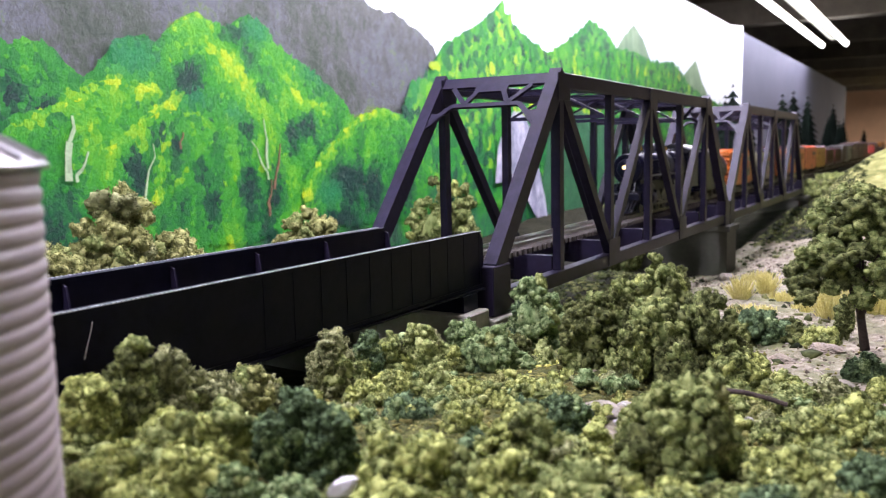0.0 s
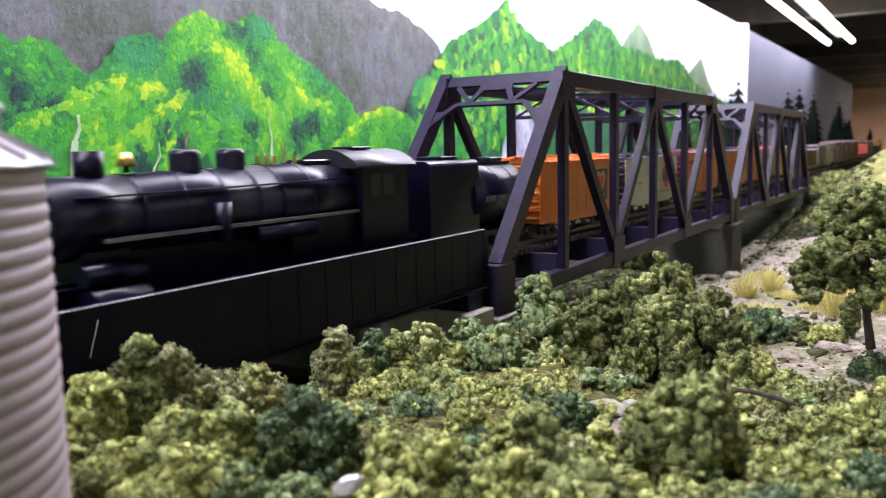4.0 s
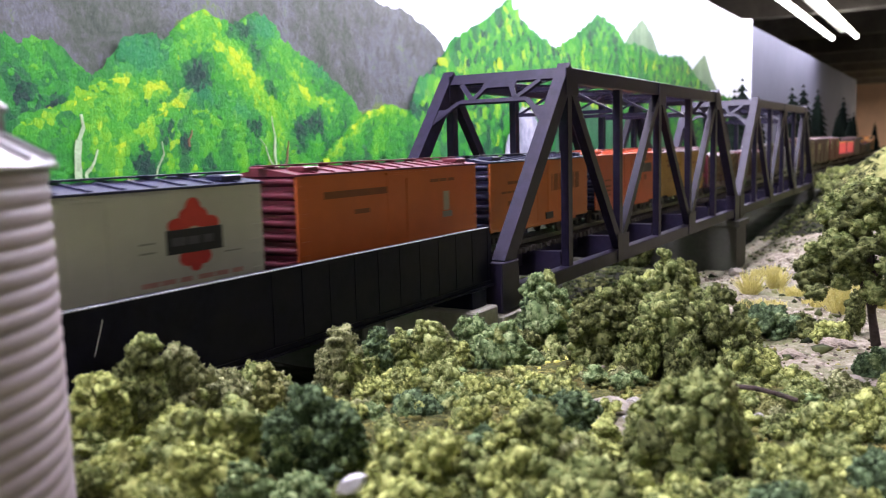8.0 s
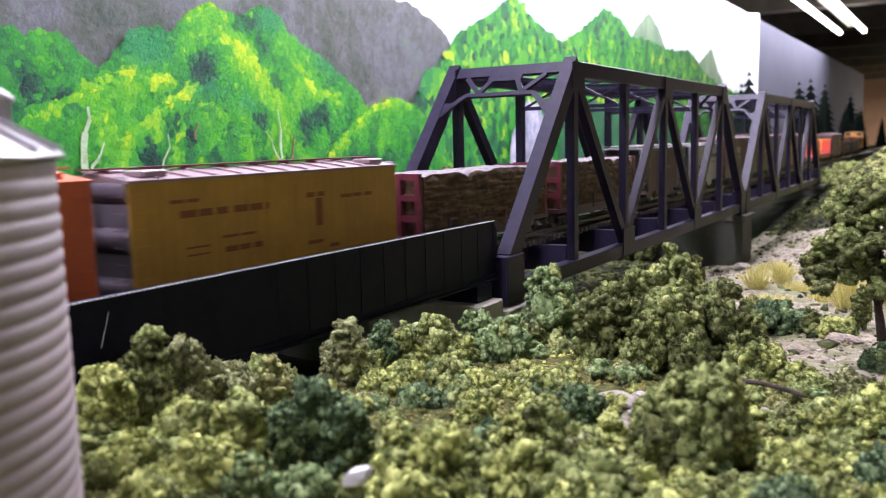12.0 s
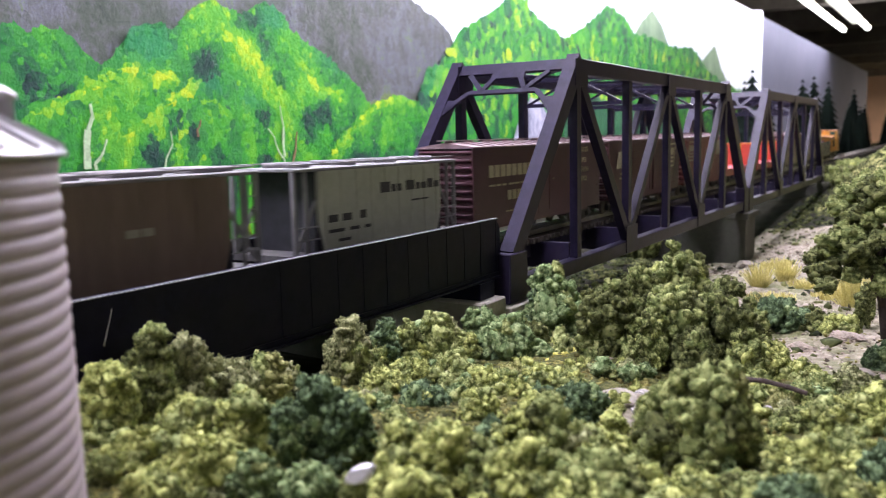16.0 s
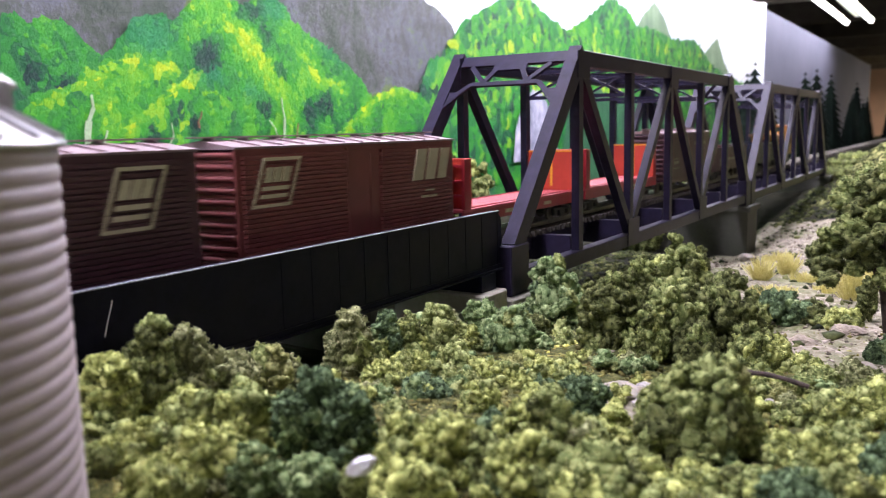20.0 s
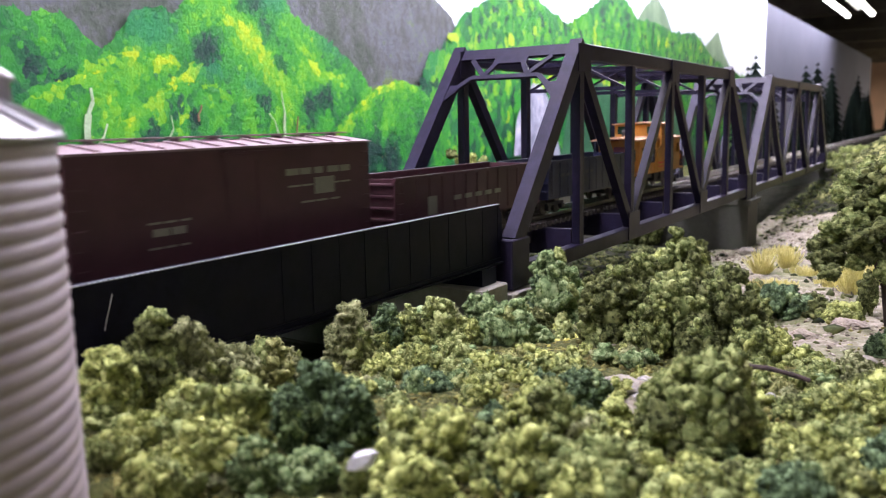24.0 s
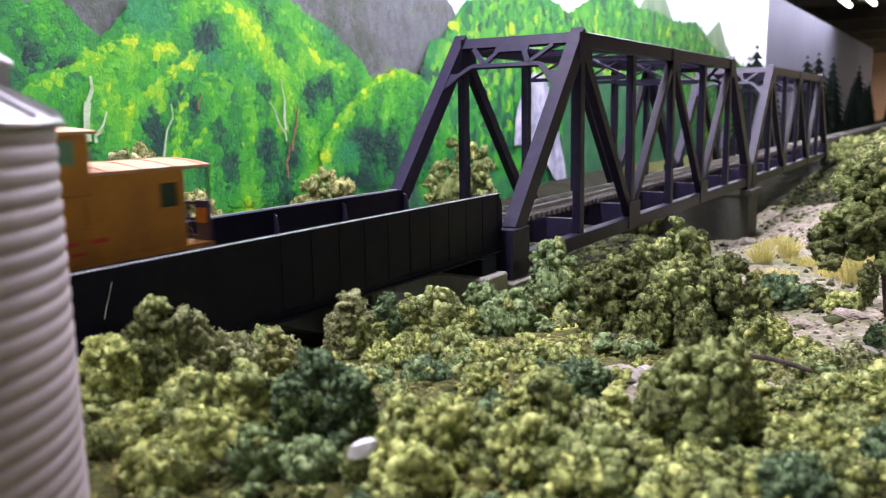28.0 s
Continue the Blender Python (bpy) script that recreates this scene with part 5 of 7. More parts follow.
# two gondolas stacked with lumber
def lumber_car(seed):
    L = 0.1480
    th = thing("lumber_car", "brown bulkhead flatcar stacked with rough sawn lumber", "flatcar", "freight train")
    part("deck", box(-L / 2, L / 2, -BW, BW, 0.0100, 0.0128, bevel=0.0003), M["boxred"], th)
    part("side_sill", box(-L / 2 + 0.02, L / 2 - 0.02, -BW + 0.0004, BW - 0.0004, 0.0070, 0.0100), M["boxred"], th)
    for e in (-1, 1):
        for y in (-BW + 0.0012, -0.005, 0.005, BW - 0.0012):
            part("end_post", box(e * (L / 2 - 0.0035) - 0.0014, e * (L / 2 - 0.0035) + 0.0014, y - 0.0012, y + 0.0012, 0.0128, 0.0428), M["maroon"], th)
        for z in (0.020, 0.030, 0.040):
            part("end_rail", box(e * (L / 2 - 0.0035) - 0.0010, e * (L / 2 - 0.0035) + 0.0010, -BW, BW, z, z + 0.003), M["maroon"], th)
    # one moulded load: ragged board ends down the sides, an uneven grey top
    hw, zb, zt = BW - 0.0006, 0.0129, 0.0405
    xs_ = np.linspace(-L / 2 + 0.0062, L / 2 - 0.0062, 260)
    ys_ = np.concatenate([np.full(44, -hw), np.linspace(-hw, hw, 50)[1:-1], np.full(44, hw)])
    zs_ = np.concatenate([np.linspace(zb, zt, 44), np.full(48, zt), np.linspace(zt, zb, 44)])
    oy = np.concatenate([np.full(44, -1.0), np.zeros(48), np.full(44, 1.0)])
    X_, S_ = np.meshgrid(xs_, np.arange(len(ys_)), indexing="ij")
    Y_, Z_, O_ = ys_[S_], zs_[S_], oy[S_]
    h_ = 0.0026 * (cells(X_ * 90 + seed, (Z_ + Y_) * 420, 1.0 + seed) - 0.5) + 0.0012 * (fbm(X_ * 260, (Z_ + Y_) * 260, 6.0 + seed, 4) - 0.5)
    top_ = (O_ == 0)
    hz_ = 0.0036 * (cells(X_ * 75, Y_ * 120, 3.0 + seed) - 0.4) + 0.0024 * (fbm(X_ * 50, Y_ * 60, 9.0 + seed) - 0.5)
    edge_ = np.clip((Z_ - zb) / 0.003, 0, 1)
    Y2, Z2 = Y_ + O_ * (h_ - 0.0004) * edge_, Z_ + np.where(top_, hz_, hz_ * np.clip((Z_ - 0.037) / 0.0035, 0, 1))
    V_ = np.stack([X_, Y2, Z2], -1).reshape(-1, 3)
    nx, ns = X_.shape
    fc = [(i * ns + j, i * ns + j + 1, (i + 1) * ns + j + 1, (i + 1) * ns + j) for i in range(nx - 1) for j in range(ns - 1)]
    mt = [1 if 43 <= j <= 91 else 0 for i in range(nx - 1) for j in range(ns - 1)]
    fc += [tuple(range(ns)), tuple((nx - 1) * ns + k for k in reversed(range(ns)))]
    me = bpy.data.meshes.new("lumber_load")
    me.from_pydata(V_.tolist(), [], fc)
    me.materials.append(M["wood"])
    me.materials.append(M["boardtop"])
    me.polygons.foreach_set("material_index", np.array(mt + [0, 0], np.int32))
    part("lumber_load", me, None, th, "stack of rough brown lumber with a paler grey top")
    for x in (-0.045, -0.015, 0.015, 0.045):
        part("stake", box(x - 0.0008, x + 0.0008, -BW - 0.0008, -BW, 0.0100, 0.0200), M["boxred"], th)
    underframe(th, L, M["truck"])
    return th


for i, fr in enumerate((1.9900, 2.1540)):
    add(lumber_car(5 + i), fr, 0.1480)


# two covered hoppers
M["hopper_roof"] = plain("weathered_grey_hopper_roof", (0.17, 0.16, 0.165), rough=0.5, var=0.35, scale=120)
M["hopper_frame"] = plain("grey_hopper_frame", (0.19, 0.185, 0.19), rough=0.5, var=0.2)
M["cage"] = plain("dark_grey_end_sheet", (0.035, 0.035, 0.042), rough=0.5, var=0.3)


def covered_hopper(label, side, roof, frame_mat, L, H, round_hatch, marks, ink):
    th = thing("covered_hopper", label, "hopper car", "freight train")
    z0, xb = 0.0125, L / 2 - 0.0145
    bm = bmesh.new()
    pr = [(-xb, 0.024), (-xb, H), (xb, H), (xb, 0.024), (xb - 0.004, z0), (-xb + 0.004, z0)]
    va = [bm.verts.new((x, -BW, z)) for x, z in pr]
    vb = [bm.verts.new((x, BW, z)) for x, z in pr]
    bm.faces.new(va)
    bm.faces.new(vb[::-1])
    for i in range(6):
        bm.faces.new((va[i], va[(i + 1) % 6], vb[(i + 1) % 6], vb[i]))
    part("body", bm, side, th)
    for x in (-0.028, 0.0, 0.028):
        bm = bmesh.new()
        pr = [(x - 0.013, z0 + 0.001), (x + 0.013, z0 + 0.001), (x + 0.004, 0.0055), (x - 0.004, 0.0055)]
        va = [bm.verts.new((px, -BW + 0.004, z)) for px, z in pr]
        vb = [bm.verts.new((px, BW - 0.004, z)) for px, z in pr]
        bm.faces.new(va)
        bm.faces.new(vb[::-1])
        for i in range(4):
            bm.faces.new((va[i], va[(i + 1) % 4], vb[(i + 1) % 4], vb[i]))
        part("hopper_bay", bm, side, th)
    rf = part("roof", box(-L / 2, L / 2, -BW - 0.0006, BW + 0.0006, H, H + 0.0014, bevel=0.0003), roof, th)
    for s in (-1, 1):
        part("roof_walk", box(-L / 2, L / 2, s * 0.0145 - 0.0013, s * 0.0145 + 0.0013, H + 0.0026, H + 0.0031), roof, rf)
        n = 4
        for i in range(n):
            x = -L / 2 + L * (i + 0.5) / n
            if round_hatch:
                part("hatch", tube((x, s * 0.0062, H + 0.0014), (x, s * 0.0062, H + 0.0034), 0.0052, n=20), roof, rf)
            else:
                part("hatch", box(x - 0.010, x + 0.010, s * 0.0062 - 0.0045, s * 0.0062 + 0.0045, H + 0.0014, H + 0.0033, bevel=0.0004), roof, rf)
    for e in (-1, 1):
        part("end_bulkhead", box(min(e * (xb + 0.0004), e * (xb + 0.0014)), max(e * (xb + 0.0004), e * (xb + 0.0014)), -BW + 0.0012, BW - 0.0012, 0.014, H), M["cage"], th, "dark grey end sheet")
        part("end_sill", box(min(e * xb, e * L / 2), max(e * xb, e * L / 2), -BW, BW, 0.0112, 0.0140), frame_mat, th)
        for s in (-1, 1):
            part("corner_post", box(e * (L / 2 - 0.0008) - 0.0008, e * (L / 2 - 0.0008) + 0.0008, s * (BW - 0.0008) - 0.0008, s * (BW - 0.0008) + 0.0008, 0.0140, H), frame_mat, th)
            part("end_brace", beam((e * (L / 2 - 0.001), s * (BW - 0.001), 0.0145), (e * xb, s * (BW - 0.001), 0.036), 0.0012, 0.0012), frame_mat, th)
            part("side_post", box(e * (L / 2 - 0.0075) - 0.0007, e * (L / 2 - 0.0075) + 0.0007, s * (BW - 0.0008) - 0.0007, s * (BW - 0.0008) + 0.0007, 0.0140, H), frame_mat, th)
        for z in (0.0195, 0.0245):
            part("hand_rail", box(min(e * xb, e * L / 2), max(e * xb, e * L / 2), -BW - 0.0002, -BW + 0.0003, z, z + 0.0005), frame_mat, th)
        bm = bmesh.new()
        v = [bm.verts.new(p) for p in ((e * xb, -BW + 0.001, 0.024), (e * xb, BW - 0.001, 0.024), (e * (xb - 0.004), BW - 0.001, z0), (e * (xb - 0.004), -BW + 0.001, z0))]
        v2 = [bm.verts.new(q.co + Vector((e * 0.0004, 0, -0.0004))) for q in v]
        bm.faces.new(v)
        bm.faces.new(v2[::-1])
        for i in range(4):
            bm.faces.new((v[i], v[(i + 1) % 4], v2[(i + 1) % 4], v2[i]))
        part("slope_sheet", bm, M["cage"], th)
    ladder(th, L / 2 - 0.0035, -BW, 0.016, H - 0.003, 7, frame_mat)
    for x in np.linspace(-xb + 0.004, xb - 0.004, 9):
        part("side_stake", box(x - 0.0003, x + 0.0003, -BW - 0.0003, -BW, z0 + 0.001, H - 0.0005), side, th)
    bars(th, -BW - 0.0003, marks, ink)
    underframe(th, L, M["truck"])
    return th


c = covered_hopper("rust-stained grey-brown covered hopper with square hatches", M["browncar"], M["hopper_roof"], M["hopper_frame"], 0.1235, 0.0470, False, [(0.004, 0.016, 0.0300, 0.0325)], M["inkgrey"])
add(c, 2.3150, 0.1235)
c = covered_hopper("light grey covered hopper with round roof hatches", M["greycar"], M["hopper_frame"], M["hopper_frame"], 0.1200, 0.0465, True,
                   [(-0.004, 0.003, 0.0352, 0.0398), (0.0045, 0.0075, 0.0352, 0.0385), (0.009, 0.012, 0.0352, 0.0385), (0.016, 0.0225, 0.0352, 0.0395), (0.024, 0.027, 0.0352, 0.0382), (0.0285, 0.0325, 0.0352, 0.0382), (0.034, 0.038, 0.0352, 0.0395), (0.0395, 0.0435, 0.0352, 0.0382),
                    (-0.040, -0.034, 0.0255, 0.0285), (-0.031, -0.025, 0.0255, 0.0285), (-0.019, -0.015, 0.0255, 0.0290), (-0.040, -0.030, 0.0212, 0.0226), (-0.026, -0.020, 0.0212, 0.0226), (-0.016, -0.012, 0.0212, 0.0226), (-0.034, -0.026, 0.0172, 0.0184), (0.020, 0.036, 0.0300, 0.0308)], M["inkdark"])
add(c, 2.4570, 0.1200)

# boxcars
c = boxcar("long maroon-brown boxcar with cream lettering bars", 0.1775, 0.0525, M["boxred"], M["roofpink"], M["boxred"], rib_ends=10)
bars(c, -BW, [(-0.0715 + i * 0.0068, -0.0715 + i * 0.0068 + 0.0054, 0.0365, 0.0430) for i in range(8)] + [(-0.0715, -0.018, 0.0315, 0.0325)], M["inkwhite"])
bars(c, -BW, [(-0.052, -0.036, 0.0165, 0.0172), (0.006, 0.012, 0.0315, 0.0322)], M["inkwhite"])
bars(c, -BW, [(-0.050 + i * 0.006, -0.0455 + i * 0.006, 0.0232, 0.0285) for i in range(3)], M["inkwhite"])
for wd, xx, zz in (("INSULATED", 0.0555, 0.0471), ("SUPER", 0.0585, 0.0402), ("CUSHION", 0.0580, 0.0339), ("SERVICE", 0.0575, 0.0279)):
    lettered(c, wd, xx, zz, 0.0033, M["inkwhite"])
add(c, 2.5950, 0.1775)
c = boxcar("long dark brown ribbed boxcar with slanted cream letter shapes", 0.1725, 0.0530, M["boxred"], M["roofpink"], M["boxred"], rib_ends=10, ribs=22)
slanted(c, [(-0.0735, -0.0655, 0.0330, 0.0450), (-0.0635, -0.0560, 0.0330, 0.0450), (-0.0540, -0.0470, 0.0330, 0.0450)], 0.30)
bars(c, -BW - 0.0012, [(-0.066, -0.054, 0.0285, 0.0295), (-0.068, -0.050, 0.0250, 0.0262)], M["inkwhite"])
slanted_badge(c, 0.0474, 0.0663, 0.0294, 0.0492, 0.37)
add(c, 2.7910, 0.1725)
c = boxcar("red-brown ribbed boxcar with cream letter shapes", 0.1460, 0.0530, M["boxred2"], M["roofpink"], M["boxred2"], rib_ends=10, ribs=22)
slanted(c, [(0.0355, 0.0440, 0.0355, 0.0498), (0.0462, 0.0540, 0.0355, 0.0498), (0.0565, 0.0640, 0.0355, 0.0498)], 0.30)
bars(c, -BW - 0.0012, [(0.046, 0.054, 0.0300, 0.0308), (0.043, 0.058, 0.0270, 0.0282)], M["inkwhite"])
slanted_badge(c, -0.0673, -0.0470, 0.0316, 0.0497, 0.40)
add(c, 2.9810, 0.1460)


# two bulkhead flatcars
def bulkhead_flat():
    L = 0.1520
    th = thing("bulkhead_flatcar", "empty bright red bulkhead flatcar with yellow-edged bulkheads", "flatcar", "freight train")
    part("deck", box(-L / 2, L / 2, -BW, BW, 0.0160, 0.0174), M["flatdeck"], th)
    for s in (-1, 1):
        part("side_sill", box(-L / 2, L / 2, min(s * BW, s * (BW - 0.0012)), max(s * BW, s * (BW - 0.0012)), 0.0100, 0.0160), M["flatred"], th)
        part("deck_rail", box(-L / 2 + 0.012, L / 2 - 0.012, s * (BW - 0.003) - 0.0004, s * (BW - 0.003) + 0.0004, 0.0174, 0.0180), M["flatred"], th)
    for i in range(18):
        x = -L / 2 + 0.014 + (L - 0.028) * i / 17
        part("deck_plank_joint", box(x - 0.0001, x + 0.0001, -BW + 0.0005, BW - 0.0005, 0.0174, 0.01745), M["flatred"], th)
    for e in (-1, 1):
        xi, xo = e * (L / 2 - 0.0088), e * (L / 2 - 0.0015)
        b = part("bulkhead", box(min(xi, xi + e * 0.0018), max(xi, xi + e * 0.0018), -BW, BW, 0.0174, 0.0435, bevel=0.0003), M["bulkin"], th, "bright red bulkhead plate")
        part("stripe", box(min(xi, xi - e * 0.0002), max(xi, xi - e * 0.0002), -0.0008, 0.0008, 0.0200, 0.0432), M["stripe"], b)
        part("stripe", box(min(xi, xi - e * 0.0002), max(xi, xi - e * 0.0002), -BW + 0.0002, BW - 0.0002, 0.0424, 0.0434), M["stripe"], b)
        for y in (-BW + 0.001, -0.0055, 0.0055, BW - 0.001):
            part("bulkhead_post", box(min(xi + e * 0.0018, xo), max(xi + e * 0.0018, xo), y - 0.0010, y + 0.0010, 0.0174, 0.0432), M["flatred"], th)
        for z in (0.0235, 0.031, 0.0390):
            part("bulkhead_rib", box(min(xi + e * 0.0018, xo - e * 0.003), max(xi + e * 0.0018, xo - e * 0.003), -BW, BW, z, z + 0.0012), M["flatred"], th)
    bars(th, -BW, [(-0.03, -0.01, 0.0120, 0.0140), (0.02, 0.03, 0.0120, 0.0140)], M["inkwhite"])
    underframe(th, L, M["truck"])
    return th


add(bulkhead_flat(), 3.1370, 0.1520)
add(bulkhead_flat(), 3.2975, 0.1520)
c = boxcar("dark maroon boxcar with faded cream lettering bars", L40, 0.0510, M["boxred"], M["roofpink"], M["boxred"], rib_ends=10)
bars(c, -BW, [(-0.044, -0.024, 0.0285, 0.0292), (-0.042, -0.027, 0.0245, 0.0270), (-0.044, -0.025, 0.0205, 0.0212), (0.020, 0.060, 0.0400, 0.0425), (0.036, 0.048, 0.0320, 0.0385), (0.021, 0.060, 0.0355, 0.0362), (0.028, 0.054, 0.0290, 0.0298)], M["inkgrey"])
add(c, 3.4690, L40)


def gondola(label, L, H, mat, inner, front_bars):
    th = thing("gondola", label, "gondola car", "freight train")
    part("floor", box(-L / 2, L / 2, -BW, BW, 0.0105, 0.0120), mat, th)
    for s in (-1, 1):
        part("side_panel", box(-L / 2, L / 2, min(s * BW, s * (BW - 0.0009)), max(s * BW, s * (BW - 0.0009)), 0.0120, H - 0.0008), mat, th)
        part("top_rail", box(-L / 2, L / 2, min(s * (BW + 0.0006), s * (BW - 0.0010)), max(s * (BW + 0.0006), s * (BW - 0.0010)), H - 0.0008, H + 0.0004), mat, th)
        # The highlight on the top rail is painted by this strip.
        part("rail_edge", box(-L / 2, L / 2, min(s * (BW + 0.0006), s * (BW + 0.0002)), max(s * (BW + 0.0006), s * (BW + 0.0002)), H + 0.0004, H + 0.0006), M["edgegrey"], th, "pale grey strip painting the highlight on the top edge")
        for i in range(13):
            x = -L / 2 + 0.006 + (L - 0.012) * i / 12
            part("side_stake", box(x - 0.0006, x + 0.0006, min(s * BW, s * (BW + 0.0003)), max(s * BW, s * (BW + 0.0003)), 0.0120, H - 0.0010), mat, th)
    for e in (-1, 1):
        xe = e * L / 2
        part("end_panel", box(min(xe, xe - e * 0.001), max(xe, xe - e * 0.001), -BW + 0.0009, BW - 0.0009, 0.0120, H), mat, th)
        for k in range(4):
            z = 0.0145 + (H - 0.018) * k / 3
            part("end_rib", box(min(xe, xe + e * 0.0011), max(xe, xe + e * 0.0011), -BW + 0.001, BW - 0.001, z, z + 0.0016, bevel=0.0004), mat, th)
        ladder(th, xe - e * 0.0035, -BW, 0.0130, H - 0.002, 5, mat)
    bars(th, -BW - 0.0003, front_bars, inner)
    underframe(th, L, M["truck"])
    return th


c = gondola("empty brown gondola with faded white lettering", 0.1490, 0.0340, M["boxred"], M["inkgrey"], [(-0.024 + i * 0.0105, -0.017 + i * 0.0105, 0.0205, 0.0228) for i in range(5)] + [(-0.048, -0.040, 0.0150, 0.0240), (0.052, 0.058, 0.0190, 0.0235)])
add(c, 3.6305, 0.1490)
c = gondola("empty dark navy gondola with faint grey lettering", 0.1560, 0.0335, M["gonblack"], M["inkdim"], [(-0.060 + i * 0.008, -0.0545 + i * 0.008, 0.0235, 0.0255) for i in range(7)] + [(-0.038, -0.025, 0.0175, 0.0190)])
add(c, 3.7922, 0.1560)


# caboose
def holed_panel(x0, x1, z0, z1, holes, y0, y1):
    """A flat panel in the xz plane with rectangular openings, as one connected skin."""
    bm = bmesh.new()
    xs = sorted({x0, x1, *[v for w in holes for v in w[:2]]})
    zs = sorted({z0, z1, *[v for w in holes for v in w[2:]]})
    va = [[bm.verts.new((x, y0, z)) for z in zs] for x in xs]
    vb = [[bm.verts.new((x, y1, z)) for z in zs] for x in xs]

    def solid(i, j):
        if not (0 <= i < len(xs) - 1 and 0 <= j < len(zs) - 1):
            return False
        cx, cz = (xs[i] + xs[i + 1]) / 2, (zs[j] + zs[j + 1]) / 2
        return not any(w[0] < cx < w[1] and w[2] < cz < w[3] for w in holes)
    for i in range(len(xs) - 1):
        for j in range(len(zs) - 1):
            if not solid(i, j):
                continue
            bm.faces.new((va[i][j], va[i + 1][j], va[i + 1][j + 1], va[i][j + 1]))
            bm.faces.new((vb[i][j], vb[i][j + 1], vb[i + 1][j + 1], vb[i + 1][j]))
            for di, dj, p, q in ((-1, 0, (i, j), (i, j + 1)), (1, 0, (i + 1, j), (i + 1, j + 1)), (0, -1, (i, j), (i + 1, j)), (0, 1, (i, j + 1), (i + 1, j + 1))):
                if not solid(i + di, j + dj):
                    bm.faces.new((va[p[0]][p[1]], vb[p[0]][p[1]], vb[q[0]][q[1]], va[q[0]][q[1]]))
    bmesh.ops.recalc_face_normals(bm, faces=bm.faces[:])
    return bm


def caboose():
    th = thing("caboose", "yellow-orange caboose with a wide raised cupola", "caboose", "freight train")
    XA, XB, H = -0.0558, 0.0498, 0.0418
    y_ = M["cab_y"]
    wins = [(-0.0515, -0.0445, 0.0288, 0.0360), (0.0400, 0.0468, 0.0298, 0.0375)]
    for s in (-1, 1):
        ya, yb = min(s * BW, s * (BW - 0.001)), max(s * BW, s * (BW - 0.001))
        part("side_panel", holed_panel(XA, XB, 0.0165, H, wins, ya, yb), y_, th)
        for a, b, c0, c1 in wins:
            wn = part("window", box(a, b, min(s * (BW - 0.0009), s * (BW - 0.0006)), max(s * (BW - 0.0009), s * (BW - 0.0006)), c0, c1), M["glass"], th)
            part("window_frame", holed_panel(a - 0.0007, b + 0.0007, c0 - 0.0007, c1 + 0.0007, [(a, b, c0, c1)], min(s * BW, s * (BW + 0.0004)), max(s * BW, s * (BW + 0.0004))), y_, wn)
        part("side_sill", box(XA - 0.011, XB + 0.010, min(s * BW, s * (BW - 0.002)), max(s * BW, s * (BW - 0.002)), 0.0150, 0.0164), y_, th)
        for x in (-0.0196, -0.0122, 0.0138):
            part("side_batten", box(x - 0.0005, x + 0.0005, min(s * BW, s * (BW + 0.0004)), max(s * BW, s * (BW + 0.0004)), 0.0165, 0.0355), y_, th)
        part("side_rail", box(-0.0122, 0.0138, min(s * BW, s * (BW + 0.0006)), max(s * BW, s * (BW + 0.0006)), 0.0262, 0.0272), y_, th)
        part("grab_iron", box(XA + 0.0014, XA + 0.0019, min(s * BW, s * (BW + 0.0009)), max(s * BW, s * (BW + 0.0009)), 0.018, 0.028), y_, th)
    for e, xe in ((-1, XA), (1, XB)):
        part("end_panel", box(min(xe, xe - e * 0.001), max(xe, xe - e * 0.001), -BW + 0.001, BW - 0.001, 0.0165, H), y_, th)
        part("end_door", box(min(xe, xe + e * 0.0004), max(xe, xe + e * 0.0004), -0.0045, 0.0045, 0.017, 0.037), M["maroon"], th)
        for y in (-0.0105, 0.0105):
            part("end_window", box(min(xe, xe + e * 0.0004), max(xe, xe + e * 0.0004), y - 0.003, y + 0.003, 0.026, 0.035), M["glass"], th)
        part("platform", box(min(xe, xe + e * 0.0115), max(xe, xe + e * 0.0115), -BW, BW, 0.0148, 0.0164), y_, th)
        xo = xe + e * 0.0110
        for y in (-BW + 0.001, -0.006, 0.006, BW - 0.001):
            part("rail_post", tube((xo, y, 0.0150), (xo, y, 0.0290 if abs(y) < 0.01 else H), 0.0005, n=6), M["porch"], th)
        for z in (0.0175, 0.0235, 0.0290):
            part("hand_rail", box(xo - 0.0005, xo + 0.0005, -BW + 0.001, BW - 0.001, z - 0.0005, z + 0.0005), M["porch"], th)
        part("marker_box", box(xo - 0.001, xo + 0.001, -BW + 0.0020, -BW + 0.0065, 0.0225, 0.0275), y_, th, "small yellow marker box")
        part("ladder_panel", box(xo - 0.0006, xo + 0.0006, -BW + 0.0005, -BW + 0.0075, 0.0150, 0.0300), M["porch"], th, "dark blue end ladder")
        for s in (-1, 1):
            for k in range(3):
                part("step", box(min(xe + e * 0.002, xe + e * 0.0095), max(xe + e * 0.002, xe + e * 0.0095), s * (BW - 0.001) - 0.0016, s * (BW - 0.001) + 0.0016, 0.0055 + k * 0.0034, 0.0060 + k * 0.0034), M["truck"], th)

    def arch(x0, x1, hw, z, rise, thick, mat, name, parent):
        bm = bmesh.new()
        n = 12
        rows_ = []
        for x in (x0, x1):
            top = [bm.verts.new((x, -hw + 2 * hw * i / n, z + rise * (1 - (2 * i / n - 1) ** 2))) for i in range(n + 1)]
            bot = [bm.verts.new((x, -hw + 2 * hw * i / n, z - thick + rise * (1 - (2 * i / n - 1) ** 2))) for i in range(n + 1)]
            rows_.append((top, bot))
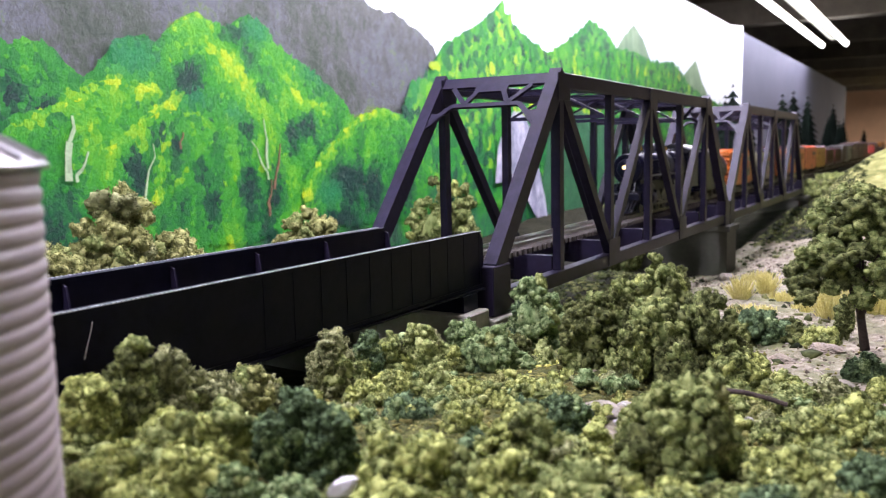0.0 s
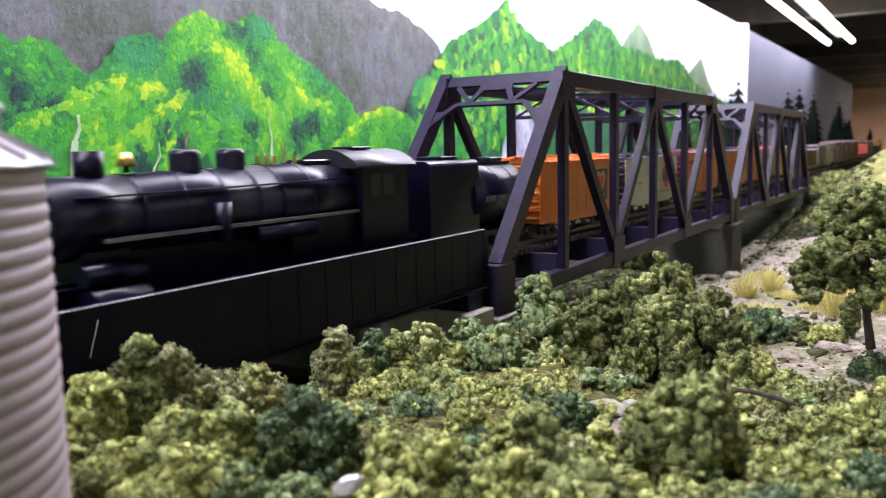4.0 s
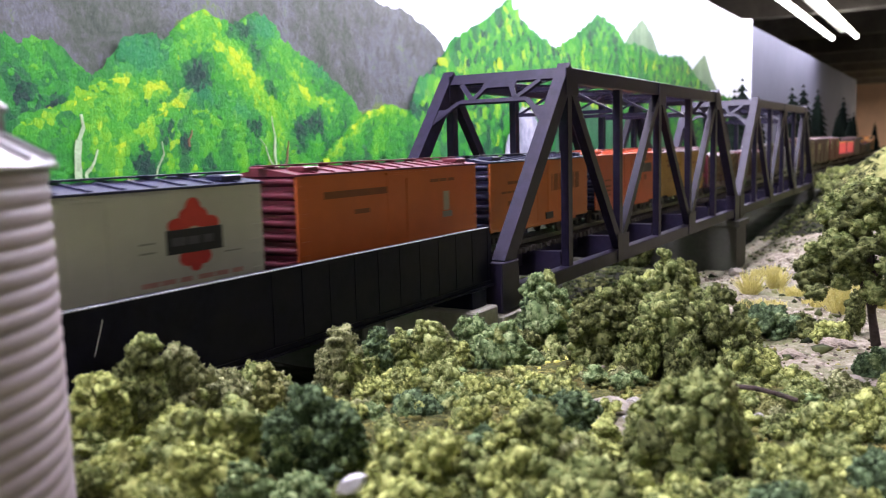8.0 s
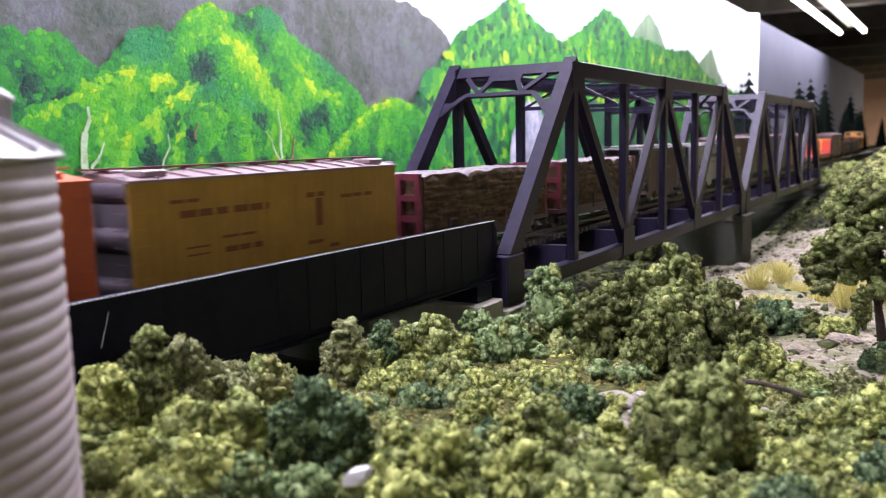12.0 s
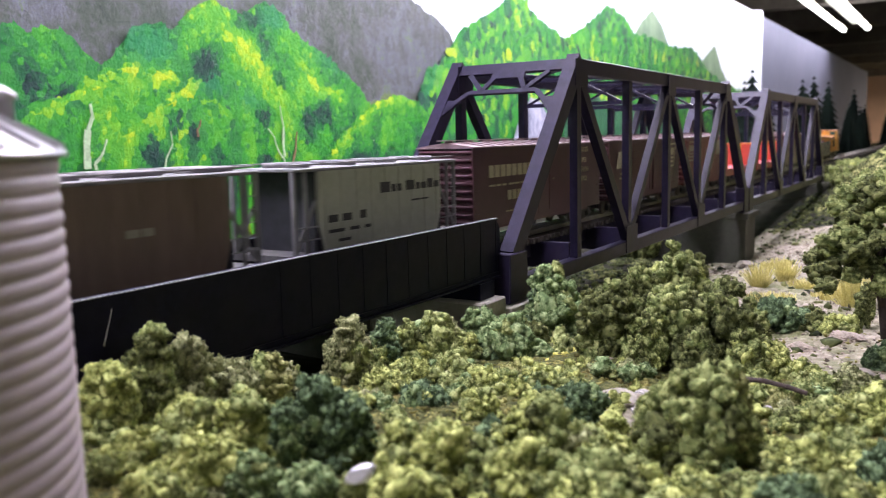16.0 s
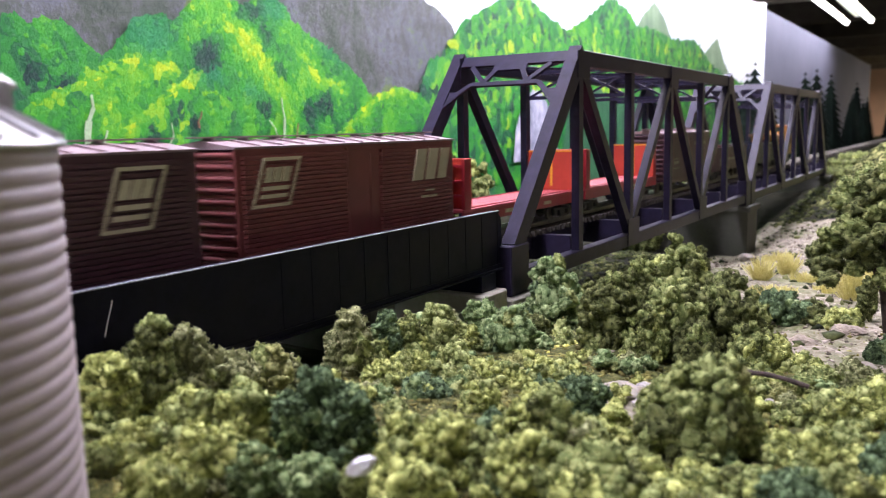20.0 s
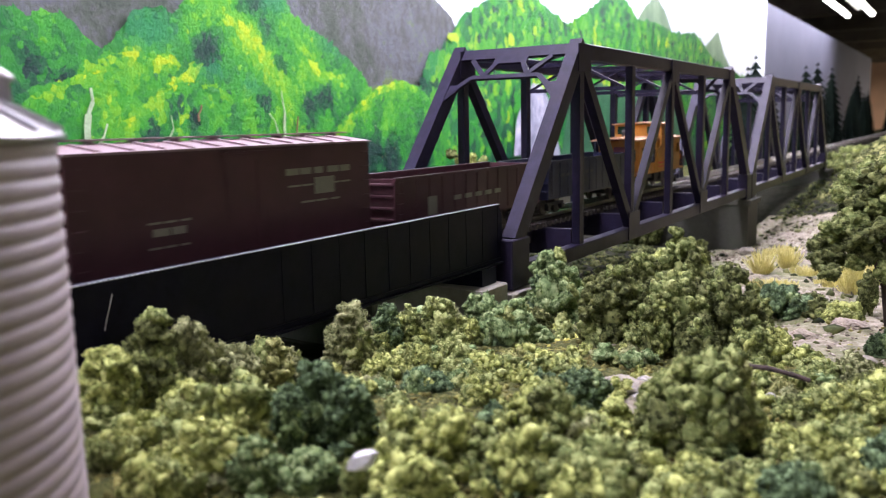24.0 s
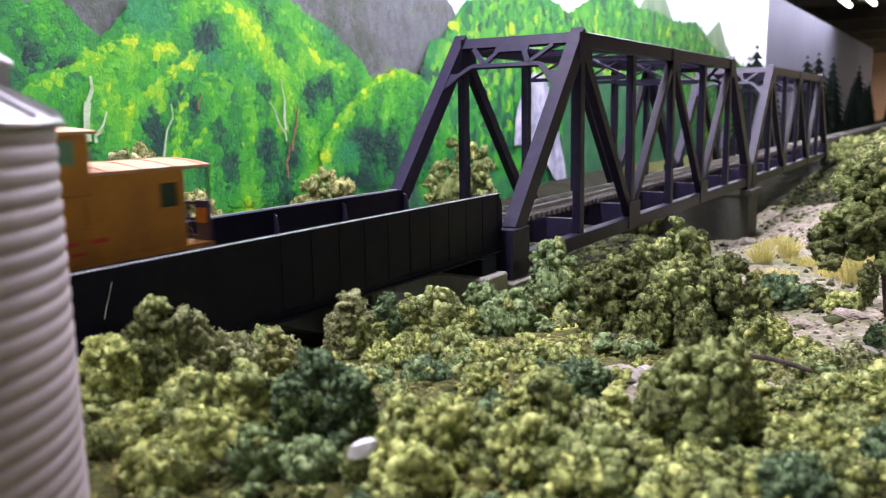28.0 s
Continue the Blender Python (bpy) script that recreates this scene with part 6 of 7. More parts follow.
        (ta, ba), (tb, bb) = rows_
        for i in range(n):
            bm.faces.new((ta[i], ta[i + 1], tb[i + 1], tb[i]))
            bm.faces.new((ba[i], bb[i], bb[i + 1], ba[i + 1]))
            bm.faces.new((ta[i], ba[i], ba[i + 1], ta[i + 1]))
            bm.faces.new((tb[i], tb[i + 1], bb[i + 1], bb[i]))
        bm.faces.new((ta[0], tb[0], bb[0], ba[0]))
        bm.faces.new((ta[n], ba[n], bb[n], tb[n]))
        return part(name, bm, mat, parent)
    rf = arch(XA - 0.0130, XB + 0.0100, BW + 0.0014, H + 0.0008, 0.0019, 0.0010, M["cabroof"], "roof", th)
    for i in range(11):
        x = XA - 0.010 + (XB - XA + 0.017) * i / 10
        if not -0.015 < x < 0.0165:
            arch(x - 0.0004, x + 0.0004, BW + 0.0014, H + 0.0011, 0.0019, 0.0003, M["cabroof"], "roof_seam", rf)
    cw = BW + 0.0032
    cu = part("cupola", box(-0.0122, 0.0138, -cw, cw, 0.0362, 0.0545, bevel=0.0004), y_, th, "wide raised cupola")
    part("cupola_skirt", box(-0.0122, 0.0138, -cw + 0.0014, cw - 0.0014, 0.0348, 0.0362), y_, cu)
    for s in (-1, 1):
        for a, b in ((-0.0048, 0.0086),):
            part("cupola_window", box(a, b, min(s * cw, s * (cw + 0.0002)), max(s * cw, s * (cw + 0.0002)), 0.0452, 0.0522), M["glass_lit"], cu)
    for e, x in ((-1, -0.0122), (1, 0.0138)):
        for y in (-0.0125, 0.0125):
            part("cupola_window", box(min(x, x + e * 0.0003), max(x, x + e * 0.0003), y - 0.0048, y + 0.0048, 0.0462, 0.0525), M["glass"], cu)
    arch(-0.0155, 0.0160, cw + 0.0012, 0.0546, 0.0014, 0.0009, M["cabroof"], "cupola_roof", cu)
    part("chimney", tube((-0.030, 0.006, 0.044), (-0.030, 0.006, 0.0500), 0.0013, n=12), M["truck"], th)
    bm = bmesh.new()
    bm_box(bm, -0.0345, -0.0236, -BW - 0.0004, -BW, 0.0236, 0.0376, bevel=0.0018)
    sh = part("shield", bm, M["signblack"], th, "dark shield emblem")
    part("shield_field", box(-0.0333, -0.0248, -BW - 0.0006, -BW - 0.0004, 0.0248, 0.0308), M["shieldblue"], sh)
    bars(th, -BW, [(-0.012, 0.021, 0.0218, 0.0232), (-0.009, 0.015, 0.0188, 0.0198)], M["inkred"])
    part("floor_frame", box(XA, XB, -BW + 0.003, BW - 0.003, 0.0110, 0.0164), M["truck"], th)
    for x in (-0.012, 0.006):
        part("battery_box", box(x - 0.005, x + 0.005, -BW + 0.001, -BW + 0.006, 0.0085, 0.0150), M["truck"], th)
    L = XB - XA
    underframe(th, L + 0.02, M["truck"])
    return th


add(caboose(), 3.9660, 0.1000)


# steam locomotive and its tender; local x = 0 at the smokebox front
def locomotive():
    th = thing("steam_locomotive", "satin black steam locomotive with a lit headlight", "locomotive", "freight train")
    K = M["loco"]
    zc, R = 0.0392, 0.0138
    bl = part("boiler", None or tube((0.000, 0, zc), (0.030, 0, zc), R * 0.96, n=48), K, th)
    part("boiler_course", tube((0.030, 0, zc), (0.095, 0, zc), R * 0.96, R * 1.06, n=48), K, th)
    part("firebox", tube((0.095, 0, zc), (0.142, 0, zc), R * 1.06, R * 1.06, n=48), K, th)
    part("firebox_side", box(0.100, 0.142, -0.0130, 0.0130, 0.018, zc), K, th)
    part("underframe_plate", box(0.029, 0.186, -0.0062, 0.0062, 0.0060, 0.0320), K, th)
    for x in (0.030, 0.048, 0.066, 0.082, 0.095, 0.112):
        part("boiler_band", tube((x, 0, zc), (x + 0.0008, 0, zc), R * 0.96 + 0.0003 + max(0.0, x - 0.03) * 0.0212 if x < 0.095 else R * 1.06 + 0.0003, n=48), K, th)
    part("smokebox_front", tube((-0.0015, 0, zc), (0.000, 0, zc), R * 0.88, R * 0.96, n=40), K, th)
    part("smokebox_door", bm_dome((-0.0015, 0, zc), R * 0.62, 0.0020), K, th)
    for i in range(16):
        a = i * math.tau / 16
        part("door_bolt", tube((-0.0022, R * 0.80 * math.cos(a), zc + R * 0.80 * math.sin(a)), (-0.0014, R * 0.80 * math.cos(a), zc + R * 0.80 * math.sin(a)), 0.0005, n=6), K, th)
    hl = part("headlight", tube((-0.0070, 0, zc + 0.0015), (-0.0020, 0, zc + 0.0015), 0.0028, n=20), K, th)
    part("headlight_lens", tube((-0.0074, 0, zc + 0.0015), (-0.0070, 0, zc + 0.0015), 0.0016, n=20), M["headlight"], hl, "glowing warm lens")
    part("chimney", tube((0.0195, 0, zc + R * 0.8), (0.0195, 0, 0.0602), 0.0046, 0.0050, n=28), K, th)
    part("bell_frame", tube((0.034, 0, zc + R), (0.034, 0, zc + R + 0.003), 0.0012, n=10), K, th)
    part("bell", tube((0.034, 0, zc + R + 0.0020), (0.034, 0, zc + R + 0.0066), 0.0034, 0.0014, n=16), M["brass"], th, "brass bell")
    for x, r in ((0.0590, 0.0056), (0.0815, 0.0056)):
        part("dome", bm_lathe(bmesh.new(), [(r * 1.15, zc + R * 0.8), (r, zc + R * 1.02), (r, 0.0582), (r * 0.92, 0.0598), (r * 0.6, 0.0604)], 28, cx=x), K, th)
    for x in (0.096, 0.101, 0.106, 0.118):
        part("safety_valve", tube((x, 0, zc + R), (x, 0, zc + R + 0.0042), 0.0009, n=8), M["brass"], th)
    part("turret", box(0.118, 0.136, -0.0052, 0.0052, zc + R * 0.9, zc + R + 0.0022, bevel=0.0006), K, th)
    # running boards, air pipe, pumps
    for s in (-1, 1):
        part("running_board", box(0.012, 0.140, min(s * 0.0100, s * 0.0160), max(s * 0.0100, s * 0.0160), 0.0325, 0.0333), K, th)
        # Grey strip paints the light caught by the running board edge.
        part("board_edge", box(0.012, 0.140, min(s * 0.0160, s * 0.0163), max(s * 0.0160, s * 0.0163), 0.0321, 0.0334), M["edgegrey"], th, "grey strip painting the lit running board edge")
        bm = bmesh.new()
        bm_tube(bm, (0.006, s * 0.0118, 0.0460), (0.140, s * 0.0140, 0.0470), 0.0004, n=6)
        for x in (0.006, 0.035, 0.065, 0.095, 0.125):
            bm_tube(bm, (x, s * 0.0105, 0.0455), (x, s * 0.0125, 0.0465), 0.0003, n=6)
        part("hand_rail", bm, K, th)
        part("air_pump", tube((0.062, s * 0.0145, 0.028), (0.062, s * 0.0145, 0.0415), 0.0030, n=16), K, th)
        part("air_tank", tube((0.078, s * 0.0140, 0.0285), (0.112, s * 0.0140, 0.0285), 0.0034, n=20), K, th)
        cy = part("cylinder", tube((0.006, s * 0.0138, 0.0130), (0.026, s * 0.0138, 0.0130), 0.0058, n=24), K, th)
        part("valve_chest", tube((0.005, s * 0.0130, 0.0225), (0.027, s * 0.0130, 0.0225), 0.0036, n=20), K, cy)
        for i, x in enumerate((0.042, 0.062, 0.082, 0.102)):
            bm = bmesh.new()
            bm_tube(bm, (x, s * 0.0090, 0.0092), (x, s * 0.0070, 0.0092), 0.0092, n=32)
            bm_tube(bm, (x, s * 0.0070, 0.0092), (x, s * 0.0064, 0.0092), 0.0100, n=32)
            bm_box(bm, x - 0.0025, x + 0.0025, min(s * 0.009, s * 0.0098), max(s * 0.009, s * 0.0098), 0.0030, 0.0090)
            part("drive_wheel", bm, K, th)
        part("side_rod", box(0.040, 0.104, min(s * 0.0102, s * 0.0112), max(s * 0.0102, s * 0.0112), 0.0052, 0.0070), M["wheel"], th)
        part("main_rod", beam((0.027, s * 0.0120, 0.0130), (0.082, s * 0.0120, 0.0060), 0.0014, 0.0008), M["wheel"], th)
        for x in (0.012, 0.024, 0.124):
            bm = bmesh.new()
            bm_tube(bm, (x, s * 0.0090, 0.0052), (x, s * 0.0070, 0.0052), 0.0052, n=24)
            part("small_wheel", bm, K, th)
    part("frame", box(0.0, 0.142, -0.0055, 0.0055, 0.009, 0.020), K, th)
    part("ash_pan", box(0.028, 0.142, -0.0062, 0.0062, 0.0195, 0.0300), K, th)
    part("saddle", box(0.008, 0.026, -0.0095, 0.0095, 0.014, 0.029), K, th)
    # pilot deck and cowcatcher
    part("pilot_beam", box(-0.0125, -0.0095, -0.0150, 0.0150, 0.0130, 0.0185, bevel=0.0004), K, th)
    part("pilot_deck", box(-0.0095, 0.006, -0.0110, 0.0110, 0.0180, 0.0190), K, th)
    for i in range(9):
        y = -0.012 + 0.003 * i
        part("pilot_bar", beam((-0.0110, y, 0.0130), (-0.0195 + abs(y) * 0.55, y * 0.75, 0.0030), 0.0010, 0.0010), K, th)
    part("pilot_foot", box(-0.0175, -0.0150, -0.0095, 0.0095, 0.0022, 0.0034), K, th)
    c = part("coupler", box(-0.0185, -0.0100, -0.0014, 0.0014, 0.0085, 0.0110), K, th)
    for s in (-1, 1):
        part("smokebox_brace", tube((-0.0100, s * 0.009, 0.0188), (0.0010, s * 0.0075, 0.0300), 0.0005, n=6), K, th)
        part("pilot_rail", tube((-0.0110, s * 0.0135, 0.0185), (-0.0110, s * 0.0135, 0.0245), 0.0004, n=6), K, th)
    part("pilot_rail", tube((-0.0110, -0.0135, 0.0243), (-0.0110, 0.0135, 0.0243), 0.0004, n=6), K, th)
    # cab
    for s in (-1, 1):
        part("cab_side", box(0.142, 0.178, min(s * 0.0165, s * 0.0155), max(s * 0.0165, s * 0.0155), 0.0180, 0.0520), K, th)
        for a in (0.148, 0.158):
            part("cab_window", box(a, a + 0.008, min(s * 0.0164, s * 0.0168), max(s * 0.0164, s * 0.0168), 0.0385, 0.0480), M["signblack"], th)
    part("cab_front", box(0.1415, 0.1425, -0.0155, 0.0155, 0.0180, 0.0545), K, th)
    bm = bmesh.new()
    n = 14
    va, vb = [], []
    for i in range(n + 1):
        y = -0.0178 + 0.0356 * i / n
        z = 0.0518 + 0.0075 * (1 - (2 * i / n - 1) ** 2) ** 0.8
        va.append(bm.verts.new((0.138, y, z)))
        vb.append(bm.verts.new((0.184, y, z)))
    lo = [bm.verts.new((x, y, 0.0510)) for x in (0.138, 0.184) for y in (-0.0178, 0.0178)]
    for i in range(n):
        f = bm.faces.new((va[i], va[i + 1], vb[i + 1], vb[i]))
        f.smooth = True
    bm.faces.new(va + [lo[1], lo[0]])
    bm.faces.new(vb[::-1] + [lo[2], lo[3]])
    bm.faces.new((lo[0], lo[1], lo[3], lo[2]))
    bm.faces.new((va[0], vb[0], lo[2], lo[0]))
    bm.faces.new((va[n], lo[1], lo[3], vb[n]))
    part("cab_roof", bm, M["loco_roof"], th)
    part("roof_hatch", box(0.150, 0.164, -0.006, 0.006, 0.0590, 0.0604, bevel=0.0004), K, th)
    part("cab_floor", box(0.142, 0.186, -0.0155, 0.0155, 0.0165, 0.0180), K, th)
    return th


def bm_dome(c, r, h):
    """A shallow dome facing -x."""
    bm = bmesh.new()
    cx, cy, cz = c
    n, rings = 28, []
    for k in range(5):
        a = k / 4 * math.pi / 2
        rr, xx = r * math.cos(a) + 1e-5, cx - h * math.sin(a)
        rings.append([bm.verts.new((xx, cy + rr * math.cos(i * math.tau / n), cz + rr * math.sin(i * math.tau / n))) for i in range(n)])
    for a, b in zip(rings, rings[1:]):
        for i in range(n):
            f = bm.faces.new((a[i], a[(i + 1) % n], b[(i + 1) % n], b[i]))
            f.smooth = True
    bm.faces.new(rings[0])
    bm.faces.new(rings[-1])
    return bm


def tender():
    """Tender with a fuel bunker ahead and a round water tank behind; local x = 0 at its front."""
    th = thing("tender", "satin black steam locomotive tender with a round water tank", "tender", "freight train")
    K = M["loco"]
    L = 0.1120
    part("frame", box(0, L, -0.0150, 0.0150, 0.0095, 0.0125), K, th)
    bm = bmesh.new()
    r = 0.0035
    pr = [(-0.0165, 0.0125), (-0.0165, 0.0490)] + [(-0.0165 + r - r * math.cos(a), 0.0490 + r * math.sin(a)) for a in np.linspace(0, math.pi / 2, 6)[1:]]
    pr = pr + [(-y, z) for y, z in pr[::-1]]
    va = [bm.verts.new((0.004, y, z)) for y, z in pr]
    vb = [bm.verts.new((0.054, y, z)) for y, z in pr]
    bm.faces.new(va)
    bm.faces.new(vb[::-1])
    for i in range(len(pr)):
        bm.faces.new((va[i], va[(i + 1) % len(pr)], vb[(i + 1) % len(pr)], vb[i]))
    part("bunker", bm, K, th)
    part("oil_hatch", box(0.030, 0.046, -0.008, 0.008, 0.0525, 0.0545, bevel=0.0004), K, th)
    part("water_tank", tube((0.048, 0, 0.0310), (L, 0, 0.0310), 0.0185, n=48), K, th)
    part("tank_rear", bm_flip(bm_dome((-L, 0, 0.0310), 0.0185, 0.0022)), K, th)
    for x in (0.060, 0.078, 0.096):
        part("tank_band", tube((x, 0, 0.0310), (x + 0.0006, 0, 0.0310), 0.0187, n=48), K, th)
    part("tank_walk", box(0.054, L, -0.0060, 0.0060, 0.0490, 0.0505), K, th)
    part("water_hatch", box(0.088, 0.104, -0.0050, 0.0050, 0.0505, 0.0530, bevel=0.0005), K, th)
    bars(th, -0.0184, [(0.058 + i * 0.0048, 0.0616 + i * 0.0048, 0.0290, 0.0322) for i in range(5)] + [(0.085 + i * 0.0040, 0.088 + i * 0.0040, 0.0290, 0.0322) for i in range(6)], M["inkdim"], 0.0006)
    for e in (0.022, 0.090):
        truck(th, e, M["truck"])
    part("coupler", box(L, L + 0.008, -0.0014, 0.0014, 0.0085, 0.0110), K, th)
    return th


def bm_flip(bm):
    for v in bm.verts:
        v.co.x = -v.co.x
    return bm


M["loco_roof"] = plain("dusty_black_roof", (0.008, 0.008, 0.012), rough=0.4, var=0.3)
TRAIN.append((locomotive(), 0.7050))
TRAIN.append((tender(), 0.8990))


# ---- foliage: foam clumps ----
def ico(sub):
    bm = bmesh.new()
    bmesh.ops.create_icosphere(bm, subdivisions=sub, radius=1.0)
    v = np.array([x.co[:] for x in bm.verts])
    f = np.array([[q.index for q in p.verts] for p in bm.faces])
    bm.free()
    return v, f


ICO = {k: ico(k) for k in (1, 3, 4)}


def union_radius(D, C, R, least):
    """Distance to the skin of a union of spheres (C, R) from the origin along each direction."""
    out = np.full(len(D), least)
    for c, r in zip(C, R):
        b = D @ c
        q = r * r - c @ c + b * b
        ok = q > 0
        out[ok] = np.maximum(out[ok], b[ok] + np.sqrt(q[ok]))
    return out


def raw_mesh(name, P, F, mat):
    me = bpy.data.meshes.new(name)
    me.vertices.add(len(P))
    me.vertices.foreach_set("co", P.ravel().astype(np.float32))
    me.loops.add(F.size)
    me.loops.foreach_set("vertex_index", F.ravel().astype(np.int32))
    me.polygons.add(len(F))
    me.polygons.foreach_set("loop_start", (np.arange(len(F)) * 3).astype(np.int32))
    me.update(calc_edges=True)
    me.materials.append(mat)
    return me


TORN = (np.array([(1, 1, 1), (1, -1, -1), (-1, 1, -1), (-1, -1, 1)], float) / 1.5, np.array([(0, 1, 2), (0, 3, 1), (0, 2, 3), (1, 3, 2)]))


def clump_mesh(name, sub, seed, mat):
    """A porous foam clump about 1 across: lobes carry knobs, knobs carry torn crumbs."""
    rnd = np.random.default_rng(seed)

    def dirs(n):
        d = rnd.normal(size=(n, 3))
        return d / np.linalg.norm(d, axis=1)[:, None]
    D, F = ICO[{5: 4, 4: 3, 3: 3}[sub]]
    A, RA = dirs(13) * rnd.uniform(0.17, 0.34, (13, 1)), rnd.uniform(0.09, 0.17, 13)
    K = dirs({5: 190, 4: 140, 3: 60}[sub])
    KC = K * (union_radius(K, A, RA, 0.16) - rnd.uniform(0.0, 0.04, len(K)))[:, None]
    r = union_radius(D, np.concatenate([A, KC]), np.concatenate([RA, rnd.uniform(0.018, 0.045, len(KC))]), 0.14)
    P = D * (r * (1 + rnd.normal(0, 0.055, len(r))))[:, None]
    # torn crumbs standing on the knobs
    U, G = TORN
    n = {5: 2100, 4: 1300, 3: 260}[sub]
    c = rnd.integers(0, len(KC), n)
    C = KC[c] + dirs(n) * rnd.uniform(0.02, 0.078, (n, 1)) + K[c] * 0.014
    Q = np.linalg.qr(rnd.normal(size=(n, 3, 3)))[0]
    size = rnd.uniform(0.011, 0.028, n) * (1.0 if sub == 5 else 1.2)
    V = (C[:, None, :] + np.einsum("vk,nkj->nvj", U, Q) * (size[:, None] * rnd.uniform(0.5, 1.5, (n, 4)))[..., None]).reshape(-1, 3)
    return raw_mesh(name, np.concatenate([P, V]), np.concatenate([F, (G[None] + (np.arange(n) * 4)[:, None, None]).reshape(-1, 3) + len(P)]), mat)


COLOR_NAMES = {"o": "olive green", "d": "dark olive", "y": "yellow-olive", "g": "fresh green", "s": "pale grey-olive", "m": "mixed green", "t": "dark teal-green", "b": "dry tan-olive", "k": "black-green"}
CLUMPS = {}


def clump(col, sub, k):
    key = (col, sub, k)
    if key not in CLUMPS:
        CLUMPS[key] = clump_mesh("foam_clump", sub, 31 * k + sub * 7 + sum(map(ord, col)), M["foam_" + col])
    return CLUMPS[key]


def shrub(x, y, zc, sx, sy, sz, col, sub, k, rot, label, group, name="shrub"):
    ob = tagged(new(name, clump(col, sub, k)), label, "shrub", group)
    ob.matrix_basis = Matrix.LocRotScale((x, y, zc), Euler((0, 0, rot)), (sx, sy, sz))
    return ob


rs = random.Random(4)
MIXES = {"o": "oyd", "d": "doo", "y": "yom", "g": "gmt", "s": "sms", "m": "mgs", "t": "ttg", "b": "bos", "k": "k"}


def foam_shrub(x, y, w, top, col, name="shrub", where=" foam shrub on the layout ground", group="foam shrubs", big=0.0098, most=46, sub=4):
    """Foam shrub: a dark core under lobes of many small porous clumps."""
    rusty = col == "b3"
    col = "o" if rusty else col
    th = thing(name, ("rusty-olive" if rusty else COLOR_NAMES[col]) + where, name, group)
    foot = ground_at(x, y) - 0.002
    h = top - foot
    rx = w / 2
    s0 = min(big, max(0.0048, w * 0.40))
    zc = max(foot + 0.30 * h, top - 1.15 * w)
    rz = top - zc
    n_ = int(min(most, max(12, 5.6 * (rx * rx + 1.4 * rx * rz) / (s0 * s0))))
    core = part("core", clump(col, sub, rs.randrange(3)), None, th, "dense inner foam")
    core.matrix_basis = Matrix.LocRotScale((x, y, (foot + top) / 2 - 0.10 * h), Euler((0, 0, rs.uniform(0, 6))), (w * 0.86, w * 0.86, h * 0.88))
    for i in range(n_):
        f = 0.99 - 1.5 * (i + 0.3) / n_
        a = i * 2.39996 + rs.uniform(-0.4, 0.4)
        q = math.sqrt(max(0.0, 1 - f * f))
        k = rs.uniform(0.80, 1.06)
        s_ = s0 * rs.choice((0.72, 0.95, 1.15, 1.25, 1.5))
        c_ = rs.choice(MIXES[col]) if rs.random() < 0.35 else col
        if rusty and rs.random() < 0.25:
            c_ = "b"
        ob = part("foliage_clump", clump(c_, sub, rs.randrange(3)), None, th)
        u = rx * k - 0.42 * s_
        ob.matrix_basis = Matrix.LocRotScale((x + q * math.cos(a) * u, y + q * math.sin(a) * u, zc + f * (rz * (k if f > 0 else 0.8) - 0.42 * s_)), Euler((rs.uniform(0, 6), rs.uniform(0, 6), rs.uniform(0, 6))), (s_ * rs.uniform(0.9, 1.25), s_ * rs.uniform(0.9, 1.25), s_ * rs.uniform(0.85, 1.05)))


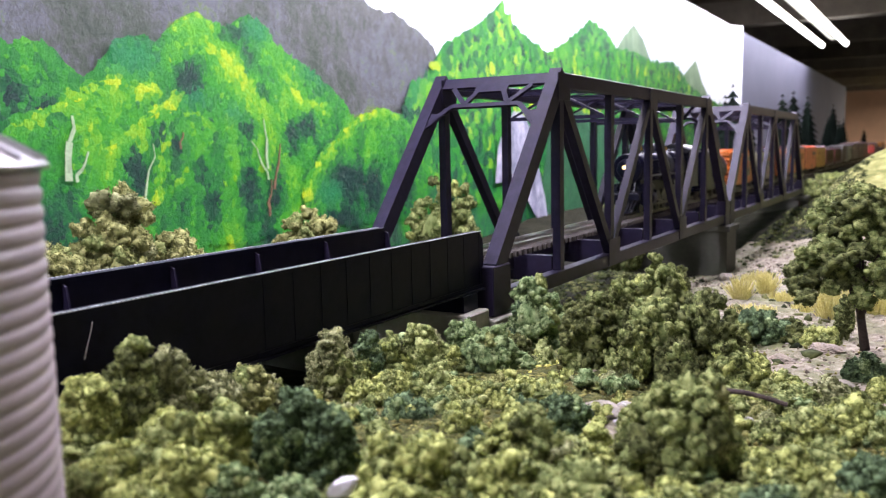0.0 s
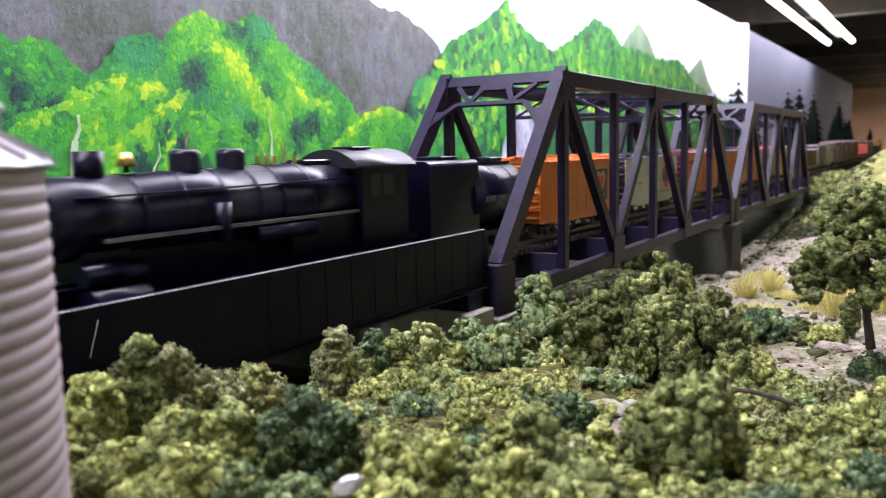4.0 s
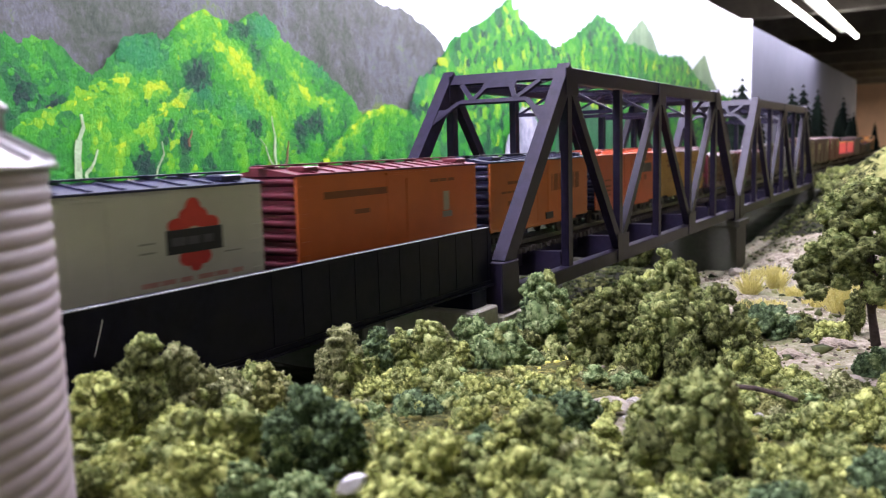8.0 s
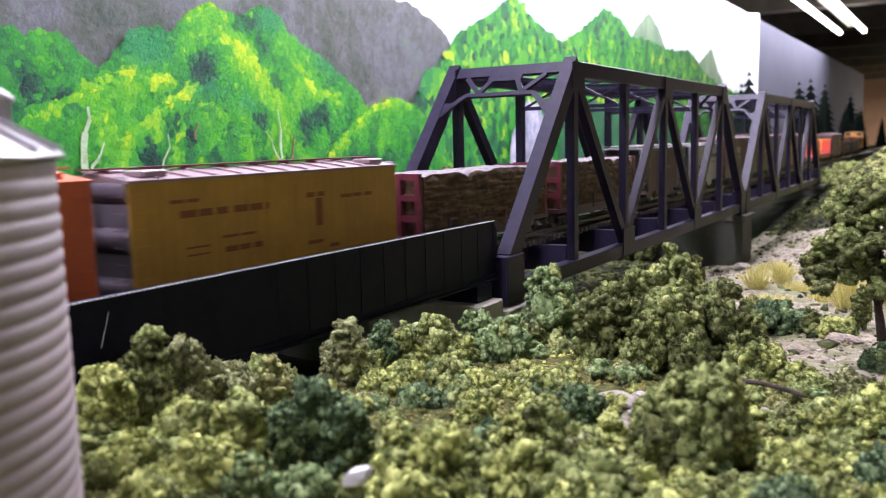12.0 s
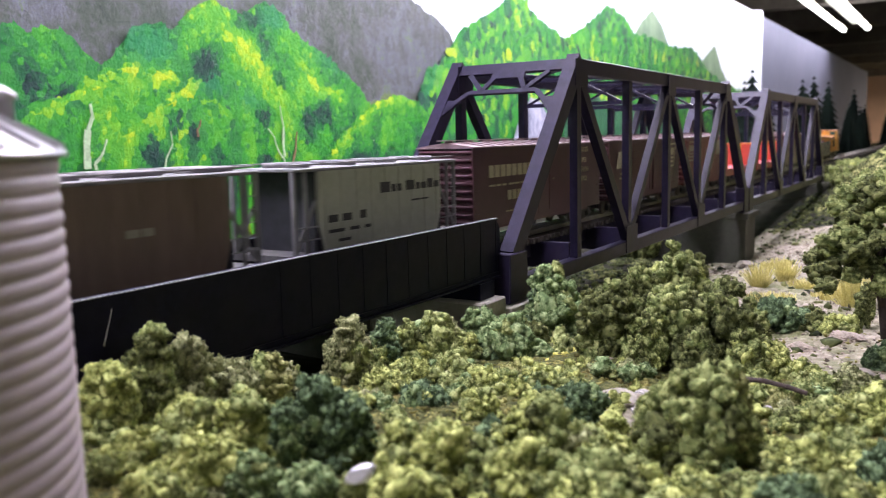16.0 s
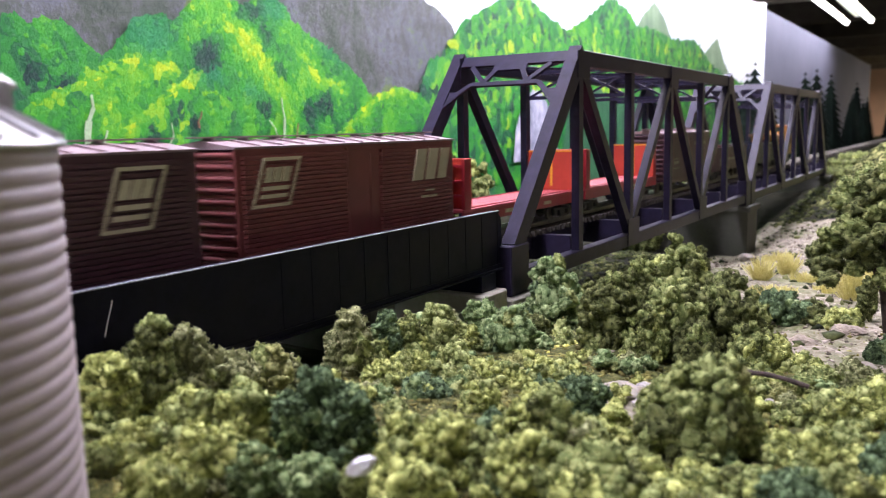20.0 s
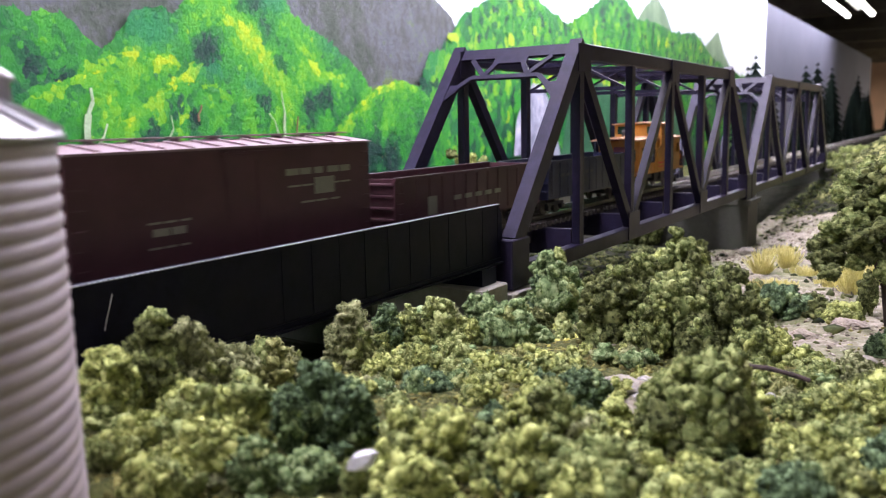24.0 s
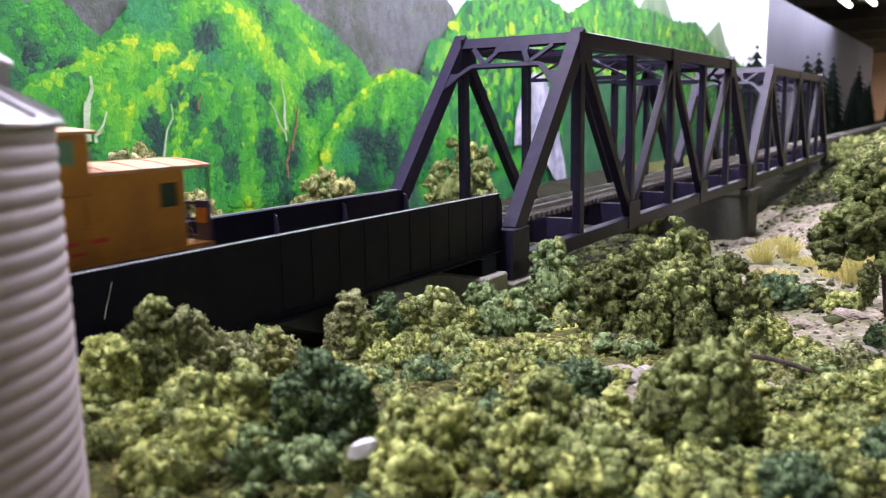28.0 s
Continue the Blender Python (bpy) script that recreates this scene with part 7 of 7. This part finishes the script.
# (x, y, width, top, colour), from the girder's foot to the near edge
SHRUBS = [
    (0.1420, 0.1805, 0.0139, 0.1257, "d"),
    (0.1532, 0.1799, 0.0149, 0.1201, "s"),
    (0.1268, 0.1795, 0.0155, 0.1187, "y"),
    (0.1413, 0.1797, 0.0149, 0.1161, "o"),
    (0.1678, 0.1794, 0.0156, 0.1095, "s"),
    (0.1822, 0.1790, 0.0164, 0.1081, "b"),
    (0.1945, 0.1817, 0.0109, 0.1007, "s"),
    (0.1487, 0.1298, 0.0164, 0.1160, "t"),
    (0.1529, 0.1236, 0.0130, 0.1123, "t"),
    (0.1379, 0.1298, 0.0078, 0.1128, "t"),
    (0.1299, 0.1535, 0.0174, 0.1127, "y"),
    (0.1386, 0.1458, 0.0177, 0.1124, "y"),
    (0.1160, 0.1539, 0.0138, 0.1084, "y"),
    (0.1089, 0.1569, 0.0086, 0.1058, "o"),
    (0.1211, 0.1391, 0.0185, 0.1092, "y"),
    (0.1228, 0.1257, 0.0120, 0.1059, "g"),
    (0.1074, 0.1373, 0.0184, 0.1049, "y"),
    (0.1297, 0.1161, 0.0133, 0.1035, "g"),
    (0.1471, 0.1031, 0.0152, 0.1087, "y"),
    (0.1530, 0.0956, 0.0153, 0.1103, "y"),
    (0.1542, 0.0882, 0.0113, 0.1053, "o"),
    (0.1345, 0.0931, 0.0173, 0.1054, "y"),
    (0.1297, 0.1039, 0.0070, 0.1033, "o"),
    (0.1761, 0.0910, 0.0125, 0.1041, "y"),
    (0.1841, 0.0863, 0.0135, 0.1093, "o"),
    (0.1862, 0.0773, 0.0126, 0.1011, "m"),
    (0.1553, 0.0777, 0.0171, 0.1054, "y"),
    (0.1587, 0.0646, 0.0216, 0.1059, "o"),
    (0.1697, 0.0585, 0.0149, 0.1001, "o"),
    (0.2244, 0.1796, 0.0155, 0.1114, "s"),
    (0.2189, 0.1827, 0.0088, 0.1027, "s"),
    (0.2466, 0.1809, 0.0128, 0.1058, "t"),
    (0.2608, 0.1806, 0.0132, 0.1026, "o"),
    (0.2776, 0.1772, 0.0206, 0.1031, "m"),
    (0.2627, 0.1795, 0.0155, 0.0957, "y"),
    (0.2421, 0.1808, 0.0125, 0.0967, "o"),
    (0.3143, 0.1785, 0.0175, 0.0969, "g"),
    (0.3106, 0.1625, 0.0230, 0.0965, "g"),
    (0.3240, 0.1569, 0.0149, 0.0912, "d"),
    (0.2996, 0.1786, 0.0169, 0.0891, "y"),
    (0.2616, 0.1610, 0.0170, 0.0913, "m"),
    (0.2376, 0.1627, 0.0160, 0.0956, "y"),
    (0.2152, 0.1587, 0.0139, 0.0970, "y"),
    (0.2072, 0.1379, 0.0156, 0.0967, "t"),
    (0.1935, 0.1450, 0.0101, 0.0960, "g"),
    (0.2187, 0.1327, 0.0142, 0.0962, "m"),
    (0.2366, 0.1282, 0.0159, 0.0960, "y"),
    (0.2518, 0.1297, 0.0157, 0.0931, "b"),
    (0.2512, 0.1186, 0.0135, 0.0946, "y"),
    (0.2492, 0.1094, 0.0132, 0.0946, "y"),
    (0.2025, 0.1154, 0.0130, 0.0993, "y"),
    (0.2188, 0.0899, 0.0123, 0.1009, "t"),
    (0.3806, 0.1732, 0.0287, 0.1068, "g"),
    (0.3990, 0.1654, 0.0177, 0.0890, "d"),
    (0.3227, 0.1217, 0.0277, 0.1113, "d"),
    (0.3234, 0.1290, 0.0143, 0.0964, "o"),
    (0.3710, 0.1094, 0.0349, 0.1222, "o"),
    (0.3352, 0.1121, 0.0143, 0.1184, "d"),
    (0.3242, 0.0955, 0.0295, 0.1151, "o"),
    (0.3418, 0.0819, 0.0302, 0.1122, "d"),
    (0.3277, 0.0677, 0.0154, 0.0955, "o"),
    (0.3119, 0.0842, 0.0194, 0.0993, "d"),
    (0.3050, 0.0986, 0.0130, 0.1059, "o"),
    (0.2015, 0.0548, 0.0240, 0.1150, "o"),
    (0.1989, 0.0627, 0.0128, 0.1097, "o"),
    (0.2079, 0.0480, 0.0157, 0.1128, "b3"),
    (0.2078, 0.0425, 0.0085, 0.1014, "o"),
    (0.4622, 0.0814, 0.0303, 0.0838, "t"),
    (0.4654, 0.0649, 0.0209, 0.0779, "d"),
    (0.3346, 0.0627, 0.0155, 0.0889, "y"),
    (0.3368, 0.0495, 0.0175, 0.0831, "y"),
    (0.3171, 0.0398, 0.0122, 0.0838, "o"),
    (0.3199, 0.0298, 0.0162, 0.0881, "s"),
    (0.3824, 0.0242, 0.0177, 0.0831, "t"),
    (0.2491, 0.0280, 0.0144, 0.0975, "y"),
    (0.2608, 0.0188, 0.0163, 0.0967, "y"),
    (0.2296, 0.0216, 0.0117, 0.0950, "o"),
    (0.2562, 0.0113, 0.0095, 0.0949, "m"),
    (0.2019, 0.0107, 0.0139, 0.1021, "t"),
    (0.2076, 0.0357, 0.0125, 0.0968, "y"),
    (0.2020, 0.0272, 0.0132, 0.1007, "y"),
    (0.1725, 0.0267, 0.0138, 0.1028, "t"),
    (0.1781, 0.0374, 0.0146, 0.0991, "o"),
    (0.1818, 0.0188, 0.0141, 0.1007, "o"),
    (0.1658, 0.0461, 0.0176, 0.1001, "y"),
    (0.2743, 0.0468, 0.0109, 0.0902, "b"),
    (0.2789, 0.0556, 0.0093, 0.0897, "o"),
    (0.4694, 0.0683, 0.0211, 0.0784, "d"),
    (0.4577, 0.0503, 0.0202, 0.0776, "y"),
    (0.3601, 0.0642, 0.0142, 0.0843, "y"),
    (0.4227, 0.0850, 0.0169, 0.0841, "o"),
    (0.3279, 0.0259, 0.0144, 0.0828, "o"),
    (0.3237, 0.0445, 0.0126, 0.0833, "m"),
    (0.3459, 0.0160, 0.0127, 0.0827, "y"),
    (0.2998, 0.0270, 0.0132, 0.0860, "d"),
    (0.2468, 0.0381, 0.0130, 0.0929, "o"),
    (0.2740, 0.0342, 0.0106, 0.0892, "d"),
    (0.3732, 0.0725, 0.0124, 0.0831, "m"),
]
for x_, y_, w_, t_, c_ in SHRUBS:
    foam_shrub(x_, y_, w_ * 1.16, t_, c_, sub=5 if w_ > 0.02 else 4)

# dark cover on the bank below the truss spans
for x_, y_, w_, t_, c_ in ((0.50, 0.172, 0.034, 0.084, "d"), (0.56, 0.160, 0.040, 0.086, "o"), (0.63, 0.175, 0.036, 0.082, "d")):
    foam_shrub(x_, y_, w_, t_, c_, where=" foam shrub on the bank below the bridge", group="bank shrubs", big=0.014)

# low tufts between them
rg = random.Random(12)
TUFTS = 290
n = 0
while n < TUFTS:
    r_, a_ = 0.135 + 0.30 * rg.random() ** 1.25, rg.uniform(0.02, 1.08)
    x, y = r_ * math.cos(a_), r_ * math.sin(a_)
    if y > 0.186 or (x - 0.0498) ** 2 + (y - 0.1438) ** 2 < 0.046 ** 2:
        continue
    if x > 0.33 and y < 0.10 and rg.random() < 0.85:
        continue
    w = rg.uniform(0.006, 0.012) * (0.75 + 1.2 * r_)
    col = rg.choice("yyyyyoommmggst")
    z = ground_at(x, y)
    shrub(x, y, z + w * 0.20, w, w * rg.uniform(0.8, 1.2), w * rg.uniform(0.7, 1.1), col, 4, rg.randrange(3), rg.uniform(0, 6.28), "low " + COLOR_NAMES[col] + " foam tuft", "ground tufts", "foam_tuft")
    n += 1

# loose foam heaped over the soil
def foam_heaps(name, x, y, size, mat, label, seed):
    """Small torn lumps of foam scattered on the ground, joined."""
    r_ = np.random.default_rng(seed)
    D, F = ICO[1]
    n, m = len(x), len(D)
    base = np.stack([x, y, ground(x, y)], -1)
    V = []
    for i in range(n):
        K = r_.normal(size=(5, 3))
        K *= 0.62 / np.linalg.norm(K, axis=1)[:, None]
        q = union_radius(D, K, r_.uniform(0.25, 0.5, 5), 0.4) * (1 + r_.normal(0, 0.22, m))
        V.append(base[i] + D * (q * size[i])[:, None] * np.array([1, 1, 0.8]))
    FF = (F[None] + (np.arange(n) * m)[:, None, None]).reshape(-1, 3)
    tagged(new(name, raw_mesh(name, np.concatenate(V), FF, mat)), label, "ground cover", "", "stuff")


M["litter"] = material("foam_litter", [(0.018, 0.020, 0.007), (0.085, 0.092, 0.028), (0.24, 0.245, 0.085)], scale=90, rough=0.95, spec=0.1, island=0.22, spots=(0.28, 0.20, 0.06), spot_scale=45, spot_amount=0.4)
M["straw_foam"] = material("straw_foam", [(0.26, 0.24, 0.05), (0.46, 0.44, 0.11), (0.62, 0.58, 0.2)], scale=90, rough=0.95, spec=0.1, island=0.3)
M["litter_dark"] = material("dark_foam_litter", [(0.012, 0.016, 0.008), (0.05, 0.06, 0.022), (0.15, 0.155, 0.06)], scale=60, rough=0.95, spec=0.1, island=0.25)
rl = np.random.default_rng(5)
N_ = 16000
lr, la = 0.11 + 0.36 * rl.random(N_) ** 1.25, rl.uniform(-0.02, 1.12, N_)
lx, ly = lr * np.cos(la), lr * np.sin(la)
ok = (ly < 0.186) & ((lx - 0.0498) ** 2 + (ly - 0.1438) ** 2 > 0.043 ** 2) & ~((lx > 0.33) & (ly < 0.10) & (rl.random(N_) < 0.7)) & ~((((lx - 0.245) / 0.02) ** 2 + ((ly - 0.083) / 0.011) ** 2 < 1))
foam_heaps("foam_litter", lx[ok], ly[ok], rl.uniform(0.0007, 0.0022, N_)[ok], M["litter"], "loose yellow-green foam heaped over the soil", 6)
N_ = 3600
lx, ly = 0.34 + 0.50 * rl.random(N_) ** 1.3, rl.uniform(0.05, 0.34, N_)
ok = ~((lx < 0.85) & (ly < 0.125) & (rl.random(N_) < 0.85)) & ~((lx > 0.60) & (ly < 0.205) & (rl.random(N_) < 0.93)) & ~((np.abs(lx - 0.37) < 0.04) & (ly > 0.185) & (ly < 0.285)) & ~((np.abs(lx - 0.91) < 0.05) & (ly > 0.17) & (ly < 0.30))
foam_heaps("bank_litter", lx[ok], ly[ok], rl.uniform(0.002, 0.006, N_)[ok], M["litter_dark"], "dark foam cover on the bank below the bridge", 7)

M["pebble"] = material("pebble_grit", [(0.06, 0.05, 0.036), (0.19, 0.155, 0.12), (0.42, 0.37, 0.31)], scale=80, rough=0.95, spec=0.2, island=0.5)
N_ = 3600
lx = 0.31 + 0.78 * rl.random(N_) ** 1.4
ly = rl.uniform(-0.06, np.where(lx > 0.6, 0.205, 0.125), N_)
foam_heaps("pebble_grit", lx, ly, rl.uniform(0.0004, 0.0020, N_) * (0.6 + 1.2 * lx), M["pebble"], "brown-grey grit and pebbles on the sandy patch", 8)
N_ = 260
lx, ly = rl.normal(0.336, 0.010, N_), rl.normal(0.146, 0.007, N_)
foam_heaps("straw_foam", lx, ly, rl.uniform(0.0010, 0.0026, N_), M["straw_foam"], "bright straw-yellow foam patch beside the bridge", 9)

N_ = 1700
lx, ly = 0.80 + 0.80 * rl.random(N_), rl.uniform(0.10, 0.208, N_)
ok = ~((np.abs(lx - 0.91) < 0.05) & (ly > 0.17)) & ~((lx < 1.12) & (rl.random(N_) < 0.92))
foam_heaps("bank_litter_far", lx[ok], ly[ok], rl.uniform(0.0025, 0.0065, N_)[ok], M["litter_dark"], "dark foam cover on the far bank beside the track", 10)


# shrubs behind the track and far trees
def big_bush(x, y, w, z1, col, seed):
    foam_shrub(x, y, w, z1, col, "bush", " foam bush against the painted backdrop", "backdrop bushes", big=0.0155, most=60)


big_bush(0.327, 0.42, 0.060, 0.1530, "b", 1)
big_bush(0.375, 0.425, 0.050, 0.1290, "b", 5)
big_bush(0.275, 0.425, 0.070, 0.130, "b", 4)
big_bush(0.498, 0.42, 0.072, 0.1297, "b", 2)
big_bush(0.69, 0.41, 0.082, 0.146, "o", 3)

for i_, (x_, w_, c_) in enumerate(((1.50, 0.10, "d"), (1.62, 0.12, "d"), (1.78, 0.12, "o"), (1.95, 0.14, "d"), (2.2, 0.18, "d"), (0.98, 0.05, "t"), (0.88, 0.06, "d"), (1.15, 0.06, "d"))):
    big_bush(x_, 0.168 if x_ > 1.4 else 0.30, w_, 0.098 + 0.008 * (i_ % 3) if x_ > 1.4 else 0.085, c_, 20 + i_)


def foam_tree(x, y, z0, z1, w, seed):
    th = thing("tree", "olive foam tree with a dark forked trunk", "tree")
    h = z1 - z0
    bm = bmesh.new()
    pts = [Vector((x, y - 0.004, z0 - 0.003)), Vector((x + 0.001, y - 0.002, z0 + 0.010)), Vector((x - 0.001, y - 0.001, z0 + 0.022)), Vector((x, y, z0 + 0.040))]
    for i in range(3):
        bm_tube(bm, pts[i], pts[i + 1], 0.0020 - 0.0004 * i, 0.0016 - 0.0004 * i, n=10)
    part("trunk", bm, M["bark"], th)
    r_ = random.Random(seed)
    for i in range(5):
        a = i * 1.3
        bm = bmesh.new()
        bm_tube(bm, pts[1 + i % 2], pts[2] + Vector((math.cos(a) * w * 0.3, math.sin(a) * w * 0.3, 0.012 + 0.004 * i)), 0.0010, 0.0004, n=8)
        part("limb", bm, M["bark"], th)
    for i in range(84):
        a, t = i * 2.4, i / 83
        rr = w * (0.46 * math.sqrt(max(0.0, 1 - t ** 1.6)) + 0.03) * r_.uniform(0.55, 1.0)
        s = w * r_.uniform(0.19, 0.29)
        ob = part("crown_clump", clump(r_.choice("ood"), 4, i % 3), None, th)
        ob.matrix_basis = Matrix.LocRotScale((x + math.cos(a) * rr, y + math.sin(a) * rr, z0 + h * 0.30 + t * (h * 0.70 - s * 0.42)), Euler((0, 0, a)), (s, s, s * 0.8))


foam_tree(0.374, 0.028, 0.0884, 0.1555, 0.054, 3)
foam_shrub(0.4732, 0.0405, 0.0118, 0.0913, "d", where=" foam shrub at the foot of the tree")


# straw grass clumps beyond the sandy patch
def grass_clump(x, y, h, r, n_, seed):
    r_ = random.Random(seed)
    bm = bmesh.new()
    for i in range(n_):
        a, rr = r_.uniform(0, 6.28), r * math.sqrt(r_.random())
        bx, by = x + rr * math.cos(a), y + rr * math.sin(a)
        z = ground_at(bx, by) - 0.001
        out = 0.45 * rr / r
        lean = Vector((out * math.cos(a) + r_.gauss(0, 0.22), out * math.sin(a) + r_.gauss(0, 0.22), 1)).normalized()
        tip = Vector((bx, by, z)) + lean * h * r_.uniform(0.35, 1.1) * (1.1 - 0.35 * rr / r)
        bm_tube(bm, (bx, by, z), tip, 0.0004, 0.0002, n=4, cap=False)
    tagged(new("grass_clump", mesh_of("grass_clump", bm, M["grass"])), "clump of straw-yellow static grass", "grass", "grass clumps")


for i, (x, y, h, r) in enumerate(((0.582, 0.114, 0.0172, 0.0038), (0.62, 0.104, 0.0168, 0.004), (0.769, 0.137, 0.01, 0.011), (0.592, 0.085, 0.0076, 0.0114), (0.536, 0.098, 0.0056, 0.014), (0.538, 0.052, 0.0262, 0.0077), (0.558, 0.028, 0.0204, 0.0075), (0.556, 0.068, 0.0056, 0.0088))):
    grass_clump(x, y, h, r, 260, i)


# stones
M["chip"] = plain("grey_plaster_chip", (0.32, 0.30, 0.28), rough=0.95, var=0.4, scale=400, bump=0.0006)
M["sand_lump"] = plain("earth_lump", (0.22, 0.18, 0.14), rough=0.95, var=0.5, scale=260, bump=0.0012)
M["white_stone"] = plain("white_plaster", (0.66, 0.65, 0.67), rough=0.8, var=0.08, scale=300, bump=0.0003)


def stone(x, y, s, mat, label, seed, sz=0.7, z=None, turn=(0, 0, 0), long=1.0, rough=0.012):
    rnd = np.random.default_rng(seed)
    D, F = ICO[4]
    ax = rnd.normal(size=(14, 3))
    ax /= np.linalg.norm(ax, axis=1)[:, None]
    r = np.min(np.stack([0.5 / np.clip(D @ a, 0.2, None) * u for a, u in zip(ax, rnd.uniform(0.7, 1.0, 14))]), 0)
    r = np.clip(r, 0.2, 0.7) * (1 + rnd.normal(0, rough, len(r)))
    me = bpy.data.meshes.new("stone")
    me.from_pydata((D * r[:, None] * s * np.array([1, 1, sz])).tolist(), [], F.tolist())
    me.materials.append(mat)
    ob = tagged(new("stone", me), label, "stone")
    ob.matrix_basis = pose(x, y, ground_at(x, y) + s * sz * 0.25 if z is None else z, *turn) @ Matrix.Diagonal((long, 1, 1, 1))


stone(0.1138, 0.0898, 0.0037, M["white_stone"], "white plaster stone lodged among the shrubs", 1, z=0.1107, turn=(0, -28, -52), long=1.8, rough=0.045)
stone(0.243, 0.091, 0.014, M["rock"], "flat grey rock on bare sandy ground", 2, 0.5)
stone(0.236, 0.078, 0.006, M["chip"], "pale grey plaster stone on sandy ground", 3, rough=0.05)
for i, (x_, y_, s_) in enumerate(((0.199, 0.146, 0.0042), (0.2035, 0.1405, 0.003), (0.262, 0.087, 0.005), (0.245, 0.084, 0.0045), (0.279, 0.055, 0.005), (0.268, 0.049, 0.004), (0.262, 0.044, 0.0035), (0.2875, 0.186, 0.004))):
    stone(x_, y_, s_ * 0.8, M["chip"], "pale grey plaster chip on the foam ground", 50 + i, 0.55, z=ground_at(x_, y_) + 0.0012, long=1.4, turn=(0, 0, 40 * i), rough=0.06)
stone(0.60, 0.165, 0.014, M["rock"], "grey rock below the truss bridge", 4)
stone(0.80, 0.17, 0.014, M["rock"], "grey rock below the truss bridge", 5, 0.5, rough=0.03)
stone(0.36, 0.033, 0.010, M["rock"], "grey rock beside the tree", 6, 0.5)
for i, (x_, y_, s_) in enumerate(((0.345, 0.052, 0.012), (0.362, 0.058, 0.009), (0.338, 0.030, 0.010), (0.352, 0.018, 0.013), (0.41, 0.062, 0.014), (0.44, 0.045, 0.016), (0.47, 0.075, 0.014), (0.326, 0.045, 0.006))):
    stone(x_, y_, s_, M["sand_lump"], "rough brown-grey earth lump on the sandy patch", 30 + i, 0.36, rough=0.05)
bm = bmesh.new()
twig = [Vector((0.2460, 0.0515, 0.0985)), Vector((0.2450, 0.0465, 0.0990)), Vector((0.2442, 0.0400, 0.0984)), Vector((0.2440, 0.0345, 0.0972))]
for a_, b_ in zip(twig, twig[1:]):
    bm_tube(bm, a_, b_, 0.0008, 0.0007, n=8)
tagged(new("twig", mesh_of("twig", bm, M["bark"])), "short dry brown twig lying among the shrubs", "twig")


# dark conifers far down the layout
def conifer(x, y, h, seed):
    th = thing("conifer", "dark green model fir tree", "tree", "far conifers")
    z = ground_at(x, y) - 0.003
    part("trunk", tube((x, y, z), (x, y, z + h * 0.9), h * 0.022, h * 0.006, n=8), M["bark"], th)
    r_ = random.Random(seed)
    for t in range(15):
        bm = bmesh.new()
        f = t / 14
        zz = z + h * (0.10 + 0.86 * f)
        rad = h * 0.20 * (1 - f) ** 0.7 + h * 0.022
        k = 16
        tip = bm.verts.new((x, y, zz + h * 0.10 * (1.15 - f)))
        rim = []
        for i in range(k):
            a = i * math.tau / k
            l = rad * (r_.uniform(0.85, 1.15) if i % 2 else r_.uniform(0.65, 0.85))
            rim.append(bm.verts.new((x + math.cos(a) * l, y + math.sin(a) * l, zz - l * 0.95)))
        low = bm.verts.new((x, y, zz - rad * 0.05))
        for i in range(k):
            bm.faces.new((tip, rim[i], rim[(i + 1) % k]))
            bm.faces.new((low, rim[(i + 1) % k], rim[i]))
        part("branch_whorl", bm, M["foam_k"], th)


for i, (x, y, zt_) in enumerate(((1.918, 0.40, 0.311), (1.89, 0.41, 0.285), (2.567, 0.40, 0.319), (2.774, 0.40, 0.338), (2.70, 0.41, 0.30), (3.084, 0.40, 0.336), (3.842, 0.40, 0.337), (3.35, 0.36, 0.265), (3.5, 0.38, 0.27), (3.7, 0.36, 0.262), (3.95, 0.37, 0.275), (3.2, 0.35, 0.255), (2.2, 0.42, 0.26), (4.9, 0.36, 0.245))):
    conifer(x, y, zt_ - ground_at(x, y), i)


# stray fibre hanging on the girder
bm = bmesh.new()
fib = [Vector(p_) for p_ in ((0.1413, 0.1945, 0.1262), (0.1404, 0.1945, 0.1233), (0.1392, 0.1945, 0.1201), (0.1381, 0.1945, 0.1167))]
for a_, b_ in zip(fib, fib[1:]):
    bm_tube(bm, a_, b_, 0.00009, n=5)
tagged(new("fibre", mesh_of("fibre", bm, M["stone"])), "fine pale stray fibre clinging to the girder", "fibre")


# ---- motion: the whole train rolls through at a steady pace ----
SPEED = 0.1385


def motions():
    times = [0.0, 1 / 30] + [k * 0.5 for k in range(1, 56)] + [28.0 - 1 / 30, 28.0]
    for th, place in TRAIN:
        walk(th, [(t, pose(place - SPEED * t, TRACK_Y, RAIL)) for t in times])


motions()
